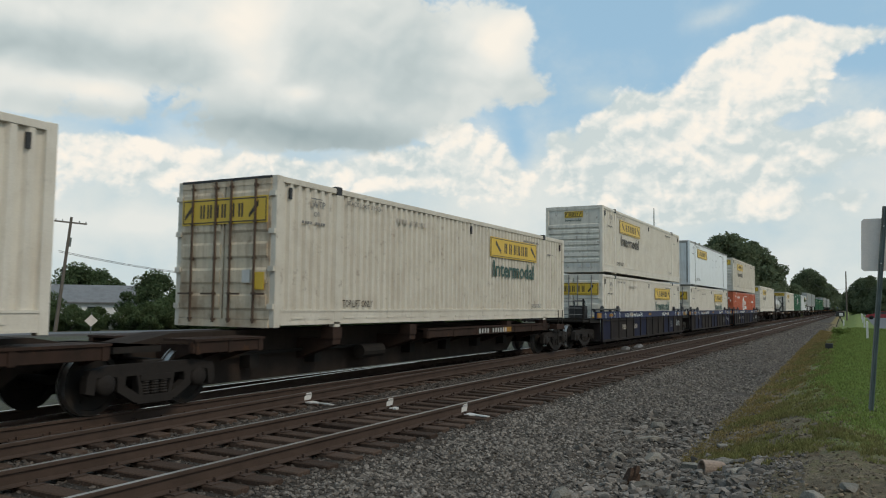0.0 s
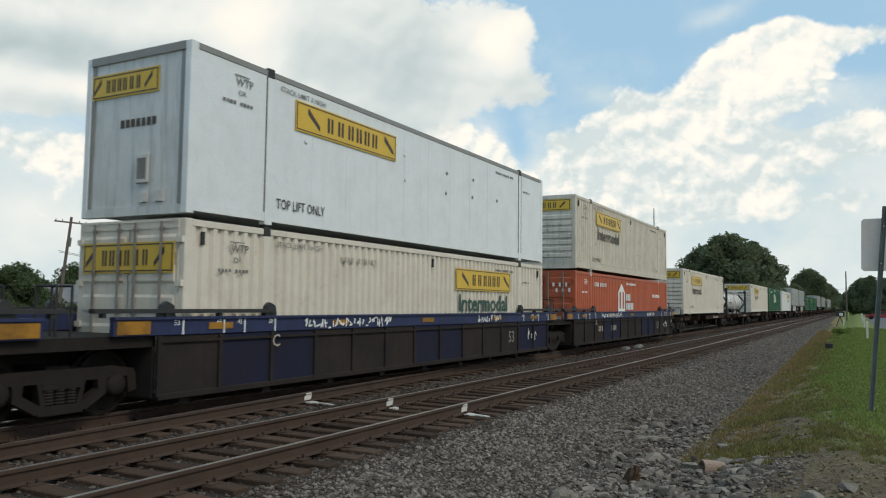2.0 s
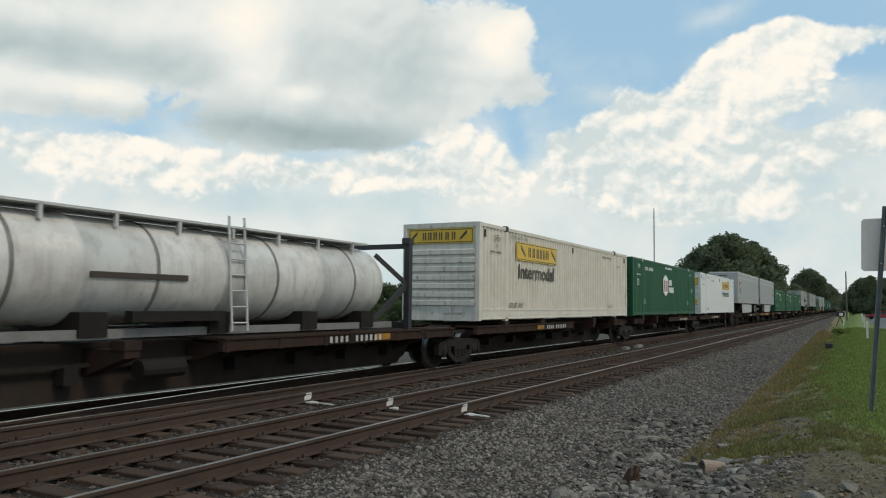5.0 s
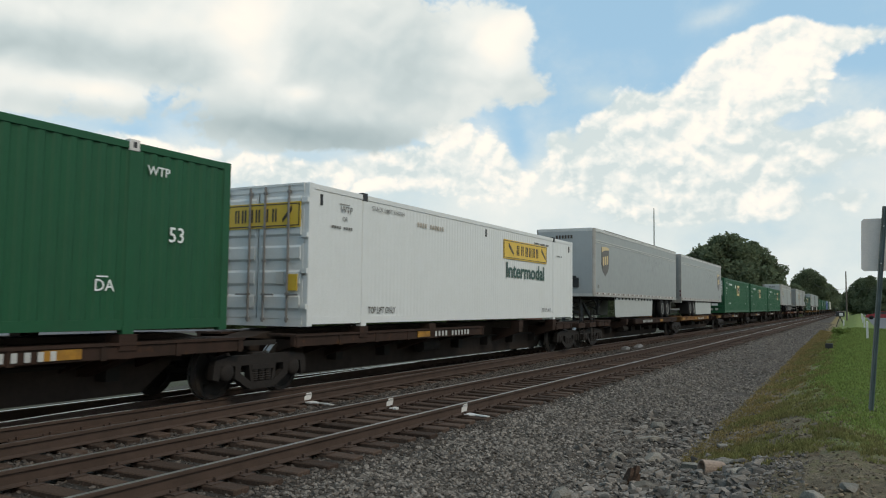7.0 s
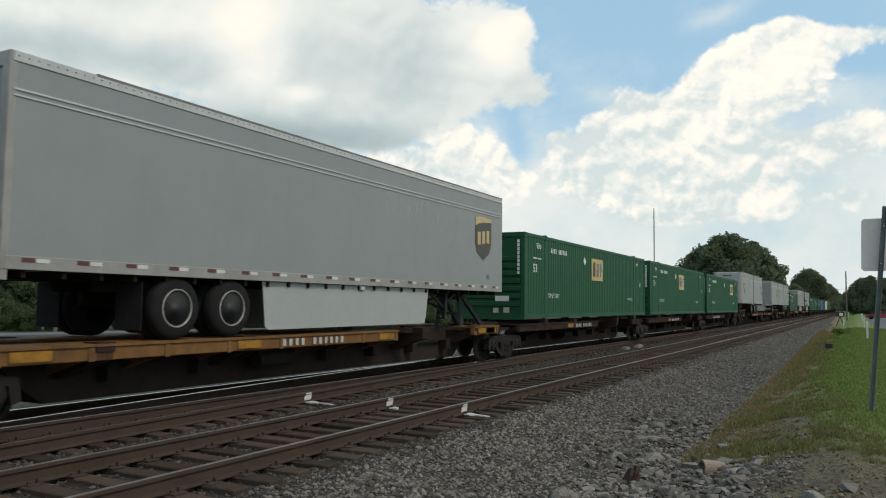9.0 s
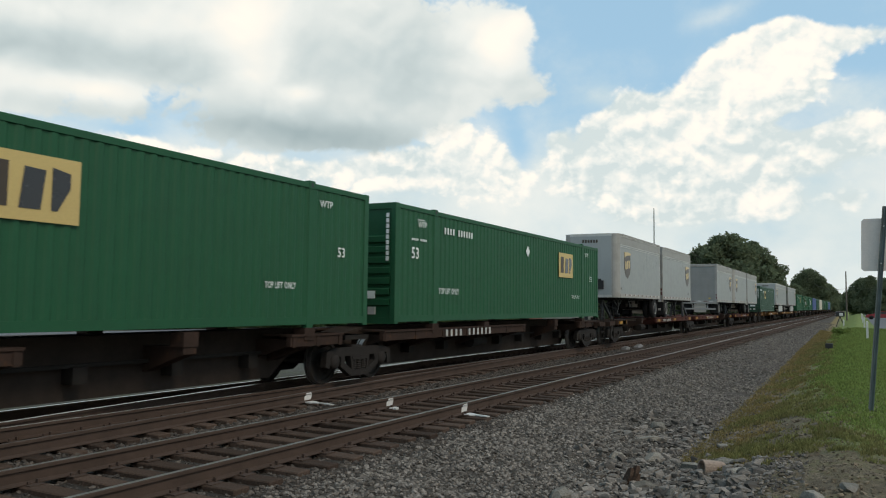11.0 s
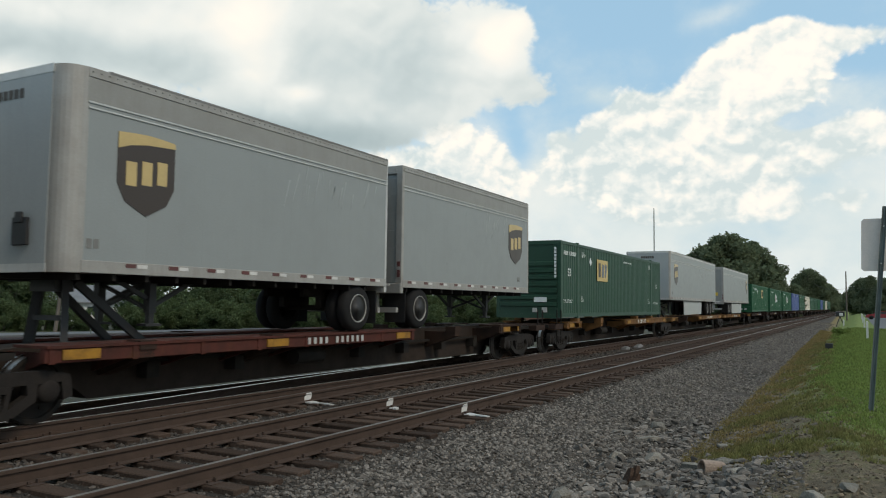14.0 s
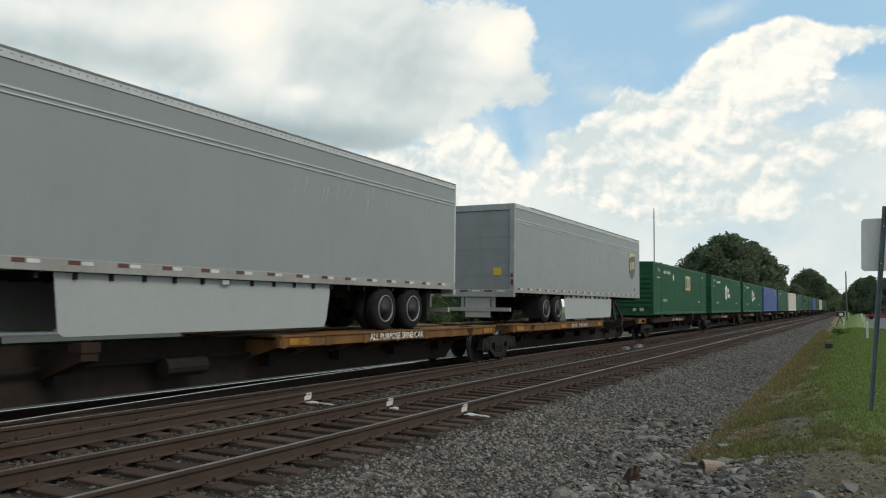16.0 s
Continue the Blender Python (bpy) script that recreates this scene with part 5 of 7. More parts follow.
    for a in (wa - 0.05, wb):
        boxes("bulkhead", M["welldark"], root, [((a, a + 0.05), (-1.36, 1.36), (0.24, 1.2))])
    for xt in trucks:
        truck(root, xt)
    if not letter:
        bm = bmesh.new()
        for k in range(20):
            a0, a1 = k * math.pi / 10, (k + 1) * math.pi / 10
            bar(bm, (-0.60, 0.45 + 0.27 * math.cos(a0), 2.22 + 0.27 * math.sin(a0)), (-0.60, 0.45 + 0.27 * math.cos(a1), 2.22 + 0.27 * math.sin(a1)), 0.018, 5)
        for k in range(3):
            a0 = k * 2.094 + 0.5
            bar(bm, (-0.60, 0.45, 2.22), (-0.60, 0.45 + 0.27 * math.cos(a0), 2.22 + 0.27 * math.sin(a0)), 0.014, 5)
        part("brake_wheel", bm, M["black"], root, "black hand brake wheel")
        boxes("brake_stand", M["steel"], root, [((-0.59, -0.50), (0.38, 0.52), (1.14, 2.30))])
        for zz in (1.36, 1.62, 1.90):
            bm = bmesh.new()
            bar(bm, (-0.55, -1.25, zz), (-0.55, 1.25, zz), 0.022)
            part("grab_rail", bm, M["rod"], root)
        for yy in (-1.25, 1.25):
            boxes("rail_post", M["steel"], root, [((-0.58, -0.52), (yy - 0.03, yy + 0.03), (1.02, 2.0))])
        boxes("walkway", M["steel"], root, [((-0.75, 0.02), (-1.30, 1.30), (1.06, 1.14))])
        boxes("equipment_box", M["black"], root, [((0.35, 0.95), (-0.95, -0.35), (1.20, 1.72))], "black equipment box", 0.02)
    if letter != "C":
        code_bars(root, wa + 3.2, 0.66, -1.436, 4, 0.22, M["alu_dull"], 0.10, 0.13, skip=())
        code_bars(root, wa + 5.1, 0.66, -1.436, 4, 0.22, M["alu_dull"], 0.10, 0.10, skip=())
    if letter:
        lettering(letter, 0.22, M["alu_dull"], root, (load + 2.0, -1.480, 0.92), None, 0.01)
    lettering("53", 0.34, M["inkgrey"], root, (wb - 3.3, -1.437, 0.58), None, 0.02)
    scrawl(root, wa + 3.5, 1.21, 3.2, 0.22, -1.474, seed)
    scrawl(root, wb - 1.9, 0.55, 0.9, 0.42, -1.478, seed + 5)
    scrawl(root, wb - 5.6, 1.21, 1.6, 0.22, -1.474, seed + 9)
    return root


def tank_container(label):
    """A long tank in an open frame, x = 0 at its leading end frame."""
    L, W, H = 12.05, 2.44, 2.06
    root = thing("tank_container", label, "tank container", "containers on the train")
    bm = bmesh.new()
    r, c = 0.86, (0, 0, 1.06)
    prof = [(0.28, 0.05), (0.30, 0.30), (0.38, 0.55), (0.52, 0.74), (0.72, 0.84), (0.90, r), (3.1, r), (3.12, r + 0.025), (3.22, r + 0.025), (3.24, r), (6.0, r), (6.02, r + 0.02), (6.1, r + 0.02), (6.12, r),
            (8.9, r), (8.92, r + 0.025), (9.02, r + 0.025), (9.04, r), (L - 0.90, r), (L - 0.72, 0.84), (L - 0.52, 0.74), (L - 0.38, 0.55), (L - 0.30, 0.30), (L - 0.28, 0.05)]
    lathe(bm, prof, "x", c, 40)
    tk = part("tank", bm, M["tank"], root, "scuffed white cylindrical tank", True)
    for xx in (2.05, 4.55, 7.5, L - 1.9):
        bm = bmesh.new()
        lathe(bm, [(xx, r - 0.01), (xx, r + 0.014), (xx + 0.06, r + 0.014), (xx + 0.06, r - 0.01)], "x", c, 40, False)
        part("band", bm, M["rod"], tk, "grimy steel strap", True)
    for xx, tag in ((0.0, "front"), (L, "rear")):
        bm = bmesh.new()
        for s in (-1, 1):
            box(bm, (xx - 0.08, xx + 0.08), tuple(sorted((s * (W / 2 - 0.16), s * W / 2))), (-0.05, H), 0.01)
            beam(bm, (xx, s * (W / 2 - 0.08), H * 0.52), (xx + (0.8 if xx < 1 else -0.8), s * 0.55, 0.10), 0.09, 0.12)
            beam(bm, (xx, s * (W / 2 - 0.08), H * 0.50), (xx + (0.7 if xx < 1 else -0.7), s * 0.62, 1.75), 0.08, 0.10)
            box(bm, (xx - 0.13, xx + 0.13), tuple(sorted((s * (W / 2 - 0.2), s * (W / 2 + 0.01)))), (H - 0.02, H + 0.14), 0.015)
        box(bm, (xx - 0.06, xx + 0.06), (-W / 2 + 0.16, W / 2 - 0.16), (H - 0.12, H))
        box(bm, (xx - 0.06, xx + 0.06), (-W / 2 + 0.16, W / 2 - 0.16), (0.0, 0.14))
        part("end_frame", bm, M["black"], root, "black end frame with corner posts")
    each_box("saddle", M["steel"], root, [((a, a + 0.5), (-0.8, 0.8), (0.02, 0.40)) for a in (1.0, 3.2, 5.8, 8.4, L - 1.5)])
    each_box("base_rail", M["rod"], root, [((0.1, L - 0.1), (-0.75, -0.63), (0.0, 0.14)), ((0.1, L - 0.1), (0.63, 0.75), (0.0, 0.14))])
    bm = bmesh.new()
    box(bm, (1.2, L - 1.0), (-0.62, 0.25), (1.96, 2.00))
    for k in range(8):
        box(bm, (1.3 + k * 1.3, 1.36 + k * 1.3), (-0.62, -0.56), (1.75, 1.97))
    part("walkway", bm, M["alu"], root)
    bm = bmesh.new()
    for q in (0, 0.40):
        bar(bm, (6.2 + q, -0.96, 0.05), (6.2 + q, -0.80, 2.15), 0.025)
    for k in range(7):
        bar(bm, (6.2, -0.955 + k * 0.02, 0.2 + k * 0.29), (6.6, -0.955 + k * 0.02, 0.2 + k * 0.29), 0.018)
    part("ladder", bm, M["alu"], root)
    for (yy, zz) in ((-0.55, 1.55), (-0.60, 0.75)):
        bm = bmesh.new()
        prism(bm, [(yy, zz - 0.26), (yy + 0.26, zz), (yy, zz + 0.26), (yy - 0.26, zz)], "x", 0.18, 0.195)
        part("placard", bm, M["alu"], root, "grey diamond placard")
    boxes("number_plate", M["inkgrey"], root, [((0.26, 0.275), (0.0, 0.55), (0.55, 0.95)), ((0.26, 0.275), (-0.1, 0.6), (1.0, 1.06))])
    boxes("name_marking", M["red"], root, [((0.25, 0.262), (-0.32 + 0.2 * k, -0.18 + 0.2 * k), (1.30, 1.46)) for k in range(5)])
    boxes("dark_plate", M["ink"], root, [((3.3, 5.2), (-0.885, -0.845), (0.93, 1.02))])
    boxes("hose_tube", M["steel"], root, [((4.0, 6.0), (-0.98, -0.80), (0.25, 0.42))])
    return root


# units of the train: spine cars with what they carry
def build_train():
    U = "articulated spine railcar with %s side sills and yellow reflectors"
    # two boxes on a first spine car
    ride(spine_unit(U % "rusty brown", 18.3, [0.0], "rear", "brown", load=0.46), -9.9, 0)
    ride(container("white ribbed 53-foot container on a brown spine car", "white", "door", "front"), -9.44, 1.24)
    ride(spine_unit(U % "rusty brown", 18.0, [0.30, 18.6], "rear", "brown", end_ladder=[18.6], load=2.87), 8.40, 0)
    ride(container("white ribbed 53-foot container with rust-stained doors", "white_old", "door", "rear", rusty=True), 11.27, 1.24)
    # three wells, double stacked
    W = "dark blue well car with grimy side sheets and painted tags"
    x = 30.40
    for k, (xn, xl) in enumerate(((49.95, 32.38), (69.60, 51.93), (89.35, 71.65))):
        trucks = [0.0] if k < 2 else [0.0, xn - x]
        ride(well_unit(W, xn - x, trucks, 11 * k + 3, xl - x, ("", "C", "A")[k]), x, 0)
        x = xn
    ride(container("white ribbed container with barred doors sitting in a well car", "white", "door", "rear"), 32.38, 0.19)
    ride(container("white ribbed container stacked on another, ribbed end wall", "white", "bulkhead", "front", mark="small"), 32.38, 3.17)
    ride(container("white ribbed container with barred doors sitting in a well car", "white", "door", "rear"), 51.93, 0.19)
    ride(container("smooth white sheet-sided container with grey top rail, stacked", "white_sheet", "sheet_end", "front", style="sheet", words=False, mark="aside", rail_mat=M["silver_door"]), 51.93, 3.17)
    o = container("orange ribbed container with white gabled emblem in a well car", "orange", "door", None)
    hex_logo(o, 5.98, 0.75 + 0.35, 1.17, 1.45, -BOX_W / 2 - 0.006, M["orange"], True)
    code_bars(o, 12.6, 2.0, -BOX_W / 2 - 0.004, 12, 0.16, M["inkwhite"], 0.09, 0.05)
    code_bars(o, 7.4, 2.52, -BOX_W / 2 - 0.004, 16, 0.10, M["inkwhite"], 0.07, 0.04)
    for k in range(6):
        boxes("code_plate", M["inkwhite"], o, [((-0.056, -0.04), (-1.1 + 0.13 * k, -1.02 + 0.13 * k), (2.05 + 0.22 * (k % 2), 2.20 + 0.22 * (k % 2)))])
    ride(o, 71.65, 0.19)
    ride(container("grey-white ribbed container stacked on an orange one", "white_old", "bulkhead", "front"), 71.65, 3.17)
    # five spine units: box, tank, box, green box, box
    ride(spine_unit(U % "rusty brown", 18.0, [0.6, 18.0], "rear", "brown", end_ladder=[0.0], load=0.75), 91.9, 0)
    ride(container("white ribbed 53-foot container with ribbed end wall", "white", "bulkhead", "front"), 92.65, 1.24)
    ride(spine_unit(U % "dark brown", 16.6, [16.6], "rear", "brown"), 109.9, 0)
    ride(tank_container("white tank container with dark frame and diamond placards"), 111.55, 1.14)
    ride(spine_unit(U % "dark brown", 17.5, [17.5], "front", "brown", load=0.86), 126.5, 0)
    ride(container("white ribbed 53-foot container with ribbed end wall", "white", "bulkhead", "front"), 127.36, 1.24)
    ride(spine_unit(U % "grimy brown", 17.9, [17.9], "rear", "brown", load=0.61), 144.0, 0)
    g = container("green ribbed 53-foot container with white hexagon emblem", "green", "bulkhead", None, words=False)
    hex_logo(g, 6.62, 1.05, 1.22, 1.22, -BOX_W / 2 - 0.006, M["red"])
    lettering("53", 0.30, M["inkwhite"], g, (0.85, -BOX_W / 2 - 0.004, 1.55), None, 0.015)
    lettering("53", 0.24, M["inkwhite"], g, (14.82, -BOX_W / 2 - 0.004, 1.42), None, 0.008)
    for xd in (2.25, 13.5):
        lettering("DA", 0.17, M["inkwhite"], g, (xd, -BOX_W / 2 - 0.004, 0.62), None, 0.004)
        boxes("mark_line", M["inkwhite"], g, [((xd + 0.02, xd + 0.21), (-BOX_W / 2 - 0.010, -BOX_W / 2 - 0.006), (0.82, 0.84))])
    code_bars(g, 7.2, 2.60, -BOX_W / 2 - 0.004, 16, 0.10, M["inkwhite"], 0.07, 0.04)
    ride(g, 144.61, 1.24)
    ride(spine_unit(U % "grimy brown", 18.0, [17.2], "front", "brown", end_ladder=[18.3], load=1.07), 161.9, 0)
    ride(container("clean white finely ribbed container with barred doors", "white_new", "door", "rear", style="fine"), 162.97, 1.24)
    # five spine units: two trailers, three green boxes
    ride(spine_unit(U % "dark brown", 17.4, [0.6, 17.4], "rear", "brown", hitch=1.45, end_ladder=[0.0]), 181.6, 0)
    ride(trailer("grey van trailer with side skirts and brown shield emblem", 16.15, True, (12.70, 13.95), (3.2, 10.6), 1.50), 181.95, 1.11)
    ride(spine_unit("articulated spine railcar with ochre side sills and trailer hitch", 17.2, [17.2], "front", "ochre", hitch=15.6), 199.0, 0)
    ride(trailer("grey van trailer with roll-up rear door and side skirts", 15.8, False, (2.95, 4.19), (4.95, 11.3), 14.35, True), 199.8, 1.11)

    def green_box(x, lx, paint="green"):
        g = container("green ribbed 53-foot container with tan square emblem", paint, "bulkhead", None)
        square_logo(g, lx, 1.52, 1.55, 0.90, -BOX_W / 2 - 0.006)
        lettering("53", 0.28, M["inkwhite"], g, (0.75, -BOX_W / 2 - 0.004, 1.60), None, 0.015)
        lettering("53", 0.20, M["inkwhite"], g, (15.0, -BOX_W / 2 - 0.004, 1.45), None, 0.015)
        diamond(g, lx - 0.9 if lx < 10 else 8.3, 2.25, 0.17, -BOX_W / 2 - 0.006)
        each_box("end_emblem", M["logo_tan"], g, [((-0.028, -0.016), (0.15, 0.85), (2.2, 2.62))])
        each_box("code_column", M["inkwhite"], g, [((-0.028, -0.016), (-1.12, -1.04), (1.5 + 0.13 * k, 1.6 + 0.13 * k)) for k in range(9)])
        boxes("data_plate", M["inkwhite"], g, [((-0.028, -0.016), (-0.75, -0.25), (0.60, 0.78))])
        return ride(g, x, 1.24)
    ride(spine_unit(U % "brown", 17.4, [17.4], "front", "brown", load=1.17), 216.2, 0)
    green_box(217.37, 7.19)
    ride(spine_unit(U % "brown", 17.3, [17.3], "front", "brown", load=1.16), 233.6, 0)
    green_box(234.76, 7.3)
    ride(spine_unit(U % "brown", 17.4, [16.3], "front", "brown", end_ladder=[17.9], load=1.16, bold=True), 250.9, 0)
    green_box(252.06, 11.31)
    # three spine units with short trailers
    PL = "short grey single-axle van trailer with brown shield emblem"
    tagged_car = spine_unit(U % "red oxide", 19.0, [1.1, 19.0], "rear", "redbrown", hitch=1.7, end_ladder=[0.0])
    scrawl(tagged_car, 4.9, 0.36, 3.4, 0.38, -0.364, 21, M["rod"])
    ride(tagged_car, 270.3, 0)
    ride(trailer(PL, 8.40, True, (7.30,), None, 1.55, seed=1), 271.35, 1.11)
    ride(trailer(PL, 8.40, False, (0.95,), None, 7.0), 280.42, 1.11)
    ride(spine_unit(U % "red oxide", 18.7, [18.7], "front", "redbrown", hitch=1.3, words="28 ALL PURPOSE SPINE CAR"), 289.3, 0)
    ride(trailer(PL, 8.30, False, (0.95,), None, 6.95), 299.35, 1.11)
    ride(spine_unit("articulated spine railcar with red oxide side sills and hitch", 18.2, [17.6], "front", "redbrown", hitch=1.7, end_ladder=[19.0]), 308.0, 0)
    ride(trailer(PL, 8.30, True, (7.25,), None, 1.40, seed=1), 308.85, 1.11)
    ride(trailer(PL, 8.30, False, (0.95,), None, 6.95), 317.85, 1.11)
    # the next spine set
    ride(spine_unit(U % "ochre", 18.5, [0.75, 18.5], "rear", "ochre", end_ladder=[0.0], mark="1-28/1-57", load=0.23), 328.9, 0)
    green_box(329.13, 4.43, "green_deep")
    ride(spine_unit(U % "ochre", 20.0, [20.0], "rear", "ochre", hitch=1.6, words="ALL PURPOSE SPINE CAR"), 347.35, 0)
    ride(trailer("grey van trailer with side skirts and brown shield emblem", 16.0, True, (12.60, 13.85), (4.15, 10.55), 1.55), 347.98, 1.11)
    ride(spine_unit(U % "ochre", 18.9, [18.9], "front", "ochre", hitch=15.5), 367.3, 0)
    ride(trailer("grey van trailer with roll-up rear door and side skirts", 16.05, False, (2.95, 4.19), (4.95, 11.3), 14.5, True), 368.1, 1.11)
    # the rest, far off
    x = 386.2
    far = (("green", 387.1), ("green", 405.6), ("green", 423.6), ("blue", 441.8), ("green_dark", 459.8), ("white", 478.0), ("green_dark", 496.0), ("green_dark", 514.0),
           ("green", 532.0), ("blue", 550.0), ("green_dark", 568.0), ("white_old", 586.0), ("green_dark", 604.0), ("green_dark", 622.0))
    for k, (paint, xb) in enumerate(far):
        ride(spine_unit(U % "brown", 18.0, [0.0], "front", "brown", load=0.9), xb - 0.9, 0)
        g = container("%s ribbed 53-foot container on a spine car" % paint.replace("_", " ").replace("white old", "grey-white").replace("green dark", "dark green"), paint, "bulkhead", None)
        if k in (1, 2):
            hex_logo(g, 6.6, 1.05, 1.22, 1.22, -BOX_W / 2 - 0.006, M["red"])
        if k == 0:
            square_logo(g, 8.6, 1.52, 1.55, 0.9, -BOX_W / 2 - 0.006)
            diamond(g, 5.0, 2.2, 0.2, -BOX_W / 2 - 0.006)
        ride(g, xb, 1.24)


build_train()


# ---- the place ----
def bed(y):
    """The ground's height across the tracks."""
    pts = ((-400, -0.3), (-40, -0.25), (-12, -0.16), (-4.5, -0.12), (-1.0, -0.10), (0.2, -0.02), (1.0, -0.22), (1.9, -0.58), (2.6, -0.74), (3.6, -0.62), (5.0, -0.32), (5.6, -0.245),
           (12.4, -0.245), (13.2, -0.33), (15.5, -0.85), (22, -1.0), (60, -1.25), (400, -1.6))
    for (a, za), (b, zb) in zip(pts, pts[1:]):
        if a <= y <= b:
            return za + (zb - za) * (y - a) / (b - a)
    return pts[0][1] if y < pts[0][0] else pts[-1][1]


def ground_height(x, y):
    z = bed(y)
    rough = 0.05 if 0.0 < y < 5.0 else 0.02 if y <= 0.0 else 0.012 if y < 12.9 else 0.12
    z += rough * noise.noise(Vector((x * 0.55, y * 0.9, 3.0)))
    if -0.6 < y < 4.8:
        z += 0.025 * noise.noise(Vector((x * 2.1, y * 2.1, 8.0)))
    if y < 2.2:
        z -= 0.16 * math.exp(-((x - 8.6) / 1.9) ** 2) * math.exp(-((y - 0.4) / 0.9) ** 2)
    return z


def gravel_edge(x):
    """Where the ballast shoulder ends towards the bank."""
    return 1.0 + 1.3 * min(1.0, max(0.0, (x - 10.6) / 2.4)) + 0.0128 * max(0.0, x - 19)


def lush_edge(x):
    """Where the mown grass begins."""
    return min(1.22 + 0.0125 * max(0.0, x - 19), 0.10 + 0.105 * (x - 10.5))


def ground_material():
    """Ballast grey by the tracks, brown earth and worn turf on the bank, grass further off."""
    m = bpy.data.materials.new("ground")
    m.use_nodes = True
    nt = m.node_tree
    b = nt.nodes["Principled BSDF"]
    b.inputs["Roughness"].default_value, b.inputs["Specular IOR Level"].default_value = 0.95, 0.2
    N, LK = nt.nodes.new, nt.links.new
    tc, sep = N("ShaderNodeTexCoord"), N("ShaderNodeSeparateXYZ")
    LK(tc.outputs["Object"], sep.inputs[0])

    def nz(scale, detail=6):
        n = N("ShaderNodeTexNoise")
        n.inputs["Scale"].default_value, n.inputs["Detail"].default_value, n.inputs["Roughness"].default_value = scale, detail, 0.65
        LK(tc.outputs["Object"], n.inputs["Vector"])
        return n.outputs["Fac"]

    def op(kind, a, c):
        n = N("ShaderNodeMath")
        n.operation = kind
        for i, v in enumerate((a, c)):
            if isinstance(v, (int, float)):
                n.inputs[i].default_value = v
            else:
                LK(v, n.inputs[i])
        return n.outputs[0]

    def ramp(v, lo, hi):
        n = N("ShaderNodeMapRange")
        n.inputs["From Min"].default_value, n.inputs["From Max"].default_value = lo, hi
        LK(v, n.inputs["Value"])
        return n.outputs[0]

    def mix(f, a, c):
        n = N("ShaderNodeMix")
        n.data_type = "RGBA"
        LK(f, n.inputs["Factor"])
        for sock, v in ((n.inputs[6], a), (n.inputs[7], c)):
            if isinstance(v, tuple):
                sock.default_value = (*v, 1)
            else:
                LK(v, sock)
        return n.outputs[2]
    X = sep.outputs[0]
    wob = op("ADD", sep.outputs[1], op("MULTIPLY", op("SUBTRACT", nz(1.3), 0.5), 1.3))
    gravel = mix(ramp(nz(22), 0.35, 0.7), (0.028, 0.023, 0.019), (0.078, 0.066, 0.056))
    gravel = mix(ramp(nz(1.2), 0.45, 0.75), gravel, (0.038, 0.030, 0.025))
    clean = mix(ramp(nz(22), 0.35, 0.7), (0.044, 0.037, 0.031), (0.104, 0.091, 0.077))
    gravel = mix(ramp(wob, 4.9, 5.9), clean, gravel)
    soil = mix(ramp(nz(14), 0.35, 0.68), (0.080, 0.062, 0.042), (0.24, 0.19, 0.13))
    soil = mix(ramp(nz(3.4), 0.48, 0.64), soil, (0.155, 0.140, 0.065))
    soil = mix(ramp(nz(1.7), 0.50, 0.62), soil, (0.125, 0.098, 0.066))
    straw = mix(ramp(nz(9), 0.35, 0.65), (0.14, 0.108, 0.048), (0.25, 0.185, 0.08))
    turf = mix(ramp(nz(3.0), 0.4, 0.65), (0.155, 0.205, 0.056), (0.21, 0.22, 0.08))
    turf = mix(ramp(nz(0.5), 0.45, 0.7), turf, (0.115, 0.165, 0.042))
    g_edge = op("ADD", op("ADD", 1.0, op("MULTIPLY", ramp(X, 10.6, 13.0), 1.3)), op("MULTIPLY", op("MAXIMUM", op("SUBTRACT", X, 19.0), 0.0), 0.0128))
    l_edge = op("MINIMUM", op("ADD", 0.10, op("MULTIPLY", op("SUBTRACT", X, 10.5), 0.105)), op("ADD", 1.22, op("MULTIPLY", op("MAXIMUM", op("SUBTRACT", X, 19.0), 0.0), 0.0125)))
    slope = mix(ramp(op("SUBTRACT", wob, g_edge), -0.85, -0.35), soil, straw)
    bare = mix(ramp(X, 11.5, 13.2), soil, slope)
    bank = mix(ramp(op("ADD", op("SUBTRACT", wob, l_edge), op("MULTIPLY", op("SUBTRACT", nz(2.6), 0.5), 1.6)), -0.30, 0.35), turf, bare)
    bank = mix(ramp(op("ADD", X, op("MULTIPLY", nz(2.5), 1.5)), 11.4, 12.2), soil, bank)
    near = mix(ramp(op("SUBTRACT", wob, g_edge), -0.10, 0.20), bank, gravel)
    yard = mix(ramp(nz(0.7), 0.4, 0.65), (0.085, 0.080, 0.068), (0.075, 0.082, 0.045))
    beyond = mix(ramp(wob, 15.0, 20.0), near, yard)
    far = mix(ramp(wob, 90.0, 120.0), beyond, turf)
    LK(far, b.inputs["Base Color"])
    bp = N("ShaderNodeBump")
    bp.inputs["Strength"].default_value, bp.inputs["Distance"].default_value = 1.0, 0.06
    LK(nz(16, 9), bp.inputs["Height"])
    LK(bp.outputs[0], b.inputs["Normal"])
    return m


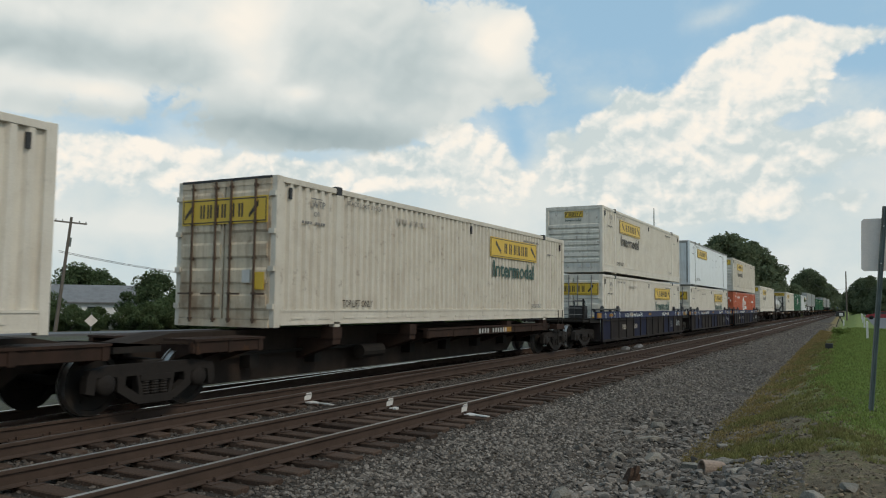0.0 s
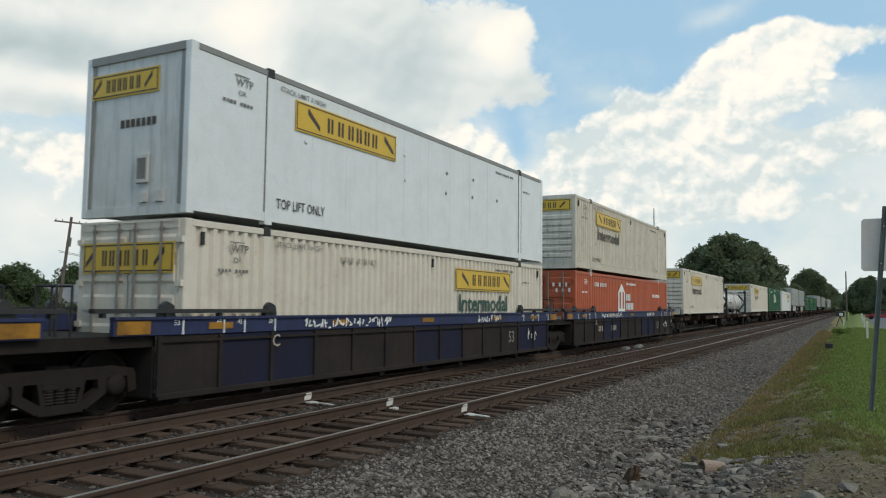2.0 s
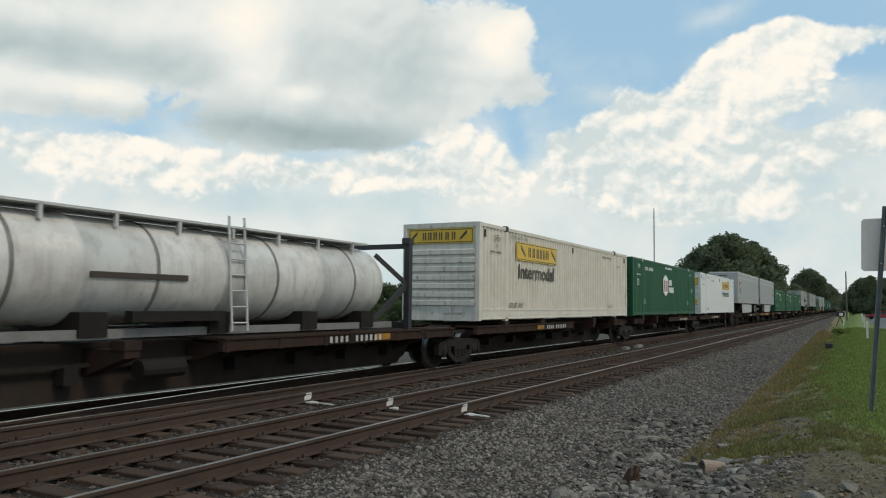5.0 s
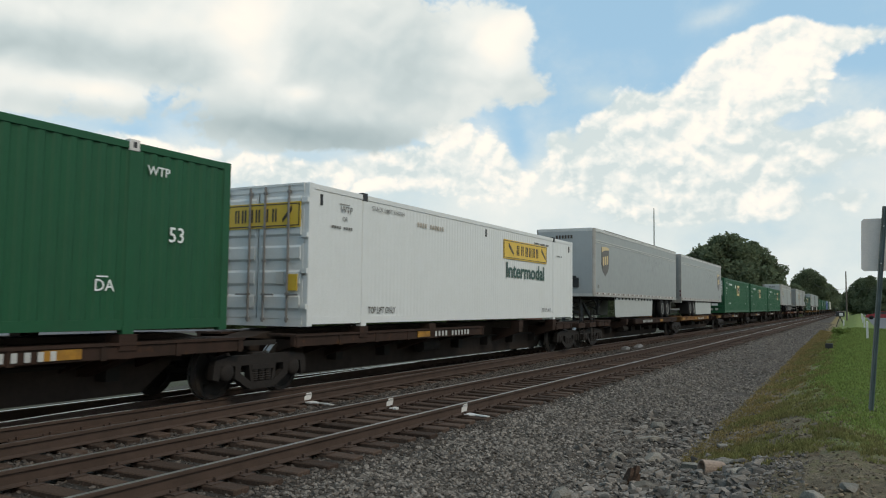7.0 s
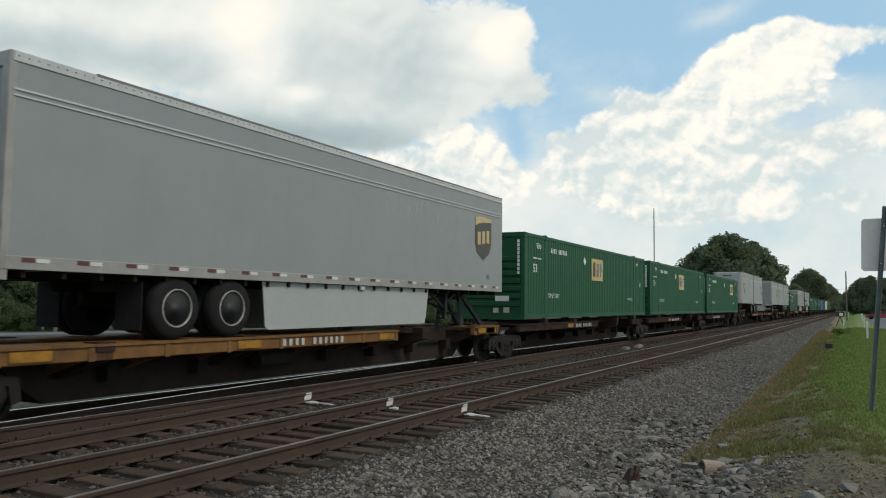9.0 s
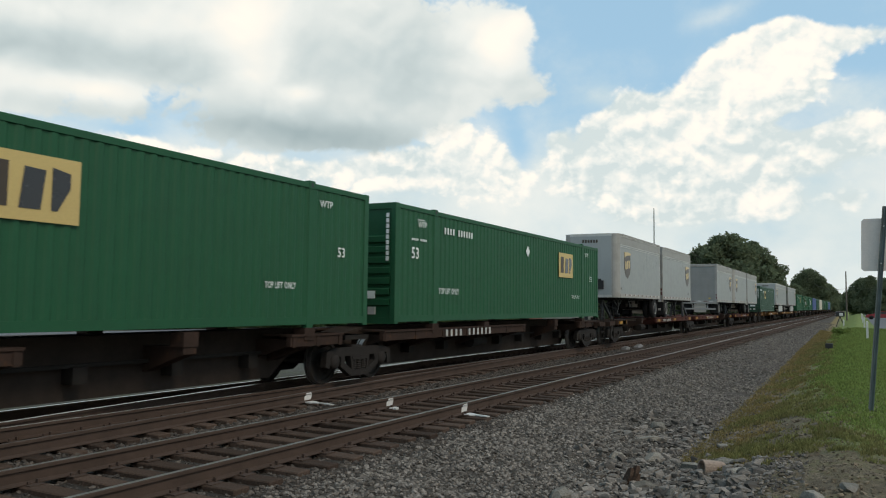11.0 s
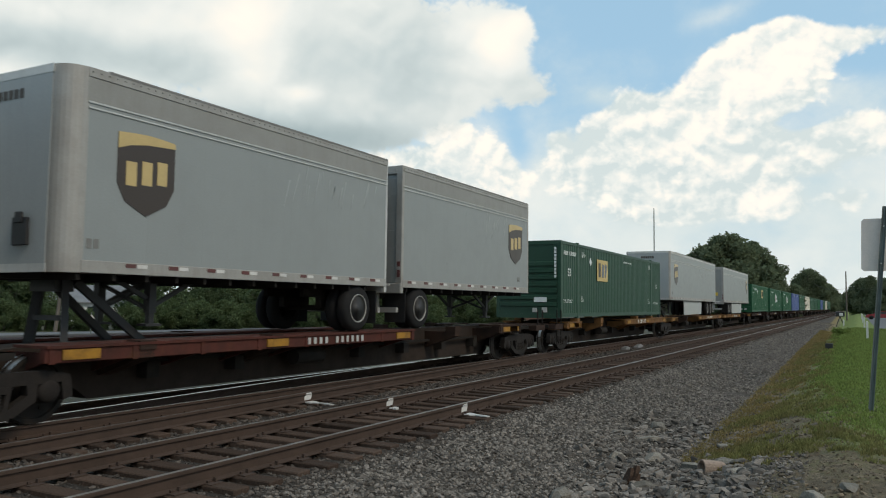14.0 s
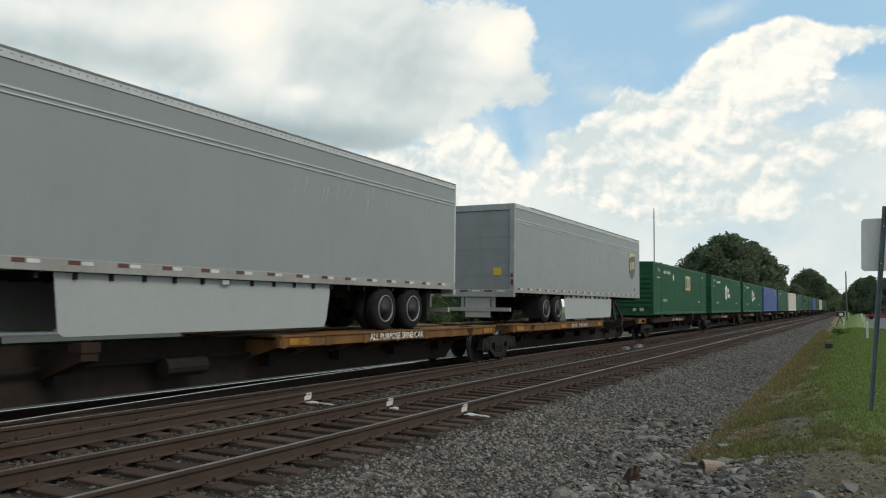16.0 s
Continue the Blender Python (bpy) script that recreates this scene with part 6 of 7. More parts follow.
def ground():
    def steps(a, b, d):
        n = max(1, round((b - a) / d))
        return [a + (b - a) * k / n for k in range(n)]
    xs = steps(-600, -60, 60) + steps(-60, -4, 4) + steps(-4, 4, 0.6) + steps(4, 20, 0.16) + steps(20, 60, 0.7) + steps(60, 200, 4) + steps(200, 1500, 60) + [1500]
    ys = steps(-900, -60, 60) + steps(-60, -4, 4) + steps(-4, -0.8, 0.5) + steps(-0.8, 5.6, 0.16) + steps(5.6, 13, 0.5) + steps(13, 24, 1.5) + steps(24, 80, 8) + steps(80, 1500, 70) + [1500]
    vs = [(x, y, ground_height(x, y)) for x in xs for y in ys]
    n = len(ys)
    fs = [(i * n + j, (i + 1) * n + j, (i + 1) * n + j + 1, i * n + j + 1) for i in range(len(xs) - 1) for j in range(n - 1)]
    me = bpy.data.meshes.new("ground")
    me.from_pydata(vs, [], fs)
    me.materials.append(ground_material())
    for pl in me.polygons:
        pl.use_smooth = True
    return tagged(new("ground", me), "gravel shoulder, worn bank and grass beside the tracks", "ground", kind="structure")


ground()


def rock_mesh(seed, squash=0.7, count=13):
    """An angular broken stone: the hull of a few random points."""
    rnd = random.Random(seed)
    bm = bmesh.new()
    for _ in range(count):
        d = Vector((rnd.gauss(0, 1), rnd.gauss(0, 1), rnd.gauss(0, 1))).normalized() * rnd.uniform(0.75, 1.1)
        bm.verts.new((d.x * 1.15, d.y * 0.9, d.z * squash))
    got = bmesh.ops.convex_hull(bm, input=bm.verts[:])
    bmesh.ops.delete(bm, geom=list({g for g in got["geom_interior"] if isinstance(g, bmesh.types.BMVert)}), context="VERTS")
    bmesh.ops.recalc_face_normals(bm, faces=bm.faces)
    bm.verts.index_update()
    co = np.array([v.co[:] for v in bm.verts])
    fa = np.array([[v.index for v in f.verts] for f in bm.faces])
    bm.free()
    return co, fa


def scatter(name, label, category, mat, spots, seed):
    """Many stones as one mesh; spots: (x, y, z, size)."""
    rnd = np.random.RandomState(seed)
    kinds = [rock_mesh(seed + k, 0.55 + 0.05 * k) for k in range(6)]
    vs, fs, base = [], [], 0
    for x, y, z, s in spots:
        co, fa = kinds[rnd.randint(6)]
        a, t = rnd.uniform(0, 6.28), rnd.uniform(-0.7, 0.7)
        ca, sa, ct, st = math.cos(a), math.sin(a), math.cos(t), math.sin(t)
        R = np.array([[ca, -sa * ct, sa * st], [sa, ca * ct, -ca * st], [0, st, ct]])
        sc = s * rnd.uniform(0.75, 1.25, 3)
        vs.append((co * sc) @ R.T + (x, y, z))
        fs.append(fa + base)
        base += len(co)
    v, f = np.concatenate(vs), np.concatenate(fs)
    me = bpy.data.meshes.new(name)
    me.from_pydata(v.tolist(), [], f.tolist())
    me.materials.append(mat)
    return tagged(new(name, me), label, category, kind="stuff")


def ballast():
    rnd = random.Random(4)
    spots, oily = [], []

    def fill(x0, x1, y0, y1, per, lo, hi, sink=0.2):
        for _ in range(int((x1 - x0) * (y1 - y0) * per)):
            x, y = rnd.uniform(x0, x1), rnd.uniform(y0, y1)
            s = rnd.uniform(lo, hi)
            edge = gravel_edge(x) + 0.35 * noise.noise(Vector((x * 0.5, 1.0, 2.0))) + 0.35 * noise.noise(Vector((x * 1.7, 4.0, 2.0)))
            if y < edge and rnd.random() < min(0.985, 0.25 + (edge - y) * 1.3):
                continue
            (spots if y < 5.5 + 0.30 * noise.noise(Vector((x * 0.9, 2.0, 5.0))) + rnd.uniform(-0.30, 0.15) else oily).append((x, y, ground_height(x, y) + s * sink, s))
    fill(5.0, 15, 0.6, 5.7, 560, 0.014, 0.038)
    fill(15, 26, 1.6, 5.7, 300, 0.017, 0.036)
    fill(26, 60, 1.8, 5.7, 110, 0.022, 0.042)
    fill(60, 130, 2.2, 5.7, 26, 0.035, 0.065)
    fill(4.5, 22, 5.7, 8.2, 110, 0.020, 0.036)
    fill(4.5, 26, 8.1, 9.9, 160, 0.022, 0.042)
    fill(26, 60, 8.1, 9.7, 40, 0.028, 0.046)
    fill(5.5, 26, 10.3, 14.0, 60, 0.025, 0.045)
    scatter("ballast_stones", "crushed grey ballast stones on the shoulder", "ballast", M["stone"], spots, 2)
    scatter("oily_ballast", "dark oily ballast stones between the rails", "ballast", M["stone_dark"], oily, 3)
    big = []
    for _ in range(620):
        x, y = rnd.gauss(9.6, 1.5), rnd.uniform(1.1, 3.3)
        s = rnd.uniform(0.040, 0.100)
        if y < gravel_edge(x) - 0.25:
            continue
        big.append((x, y, ground_height(x, y) + s * 0.3, s))
    clods = []
    for _ in range(5000):
        x, y = 8.3 + 11 * rnd.random() ** 1.5, rnd.uniform(-0.8, 2.3)
        s = rnd.uniform(0.006, 0.020) if rnd.random() < 0.93 else rnd.uniform(0.02, 0.045)
        clods.append((x, y, ground_height(x, y) + s * 0.2, s))
    scatter("earth_clods", "small brown clods and chips on the bare bank", "earth", M["soil"], clods, 21)
    for _ in range(160):
        x, y = rnd.uniform(11, 17), rnd.uniform(2.5, 4.0)
        s = rnd.uniform(0.05, 0.10)
        big.append((x, y, ground_height(x, y) + s * 0.3, s))
    scatter("rubble", "larger broken grey stones heaped at the foot of the shoulder", "rubble", M["stone"], big, 9)
    for k, (x, y, s, sq) in enumerate(((9.28, 0.12, 0.125, 0.42), (9.02, 0.46, 0.12, 0.6), (11.7, 1.66, 0.17, 0.55), (10.6, 2.60, 0.15, 0.8), (12.6, 2.95, 0.17, 0.6), (15.5, 3.5, 0.20, 0.6),
                                       (11.55, 1.48, 0.13, 0.6), (11.2, 1.42, 0.09, 0.6), (10.7, 1.40, 0.11, 0.6), (9.3, 3.3, 0.16, 0.7), (8.8, 2.9, 0.15, 0.7), (11.9, 2.2, 0.13, 0.7),
                                       (13.8, 3.3, 0.16, 0.6), (12.2, 3.4, 0.14, 0.7), (10.0, 2.1, 0.12, 0.7))):
        co, fa = rock_mesh(40 + k, sq, 34)
        me = bpy.data.meshes.new("rock")
        me.from_pydata((co * s * np.array([1.25, 0.95, 1.0])).tolist(), [], fa.tolist())
        me.materials.append(M["rock"])
        tagged(new("rock", me), "pale grey angular rock lying on the dirt", "rock", "rocks by the bank").matrix_basis = pose(x, y, ground_height(x, y) + s * 0.12, 0, 0, 40 * k)
    # a flat slab and an upright shard of old timber
    bm = bmesh.new()
    box(bm, (-0.15, 0.15), (-0.07, 0.07), (0, 0.05), 0.01)
    tagged(new("stone_slab", finish(bm, "stone_slab", M["rock"])), "thin pale stone slab on the worn bank", "slab").matrix_basis = pose(13.7, 1.98, ground_height(13.7, 1.98) + 0.01, 4, 0, -60)
    bm = bmesh.new()
    for a, b, c in ((-0.09, -0.03, 0.20), (-0.03, 0.03, 0.31), (0.03, 0.09, 0.25)):
        prism(bm, [(-0.06, -0.12), (0.06, -0.12), (0.055, c), (-0.01, c + 0.05), (-0.06, c - 0.04)], "y", a, b - 0.006)
    tagged(new("timber_stub", finish(bm, "timber_stub", M["tie"])), "short rotten brown timber stub among the stones", "timber").matrix_basis = pose(10.75, 2.86, ground_height(10.75, 2.86) - 0.06, 18, -22, 35)


def broken_pipe():
    bm = bmesh.new()
    prof = [(0.0, 0.095), (0.0, 0.115), (0.28, 0.115), (0.33, 0.10), (0.33, 0.01), (0.30, 0.01), (0.30, 0.095), (0.0, 0.095)]
    lathe(bm, prof, "x", (0, 0, 0), 18, False)
    ob = tagged(new("broken_pipe", finish(bm, "broken_pipe", M["clay"])), "short broken piece of reddish clay pipe among the stones", "pipe")
    ob.matrix_basis = pose(11.35, 1.98, ground_height(11.35, 1.98) + 0.09, 0, 6, -52)


RAIL = [(-0.075, -0.180), (0.075, -0.180), (0.075, -0.168), (0.012, -0.150), (0.009, -0.050), (0.036, -0.040), (0.037, -0.008), (0.030, 0.0),
        (-0.030, 0.0), (-0.037, -0.008), (-0.036, -0.040), (-0.009, -0.050), (-0.012, -0.150), (-0.075, -0.168)]


def outer_rail(x):
    """The curved stock rail of the turnout, leaving the far track towards the near one."""
    return TRACK_Y - 0.755 - 0.000964 * max(0.0, 39.8 - x) ** 2


def inner_rail(x):
    """The closure rail of the turnout, between the far track's rails."""
    return TRACK_Y + 0.755 - 0.0031 * max(0.0, 25.0 - x) ** 2


def turnout():
    """The two curved rails of a turnout in the far track; the long ties under them belong to that track."""
    root = tagged(new("turnout"), "curved rusty turnout rails on long timber ties", "railway turnout", kind="structure")
    for way, tip, head in ((outer_rail, 31.0, "raildull"), (inner_rail, 20.0, "railshine")):
        xs = [3.6 + (tip - 3.6) * k / 40 for k in range(41)]
        vs, fs, n = [], [], len(RAIL)
        for x in xs:
            vs += [(x, way(x) + a, b - 0.001) for a, b in RAIL]
        for i in range(40):
            for k in range(n):
                fs.append((i * n + k, i * n + (k + 1) % n, (i + 1) * n + (k + 1) % n, (i + 1) * n + k))
        fs += [tuple(range(n))[::-1], tuple(range(40 * n, 41 * n))]
        me = bpy.data.meshes.new("rail")
        me.from_pydata(vs, [], fs)
        me.materials.append(M["rail"])
        me.materials.append(M[head])
        for pl in me.polygons:
            if pl.center[2] > -0.003 and abs(pl.normal[0]) < 0.5:
                pl.material_index = 1
        part("rail", me, None, root, "curved rusty turnout rail")


def rail_track(y, ties, first, group):
    """A track: two rails of rail section on timber ties, with tie plates and spikes."""
    root = tagged(new("railway_track"), "steel rails on dark timber ties in grey ballast", "railway track", kind="structure")
    for s in (-1, 1):
        bm = bmesh.new()
        prism(bm, [(y + s * 0.755 + a, b) for a, b in RAIL], "x", -60, 900)
        me = finish(bm, "rail", (M["rail"], M["railtop"] if group == "near" else M["railshine"]))
        for pl in me.polygons:
            if pl.center[2] > -0.003 and abs(pl.normal[0]) < 0.5:
                pl.material_index = 1
        part("rail", me, None, root, "rusty rail with a worn bright head")
    bm = bmesh.new()
    box(bm, (-0.115, 0.115), (-1.30, 1.30), (-0.18, 0.0), 0.012)
    me_tie = finish(bm, "tie", M["tie"])
    bm = bmesh.new()
    for s in (-1, 1):
        box(bm, (-0.09, 0.09), (s * 0.755 - 0.18, s * 0.755 + 0.18), (0.0, 0.012))
        for q in (-1, 1):
            box(bm, (-0.05 * q - 0.012, -0.05 * q + 0.012), (s * 0.755 + q * 0.09 - 0.02, s * 0.755 + q * 0.09 + 0.02), (0.012, 0.055))
            box(bm, (0.05 * q - 0.012, 0.05 * q + 0.012), (s * 0.755 + q * 0.09 - 0.014, s * 0.755 + q * 0.09 + 0.014), (0.012, 0.04))
    me_pl = finish(bm, "tie_plate", M["rail"])
    rnd = random.Random(int(y * 10))
    for k in range(ties):
        x = first + k * 0.495
        t = part("tie", me_tie, None, root)
        longer = max(0.0, y - 1.30 - outer_rail(x) + 0.36) if group == "far" else 0.0
        t.matrix_basis = pose(x + rnd.uniform(-0.03, 0.03), y - longer / 2 + rnd.uniform(-0.06, 0.06), -0.186 + rnd.uniform(-0.008, 0.004), rnd.uniform(-0.4, 0.4), 0, rnd.uniform(-1.2, 1.2)) @ Matrix.Diagonal((1, 1 + longer / 2.6, 1, 1))
        if x < 60:
            p = part("tie_plate", me_pl, None, root)
            p.matrix_basis = pose(x, y, -0.186)
    # the far ties, too small to tell apart
    bm = bmesh.new()
    for k in range(ties, ties + 420):
        x = first + k * 0.495
        box(bm, (x - 0.115, x + 0.115), (y - 1.3, y + 1.3), (-0.3, -0.186))
    tagged(part("far_ties", bm, M["tie"], root), kind="stuff")
    return root


def paint_marks():
    """White paint dabs on the rail webs and the tie beside them."""
    for y, strip, x in ((outer_rail(12.05), 0.72, 12.05), (NEAR_Y + 0.755, 0.27, 12.20), (NEAR_Y - 0.755, 0.56, 12.25)):
        root = thing("paint_mark", "white paint daubed on rail web and tie", "paint mark", "white paint marks across the tracks")
        bm = bmesh.new()
        prism(bm, [(x - 0.10, -0.150), (x + 0.10, -0.145), (x + 0.14, -0.05), (x, -0.045), (x - 0.09, -0.07)], "y", y - 0.018, y - 0.0125)
        prism(bm, [(x - 0.09, -0.036), (x + 0.10, -0.036), (x + 0.08, -0.010), (x - 0.06, -0.012)], "y", y - 0.0405, y - 0.0375)
        part("web_paint", bm, M["tape_white"], root)
        bm = bmesh.new()
        prism(bm, [(x - 0.15, y - 0.085), (x + 0.09, y - 0.09), (x + 0.05, y - 0.19), (x - 0.02, y - 0.30 * strip - 0.1), (x - 0.05, y - strip * 0.75), (x - 0.10, y - strip), (x - 0.13, y - strip * 0.9), (x - 0.10, y - strip * 0.5), (x - 0.14, y - 0.2)], "z", -0.19, -0.168)
        part("tie_paint", bm, M["tape_white"], root)
    bm = bmesh.new()
    box(bm, (-0.035, 0.035), (-0.03, 0.03), (-0.1, 0.10), 0.01)
    tagged(new("marker_stake", finish(bm, "marker_stake", M["tape_white"])), "small white marker stake in the ballast", "stake").matrix_basis = pose(11.3, 9.75, -0.25)
    for x, y in ((35.0, 9.35), (36.6, 9.2), (37.6, 9.4)):
        bm = bmesh.new()
        box(bm, (-0.35, 0.35), (-0.12, 0.12), (0, 0.13), 0.02)
        box(bm, (-0.20, 0.20), (-0.09, 0.09), (0.13, 0.17), 0.01)
        tagged(new("junction_box", finish(bm, "junction_box", M["rod"])), "low grey steel box between the tracks", "junction box", "boxes between the tracks").matrix_basis = pose(x, y, -0.28)


def grass():
    rnd = random.Random(6)

    def blades(name, label, mat, n, xr, yfun, hr, keep):
        vs, fs = [], []
        while len(fs) < n:
            x = xr[0] + (xr[1] - xr[0]) * rnd.random() ** 1.7
            y = yfun()
            if not keep(x, y):
                continue
            z = ground_height(x, y)
            for _ in range(5):
                a, h, w = rnd.uniform(0, 6.28), rnd.uniform(*hr) * (0.7 + 0.02 * x), rnd.uniform(0.006, 0.011) * (0.6 + x / 14)
                px, py = x + rnd.gauss(0, 0.05), y + rnd.gauss(0, 0.05)
                lx, ly = rnd.gauss(0, 0.5) * h, rnd.gauss(0, 0.5) * h
                i = len(vs)
                vs += [(px - w * math.cos(a), py - w * math.sin(a), z - 0.01), (px + w * math.cos(a), py + w * math.sin(a), z - 0.01), (px + lx, py + ly, z + h)]
                fs.append((i, i + 1, i + 2))
        me = bpy.data.meshes.new(name)
        me.from_pydata(vs, [], fs)
        me.materials.append(mat)
        tagged(new(name, me), label, "grass", kind="stuff")

    def patch(x, y, k):
        return noise.noise(Vector((x * 0.45, y * 0.9, k))) + 0.6 * noise.noise(Vector((x * 2.2, y * 3.1, k + 3)))

    def lush(x, y):
        e = lush_edge(x) + 0.65 * patch(x, y, 5.0)
        return x > 11.4 + 1.2 * patch(x, y, 2.0) and y < e and rnd.random() < min(1.0, (e - y) * 1.6 + 0.12)

    def weedy(x, y):
        return x > 10.2 and lush_edge(x) - 0.5 < y < gravel_edge(x) and patch(x, y, 9.0) + 0.8 * noise.noise(Vector((x * 4.5, y * 6.0, 2.0))) + rnd.uniform(-0.25, 0.15) > 0.22

    def dry(x, y):
        e = gravel_edge(x)
        return x > 11.2 and e - 1.2 < y < e + 0.30 and patch(x, y, 1.0) * 0.7 + 0.5 * noise.noise(Vector((x * 3.5, y * 5.0, 7.0))) + (y - e + 0.45) * 0.8 + rnd.uniform(-0.4, 0.25) > 0.0
    blades("grass_bank", "short green mown grass on the bank", M["grass"], 150000, (11.0, 80), lambda: 2.1 - 5.2 * rnd.random() ** 1.3, (0.022, 0.055), lush)
    blades("weeds", "thin olive weeds on the worn bank", M["weed"], 46000, (10.2, 60), lambda: rnd.uniform(-0.3, 2.6), (0.015, 0.065), weedy)
    blades("dry_grass", "straw-coloured thin grass along the ballast edge", M["straw"], 62000, (11.2, 90), lambda: rnd.uniform(0.8, 3.6), (0.014, 0.044), dry)


def leaves(bm_v, bm_f, centre, radius, n, size, rnd, flat=0.8):
    for _ in range(n):
        d = Vector((rnd.gauss(0, 1), rnd.gauss(0, 1), rnd.gauss(0, 1))).normalized() * radius * rnd.random() ** 0.33
        c = Vector(centre) + Vector((d.x, d.y, d.z * flat))
        u = Vector((rnd.gauss(0, 1), rnd.gauss(0, 1), rnd.gauss(0, 0.6))).normalized()
        v = u.cross(Vector((rnd.gauss(0, 1), rnd.gauss(0, 1), rnd.gauss(0, 1)))).normalized()
        s = size * rnd.uniform(0.6, 1.4)
        i = len(bm_v)
        bm_v += [tuple(c - u * s), tuple(c + v * s * 0.6), tuple(c + u * s), tuple(c - v * s * 0.6)]
        bm_f.append((i, i + 1, i + 2, i + 3))


def tree(label, h, spread, seed, mat, n=9000, leaf=0.17, low=0.25, clumps=46):
    """A tapered trunk with limbs and a crown of leaf clumps; the uneven outline comes from the clumps."""
    rnd = random.Random(seed)
    root = thing("tree", label, "tree", "trees round the tracks")
    bm = bmesh.new()
    top = Vector((rnd.uniform(-.3, .3), rnd.uniform(-.3, .3), h * 0.55))
    bar(bm, (0, 0, -0.3), top * 0.5, h * 0.028, 9, h * 0.020)
    bar(bm, top * 0.5, top, h * 0.020, 9, h * 0.010)
    tips = []
    for k in range(9):
        a = k * 2.4 + rnd.uniform(-.3, .3)
        z0 = top.z * rnd.uniform(0.45, 1.0)
        e = Vector((math.cos(a) * spread * rnd.uniform(.45, .8), math.sin(a) * spread * rnd.uniform(.45, .8), z0 + h * rnd.uniform(0.12, 0.34)))
        bar(bm, top * (z0 / top.z), e, h * 0.010, 6, h * 0.003)
        tips.append(e)
    part("trunk", bm, M["bark"], root)
    vs, fs = [], []
    for k in range(clumps):
        f = (k + 0.5) / clumps
        z = h * (low + (0.97 - low) * f)
        env = spread * (math.sin(math.pi * min(1, 0.16 + 0.84 * f ** 0.9)) ** 0.7)
        a = k * 2.399 + rnd.uniform(-.5, .5)
        r = env * rnd.uniform(0.35, 0.98)
        cr = spread * rnd.uniform(0.18, 0.36)
        leaves(vs, fs, (r * math.cos(a), r * math.sin(a), z - cr * 0.5), cr, n // clumps, leaf, rnd)
    me = bpy.data.meshes.new("crown")
    me.from_pydata(vs, [], fs)
    me.materials.append(mat)
    part("crown", me, None, root)
    return root


def woods():
    a = tree("broad leafy deciduous tree beyond the tracks", 14, 7.0, 3, M["leaf_hazed"], 30000, 0.24, 0.10, 64)
    b = tree("tall deciduous tree with an uneven crown", 15, 5.6, 8, M["leaf_hazed"], 24000, 0.24, 0.08, 56)
    c = tree("bushy green tree behind the railway", 6.5, 4.0, 15, M["leaf"], 15000, 0.15, 0.02, 46)
    d = tree("light green shrubby tree behind the railway", 5.0, 3.4, 23, M["leaf_light"], 13000, 0.14, 0.0, 40)
    e = tree("thin-crowned tree with open branches", 10, 3.0, 31, M["leaf_hazed"], 2600, 0.15, 0.35, 26)
    big = ((a, 128, 18.0, 1.04, 0), (a, 142, 23.5, 1.0, 70), (b, 150, 17.0, 1.0, 250), (a, 172, 17.2, 1.0, 150), (b, 196, 17.2, 0.62, 200), (a, 235, 17.5, 0.55, 30), (b, 282, 18.5, 0.62, 120),
           (a, 345, 17.5, 1.35, 80), (b, 330, 20.5, 0.75, 10), (b, 410, 17.0, 1.25, 240), (a, 470, 16.0, 1.2, 310), (b, 540, 15.0, 1.1, 50), (a, 640, 13.5, 1.0, 210), (b, 760, 11.0, 1.0, 100),
           (a, 720, 4.0, 1.0, 40), (b, 640, -2.0, 1.0, 300), (a, 230, -6.5, 0.72, 20), (b, 262, -3.4, 0.8, 140), (a, 300, -1.5, 0.9, 260), (b, 205, -11, 0.7, 20), (a, 420, -4, 1.0, 100), (b, 350, -9, 0.95, 10), (a, 520, 1.5, 1.0, 10),
           (a, 175, 42, 0.8, 90), (b, 140, 40, 0.7, 15), (a, 215, 55, 0.9, 300))
    used = set()

    def put(src, x, y, s, turn):
        z = ground_height(x, y) - 0.1
        m = pose(x, y, z, 0, 0, turn)
        if src in used:
            o = copy_thing(src, m)
        else:
            o = src
            used.add(src)
            o.matrix_basis = m
        o.scale = (s, s, s)
    for row in big:
        put(*row)
    rnd = random.Random(12)
    for k in range(26):
        t = k / 25
        az = radians(60.5 - 37 * t)
        dist = 92 + 12 * rnd.random() + 18 * t
        if 49.8 < math.degrees(az) < 56.0:
            continue
        put(c if k % 3 else d, dist * math.cos(az), dist * math.sin(az), rnd.uniform(0.84, 1.08), rnd.uniform(0, 360))
    for k in range(26):
        az = radians(60.5 - 1.25 * k + rnd.uniform(-.5, .5))
        dist = 80 + 6 * rnd.random()
        low = 0.80 if 49.8 < math.degrees(az) < 55.5 else 1.0
        put(d, dist * math.cos(az), dist * math.sin(az), rnd.uniform(0.5, 0.72) * low, rnd.uniform(0, 360))
    for az, dist, s in ((37.6, 128, 0.92), (36.4, 132, 0.85), (53.6, 142, 1.42), (52.2, 145, 1.3), (57.0, 120, 1.25), (56.5, 128, 0.8), (48.6, 118, 0.62), (30.5, 130, 0.62), (27.0, 150, 0.85), (26.2, 140, 0.75)):
        put(e if 0.8 < s < 1.2 else c, dist * math.cos(radians(az)), dist * math.sin(radians(az)), s, 77 * s * 10)


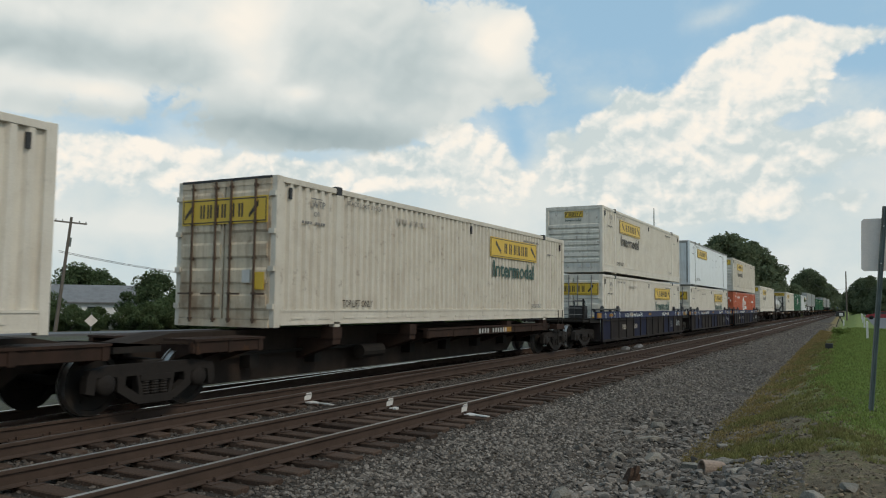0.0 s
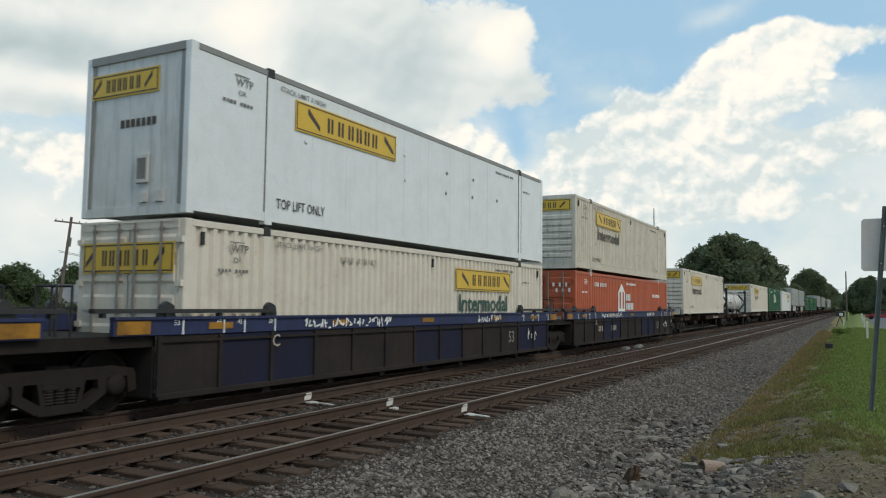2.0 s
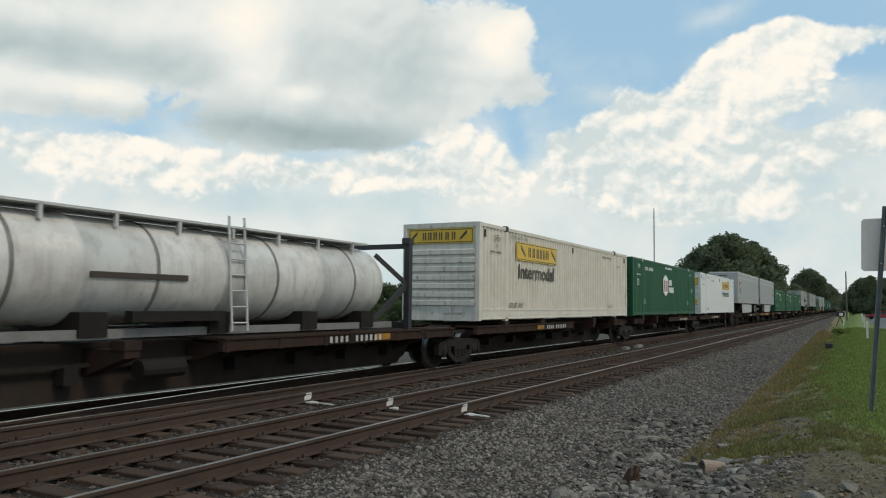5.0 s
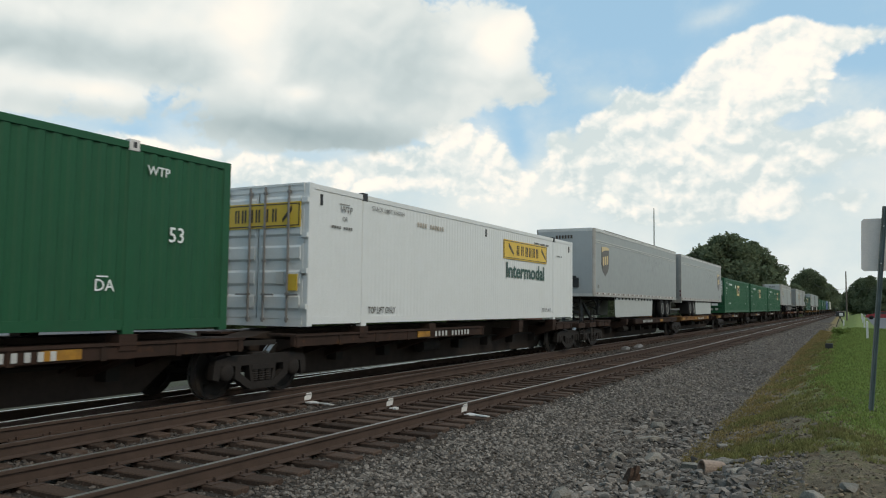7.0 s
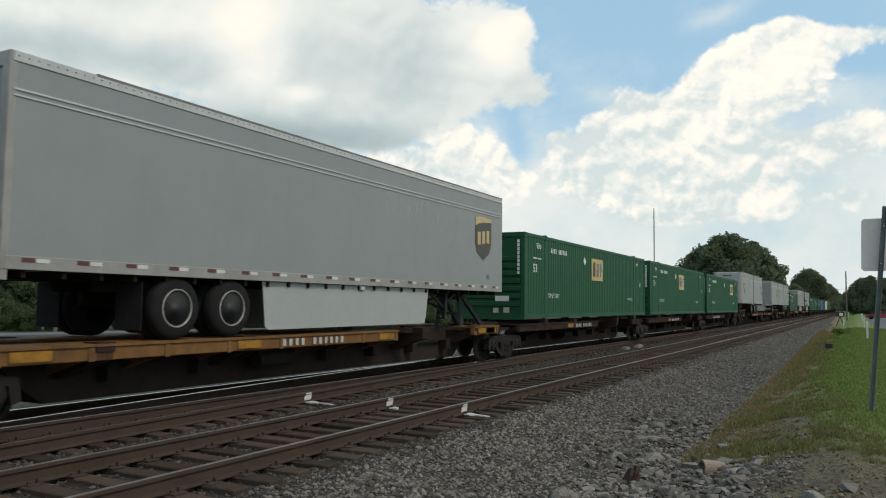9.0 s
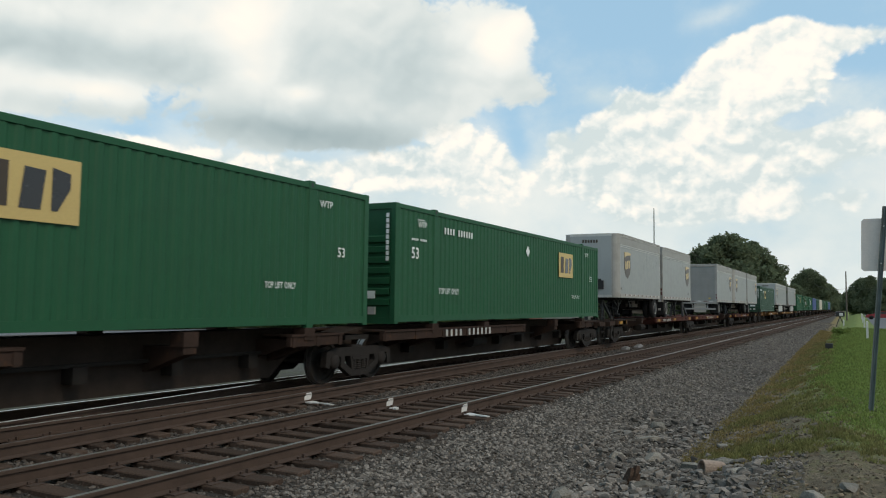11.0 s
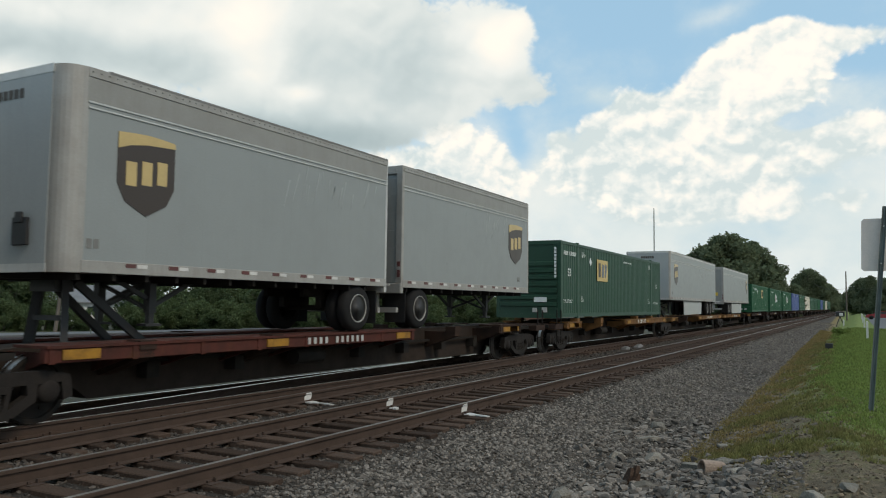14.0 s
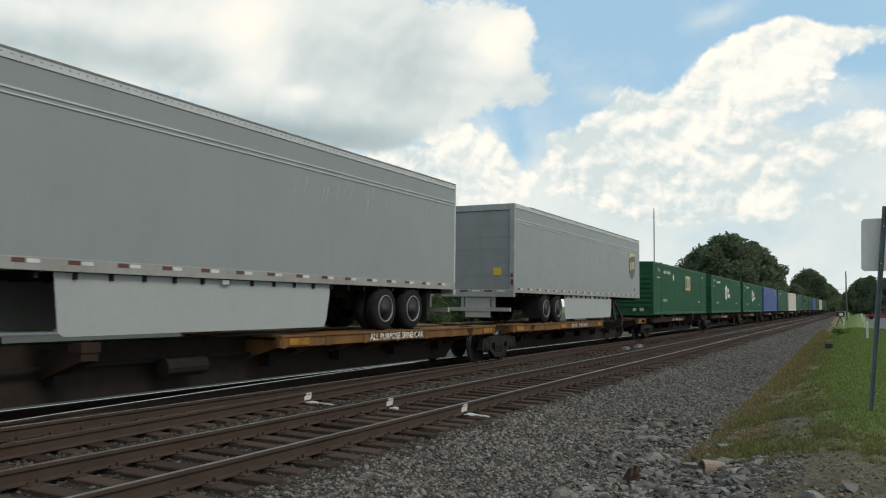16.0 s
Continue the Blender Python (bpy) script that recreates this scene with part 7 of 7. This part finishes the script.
def utility_pole(x, y, h, arm_turn, lamp=False, arm=True, lean=0.0):
    z = ground_height(x, y)
    root = thing("utility_pole", "weathered wooden utility pole with a crossarm" if arm else "plain dark wooden utility pole", "utility pole", "poles along the railway", at=Matrix.Translation((x, y, z)) @ Matrix.Rotation(radians(lean), 4, Vector((x, y, 0)).normalized()) @ Matrix.Rotation(radians(arm_turn), 4, "Z"))
    bm = bmesh.new()
    bar(bm, (0, 0, -0.2), (0, 0, h), 0.17, 10, 0.11)
    part("pole", bm, M["wood"], root)
    if not arm:
        return root
    bm = bmesh.new()
    box(bm, (-0.06, 0.06), (-1.35, 1.35), (h - 0.55, h - 0.42))
    part("crossarm", bm, M["wood"], root)
    for yy in (-1.25, -0.7, 0.7, 1.25):
        bm = bmesh.new()
        lathe(bm, [(h - 0.42, 0.03), (h - 0.34, 0.05), (h - 0.26, 0.03)], "z", (0, yy, 0), 8)
        part("insulator", bm, M["galv"], root)
    bm = bmesh.new()
    lathe(bm, [(h - 2.6, 0.20), (h - 1.8, 0.20)], "z", (0.30, 0, 0), 12)
    part("transformer", bm, M["galv"], root)
    if lamp:
        bm = bmesh.new()
        bar(bm, (0, 0, h - 3.0), (0.3, -2.2, h - 2.4), 0.035)
        box(bm, (0.2, 0.42), (-2.8, -2.1), (h - 2.5, h - 2.32), 0.04)
        part("street_light_arm", bm, M["galv"], root)
    return root


def wire(a, b, sag, name="overhead_wire"):
    cu = bpy.data.curves.new(name, "CURVE")
    cu.dimensions, cu.bevel_depth = "3D", 0.022
    sp = cu.splines.new("POLY")
    n = 24
    sp.points.add(n)
    for k in range(n + 1):
        t = k / n
        p = Vector(a).lerp(Vector(b), t)
        sp.points[k].co = (p.x, p.y, p.z - sag * 4 * t * (1 - t), 1)
    cu.materials.append(M["black"])
    tagged(new(name, cu), "thin black overhead wire strung between poles", "wire", "overhead wires")


def polar(az, dist):
    return dist * math.cos(radians(az)), dist * math.sin(radians(az))


def poles():
    x1, y1 = polar(54.75, 76)
    utility_pole(x1, y1, 10.3, 40, lean=5.0)
    x2, y2 = polar(37.25, 130)
    utility_pole(x2, y2, 10.0, 60, True)
    x3, y3 = polar(24.9, 150)
    utility_pole(x3, y3, 6.5, 60)
    utility_pole(170, 2.05, 9.6, 5, False, False)
    for dz in (0.0, 0.12):
        wire((x1, y1, 5.9 + dz), (x2, y2, 6.6 + dz), 1.5)
    wire((170, 2.05, 5.6), (262, 12.0, 9.2), 0.8)
    wire((170, 2.05, 5.6), (240, -30.0, 9.2), 0.8)
    # the radio mast
    x, y = polar(12.93, 250)
    root = thing("radio_mast", "thin steel radio mast far behind the railway", "mast", at=pose(x, y, -1.3))
    bm = bmesh.new()
    for k in range(3):
        a = k * 2.094
        bar(bm, (0.22 * math.cos(a), 0.22 * math.sin(a), 0), (0.12 * math.cos(a), 0.12 * math.sin(a), 33.0), 0.06, 6)
    for k in range(30):
        a = k * 2.094
        bar(bm, (0.2 * math.cos(a), 0.2 * math.sin(a), k * 1.1), (0.2 * math.cos(a + 2.094), 0.2 * math.sin(a + 2.094), k * 1.1 + 1.1), 0.03, 4)
    part("lattice", bm, M["galv"], root)
    bm = bmesh.new()
    for q in (-0.5, 0.45):
        bar(bm, (q, 0, 30.8), (q, 0, 33.8), 0.05, 6)
        bar(bm, (0, 0, 31.0), (q, 0, 31.0), 0.04, 6)
    part("aerial", bm, M["galv"], root)


def house(az, dist, label, L, D, H, ridge, turn, wall, windows=3, base=-1.3):
    x, y = polar(az, dist)
    root = thing("house", label, "house", "buildings behind the railway", at=pose(x, y, base, 0, 0, turn))
    bm = bmesh.new()
    box(bm, (-L / 2, L / 2), (-D / 2, D / 2), (0, H))
    for s in (-1, 1):
        prism(bm, [(-D / 2, H), (D / 2, H), (0, H + ridge - 0.02)], "x", *sorted((s * L / 2, s * (L / 2 - 0.2))))
    part("wall", bm, wall, root)
    bm = bmesh.new()
    for s in (-1, 1):
        prism(bm, [(s * (D / 2 + 0.5), H - 0.15), (0, H + ridge), (0, H + ridge + 0.16), (s * (D / 2 + 0.5), H + 0.02)], "x", -L / 2 - 0.4, L / 2 + 0.4)
    part("roof", bm, M["roof"], root)
    for k in range(windows):
        xx = -L / 2 + (k + 0.5) * L / windows
        wn = boxes("window", M["glass"], root, [((xx - 0.5, xx + 0.5), (-D / 2 - 0.03, -D / 2 + 0.02), (1.0, 2.1))])
        boxes("frame", M["siding"], wn, [((xx - 0.6, xx + 0.6), (-D / 2 - 0.05, -D / 2 + 0.01), (2.1, 2.2)), ((xx - 0.6, xx + 0.6), (-D / 2 - 0.07, -D / 2 + 0.01), (0.9, 1.0)), ((xx - 0.6, xx - 0.5), (-D / 2 - 0.05, -D / 2 + 0.01), (1.0, 2.1)), ((xx + 0.5, xx + 0.6), (-D / 2 - 0.05, -D / 2 + 0.01), (1.0, 2.1))])


def car(x, y, turn, paint, label, z):
    root = thing("car", label, "car", "cars beyond the bank", at=pose(x, y, z, 0, 0, turn))
    bm = bmesh.new()
    prism(bm, [(-2.2, 0.30), (2.2, 0.30), (2.25, 0.62), (2.0, 0.80), (1.0, 0.90), (0.45, 1.38), (-1.1, 1.42), (-1.8, 0.98), (-2.2, 0.92), (-2.28, 0.6)], "y", -0.86, 0.86)
    bmesh.ops.bevel(bm, geom=bm.edges[:], offset=0.05, segments=2, affect="EDGES")
    part("body", bm, paint, root)
    bm = bmesh.new()
    prism(bm, [(0.93, 0.93), (0.46, 1.33), (-1.05, 1.36), (-1.65, 0.98)], "y", -0.875, 0.875)
    part("window", bm, M["glass"], root)
    for xx in (-1.35, 1.38):
        for s in (-1, 1):
            bm = bmesh.new()
            lathe(bm, [(s * 0.68, 0.2), (s * 0.68, 0.31), (s * 0.72, 0.33), (s * 0.86, 0.33), (s * 0.89, 0.30), (s * 0.89, 0.12)], "y", (xx, 0, 0.33), 18)
            part("wheel", bm, M["tyre"], root, "", True)
    each_box("headlight", M["tape_white"], root, [((2.2, 2.27), (-0.75, -0.45), (0.62, 0.74)), ((2.2, 2.27), (0.45, 0.75), (0.62, 0.74))])
    each_box("tail_light", M["tape_red"], root, [((-2.31, -2.2), (-0.78, -0.5), (0.7, 0.85)), ((-2.31, -2.2), (0.5, 0.78), (0.7, 0.85))])


def roadside():
    # the road that runs along the bank
    bm = bmesh.new()
    xs = [k * 4.0 for k in range(-20, 120)]
    rows = []
    for x in xs:
        rows.append([bm.verts.new((x, y, max(ground_height(x, y), ground_height(x, -2.6)) + 0.03 if y < -1 else -0.02)) for y in (-8.2, -6.0, -4.0, -2.2, -1.35)])
    for r0, r1 in zip(rows, rows[1:]):
        for k in range(4):
            bm.faces.new((r0[k], r1[k], r1[k + 1], r0[k + 1]))
    me = finish(bm, "road", M["asphalt"])
    tagged(new("road", me), "grey asphalt road along the grass bank", "road", kind="structure")
    # traffic sign seen from behind
    sx, sy = 15.4, -0.145
    z = ground_height(sx, sy)
    root = thing("road_sign", "traffic sign with pale bare back on a leaning steel post", "road sign", at=pose(sx, sy, z, 0, 0, 0))
    bm = bmesh.new()
    prism(bm, [(-0.035, -0.03), (-0.03, -0.03), (-0.01, 0.012), (0.01, 0.012), (0.03, -0.03), (0.035, -0.03), (0.014, 0.022), (-0.014, 0.022)], "z", -0.3, 3.55)
    for v in bm.verts:
        v.co = Vector((v.co.y, v.co.x * 1.2 - v.co.z * 0.085, v.co.z))
    part("post", bm, M["galv"], root)
    bm = bmesh.new()
    prism(bm, [(0.09, 2.46), (0.05, 2.42), (-0.56, 2.42), (-0.60, 2.46), (-0.64, 3.30), (-0.60, 3.34), (0.03, 3.34), (0.07, 3.30)], "x", 0.03, 0.036)
    part("sign_panel", bm, M["signback"], root, "pale bare metal back of the sign")
    for zz in (2.55, 3.2):
        bm = bmesh.new()
        lathe(bm, [(-0.035, 0.015), (-0.015, 0.015)], "x", (0.0, -zz * 0.085, zz), 8)
        part("bolt", bm, M["alu"], root)
    # delineator posts, a relay case, a shrub
    for x in (52, 79, 112, 150):
        bm = bmesh.new()
        box(bm, (-0.03, 0.03), (-0.06, 0.06), (-0.2, 1.05), 0.01)
        tagged(new("delineator_post", finish(bm, "delineator_post", M["tape_white"])), "slim white delineator post at the road edge", "post", "white posts along the road").matrix_basis = pose(x, -0.42, ground_height(x, -0.42), 0, -3, 0)
    root = thing("relay_case", "small black steel case on a short stand in the grass", "relay case", at=pose(43.0, 1.33, ground_height(43.0, 1.33)))
    boxes("case", M["black"], root, [((-0.12, 0.12), (-0.17, 0.17), (0.10, 0.34))], "", 0.02)
    boxes("stand", M["black"], root, [((-0.06, 0.06), (-0.06, 0.06), (-0.1, 0.13))])
    vs, fs, rnd = [], [], random.Random(5)
    for k in range(16):
        leaves(vs, fs, (66 + rnd.uniform(-0.8, 0.8), 1.15 + rnd.uniform(-0.5, 0.5), 0.0 + rnd.uniform(-0.05, .15)), 0.28, 60, 0.06, rnd)
    me = bpy.data.meshes.new("shrub")
    me.from_pydata(vs, [], fs)
    me.materials.append(M["grass"])
    tagged(new("shrub", me), "low green shrub in the grass", "shrub")
    root = thing("track_marker", "dark trackside marker with white patches", "marker", at=pose(112, 2.1, ground_height(112, 2.1)))
    bm = bmesh.new()
    beam(bm, (0, -0.5, 0.0), (0, 0.1, 1.4), 0.1, 0.1)
    beam(bm, (0, 0.5, 0.0), (0, 0.0, 1.4), 0.1, 0.1)
    box(bm, (-0.2, 0.2), (-0.5, 0.5), (1.3, 1.9), 0.03)
    part("stand", bm, M["black"], root)
    each_box("white_patch", M["tape_white"], root, [((-0.22, -0.201), (-0.3, 0.1), (1.4, 1.75)), ((-0.1, 0.1), (-0.45, -0.3), (0.1, 0.9))])
    car(150, -3.2, 92, M["carred"], "red car standing across the far end of the road", ground_height(150, -3.2) + 0.04)
    car(156, -7.2, 95, M["cardark"], "dark car standing beyond a red one on the road", ground_height(156, -7.2) + 0.04)


def across():
    house(52.6, 118, "white single-storey house with a grey gabled roof", 15.0, 9.0, 2.7, 2.2, -38, M["siding"])
    house(24.9, 150, "low white shed with a flat front", 7.0, 8.0, 3.2, 0.5, -62, M["siding"], 1)
    house(26.3, 165, "white house with a grey gabled roof", 9.0, 8.0, 2.8, 1.6, -62, M["siding"], 2)
    house(22.6, 150, "brown brick building with a low roof", 8.0, 8.0, 3.6, 0.4, -62, M["brick"], 2)
    # diamond warning sign seen from the back
    x, y = polar(52.6, 52)
    root = thing("warning_sign", "diamond traffic sign seen from its grey back", "road sign", at=pose(x, y, ground_height(x, y), 0, 0, 52))
    bm = bmesh.new()
    bar(bm, (0, 0, -0.2), (0, 0, 2.1), 0.03, 8)
    part("post", bm, M["galv"], root)
    bm = bmesh.new()
    prism(bm, [(0, 1.20), (0.37, 1.57), (0, 1.94), (-0.37, 1.57)], "x", -0.045, -0.033)
    part("sign_panel", bm, M["signback"], root)
    bm = bmesh.new()
    x0, y0 = polar(60, 66)
    x1, y1 = polar(38, 84)
    prism(bm, [(x0, y0), (x1, y1), (x1 * 1.05, y1 * 1.05), (x0 * 1.07, y0 * 1.07)], "z", -1.6, -1.04)
    tagged(new("side_road", finish(bm, "side_road", M["asphalt"])), "grey side road beyond the railway", "road", kind="structure")


rail_track(NEAR_Y, 270, 3.2, "near")
rail_track(TRACK_Y, 230, 4.6, "far")
turnout()
paint_marks()
ballast()
broken_pipe()
roadside()
across()
poles()
woods()
grass()


# ---- what moves ----
RUN = ((0.0, 0.0), (0.5, 10.74), (1.0, 21.46), (2.0, 42.89), (3.0, 64.36), (4.0, 85.94), (5.25, 112.95), (6.5, 139.95), (7.0, 150.72), (8.0, 172.26), (9.0, 193.79), (10.25, 220.6), (11.5, 247.46), (12.0, 258.32),
       (13.0, 280.2), (14.0, 302.03), (15.0, 323.70), (16.0, 345.39))


def run_at(t):
    for (a, sa), (b, sb) in zip(RUN, RUN[1:]):
        if a <= t <= b:
            return sa + (sb - sa) * (t - a) / (b - a)
    return RUN[-1][1]


def motions():
    for ob, x, z in MOVING:
        walk(ob, [(t, pose(x - s, TRACK_Y, z)) for t, s in RUN])
    # every wheelset rolls alike: one set of keys serves them all
    first = WHEELSETS[0]
    rows = []
    for k in range(int(SPAN * FPS) + 1):
        t = k / FPS
        rows.append((t, Matrix.Rotation(-run_at(t) / WHEEL_R, 4, "Y")))
    walk(first, rows)
    for ws in WHEELSETS[1:]:
        ws.rotation_mode = "QUATERNION"
        ad = ws.animation_data_create()
        ad.action = first.animation_data.action
        ad.action_slot = first.animation_data.action_slot


motions()
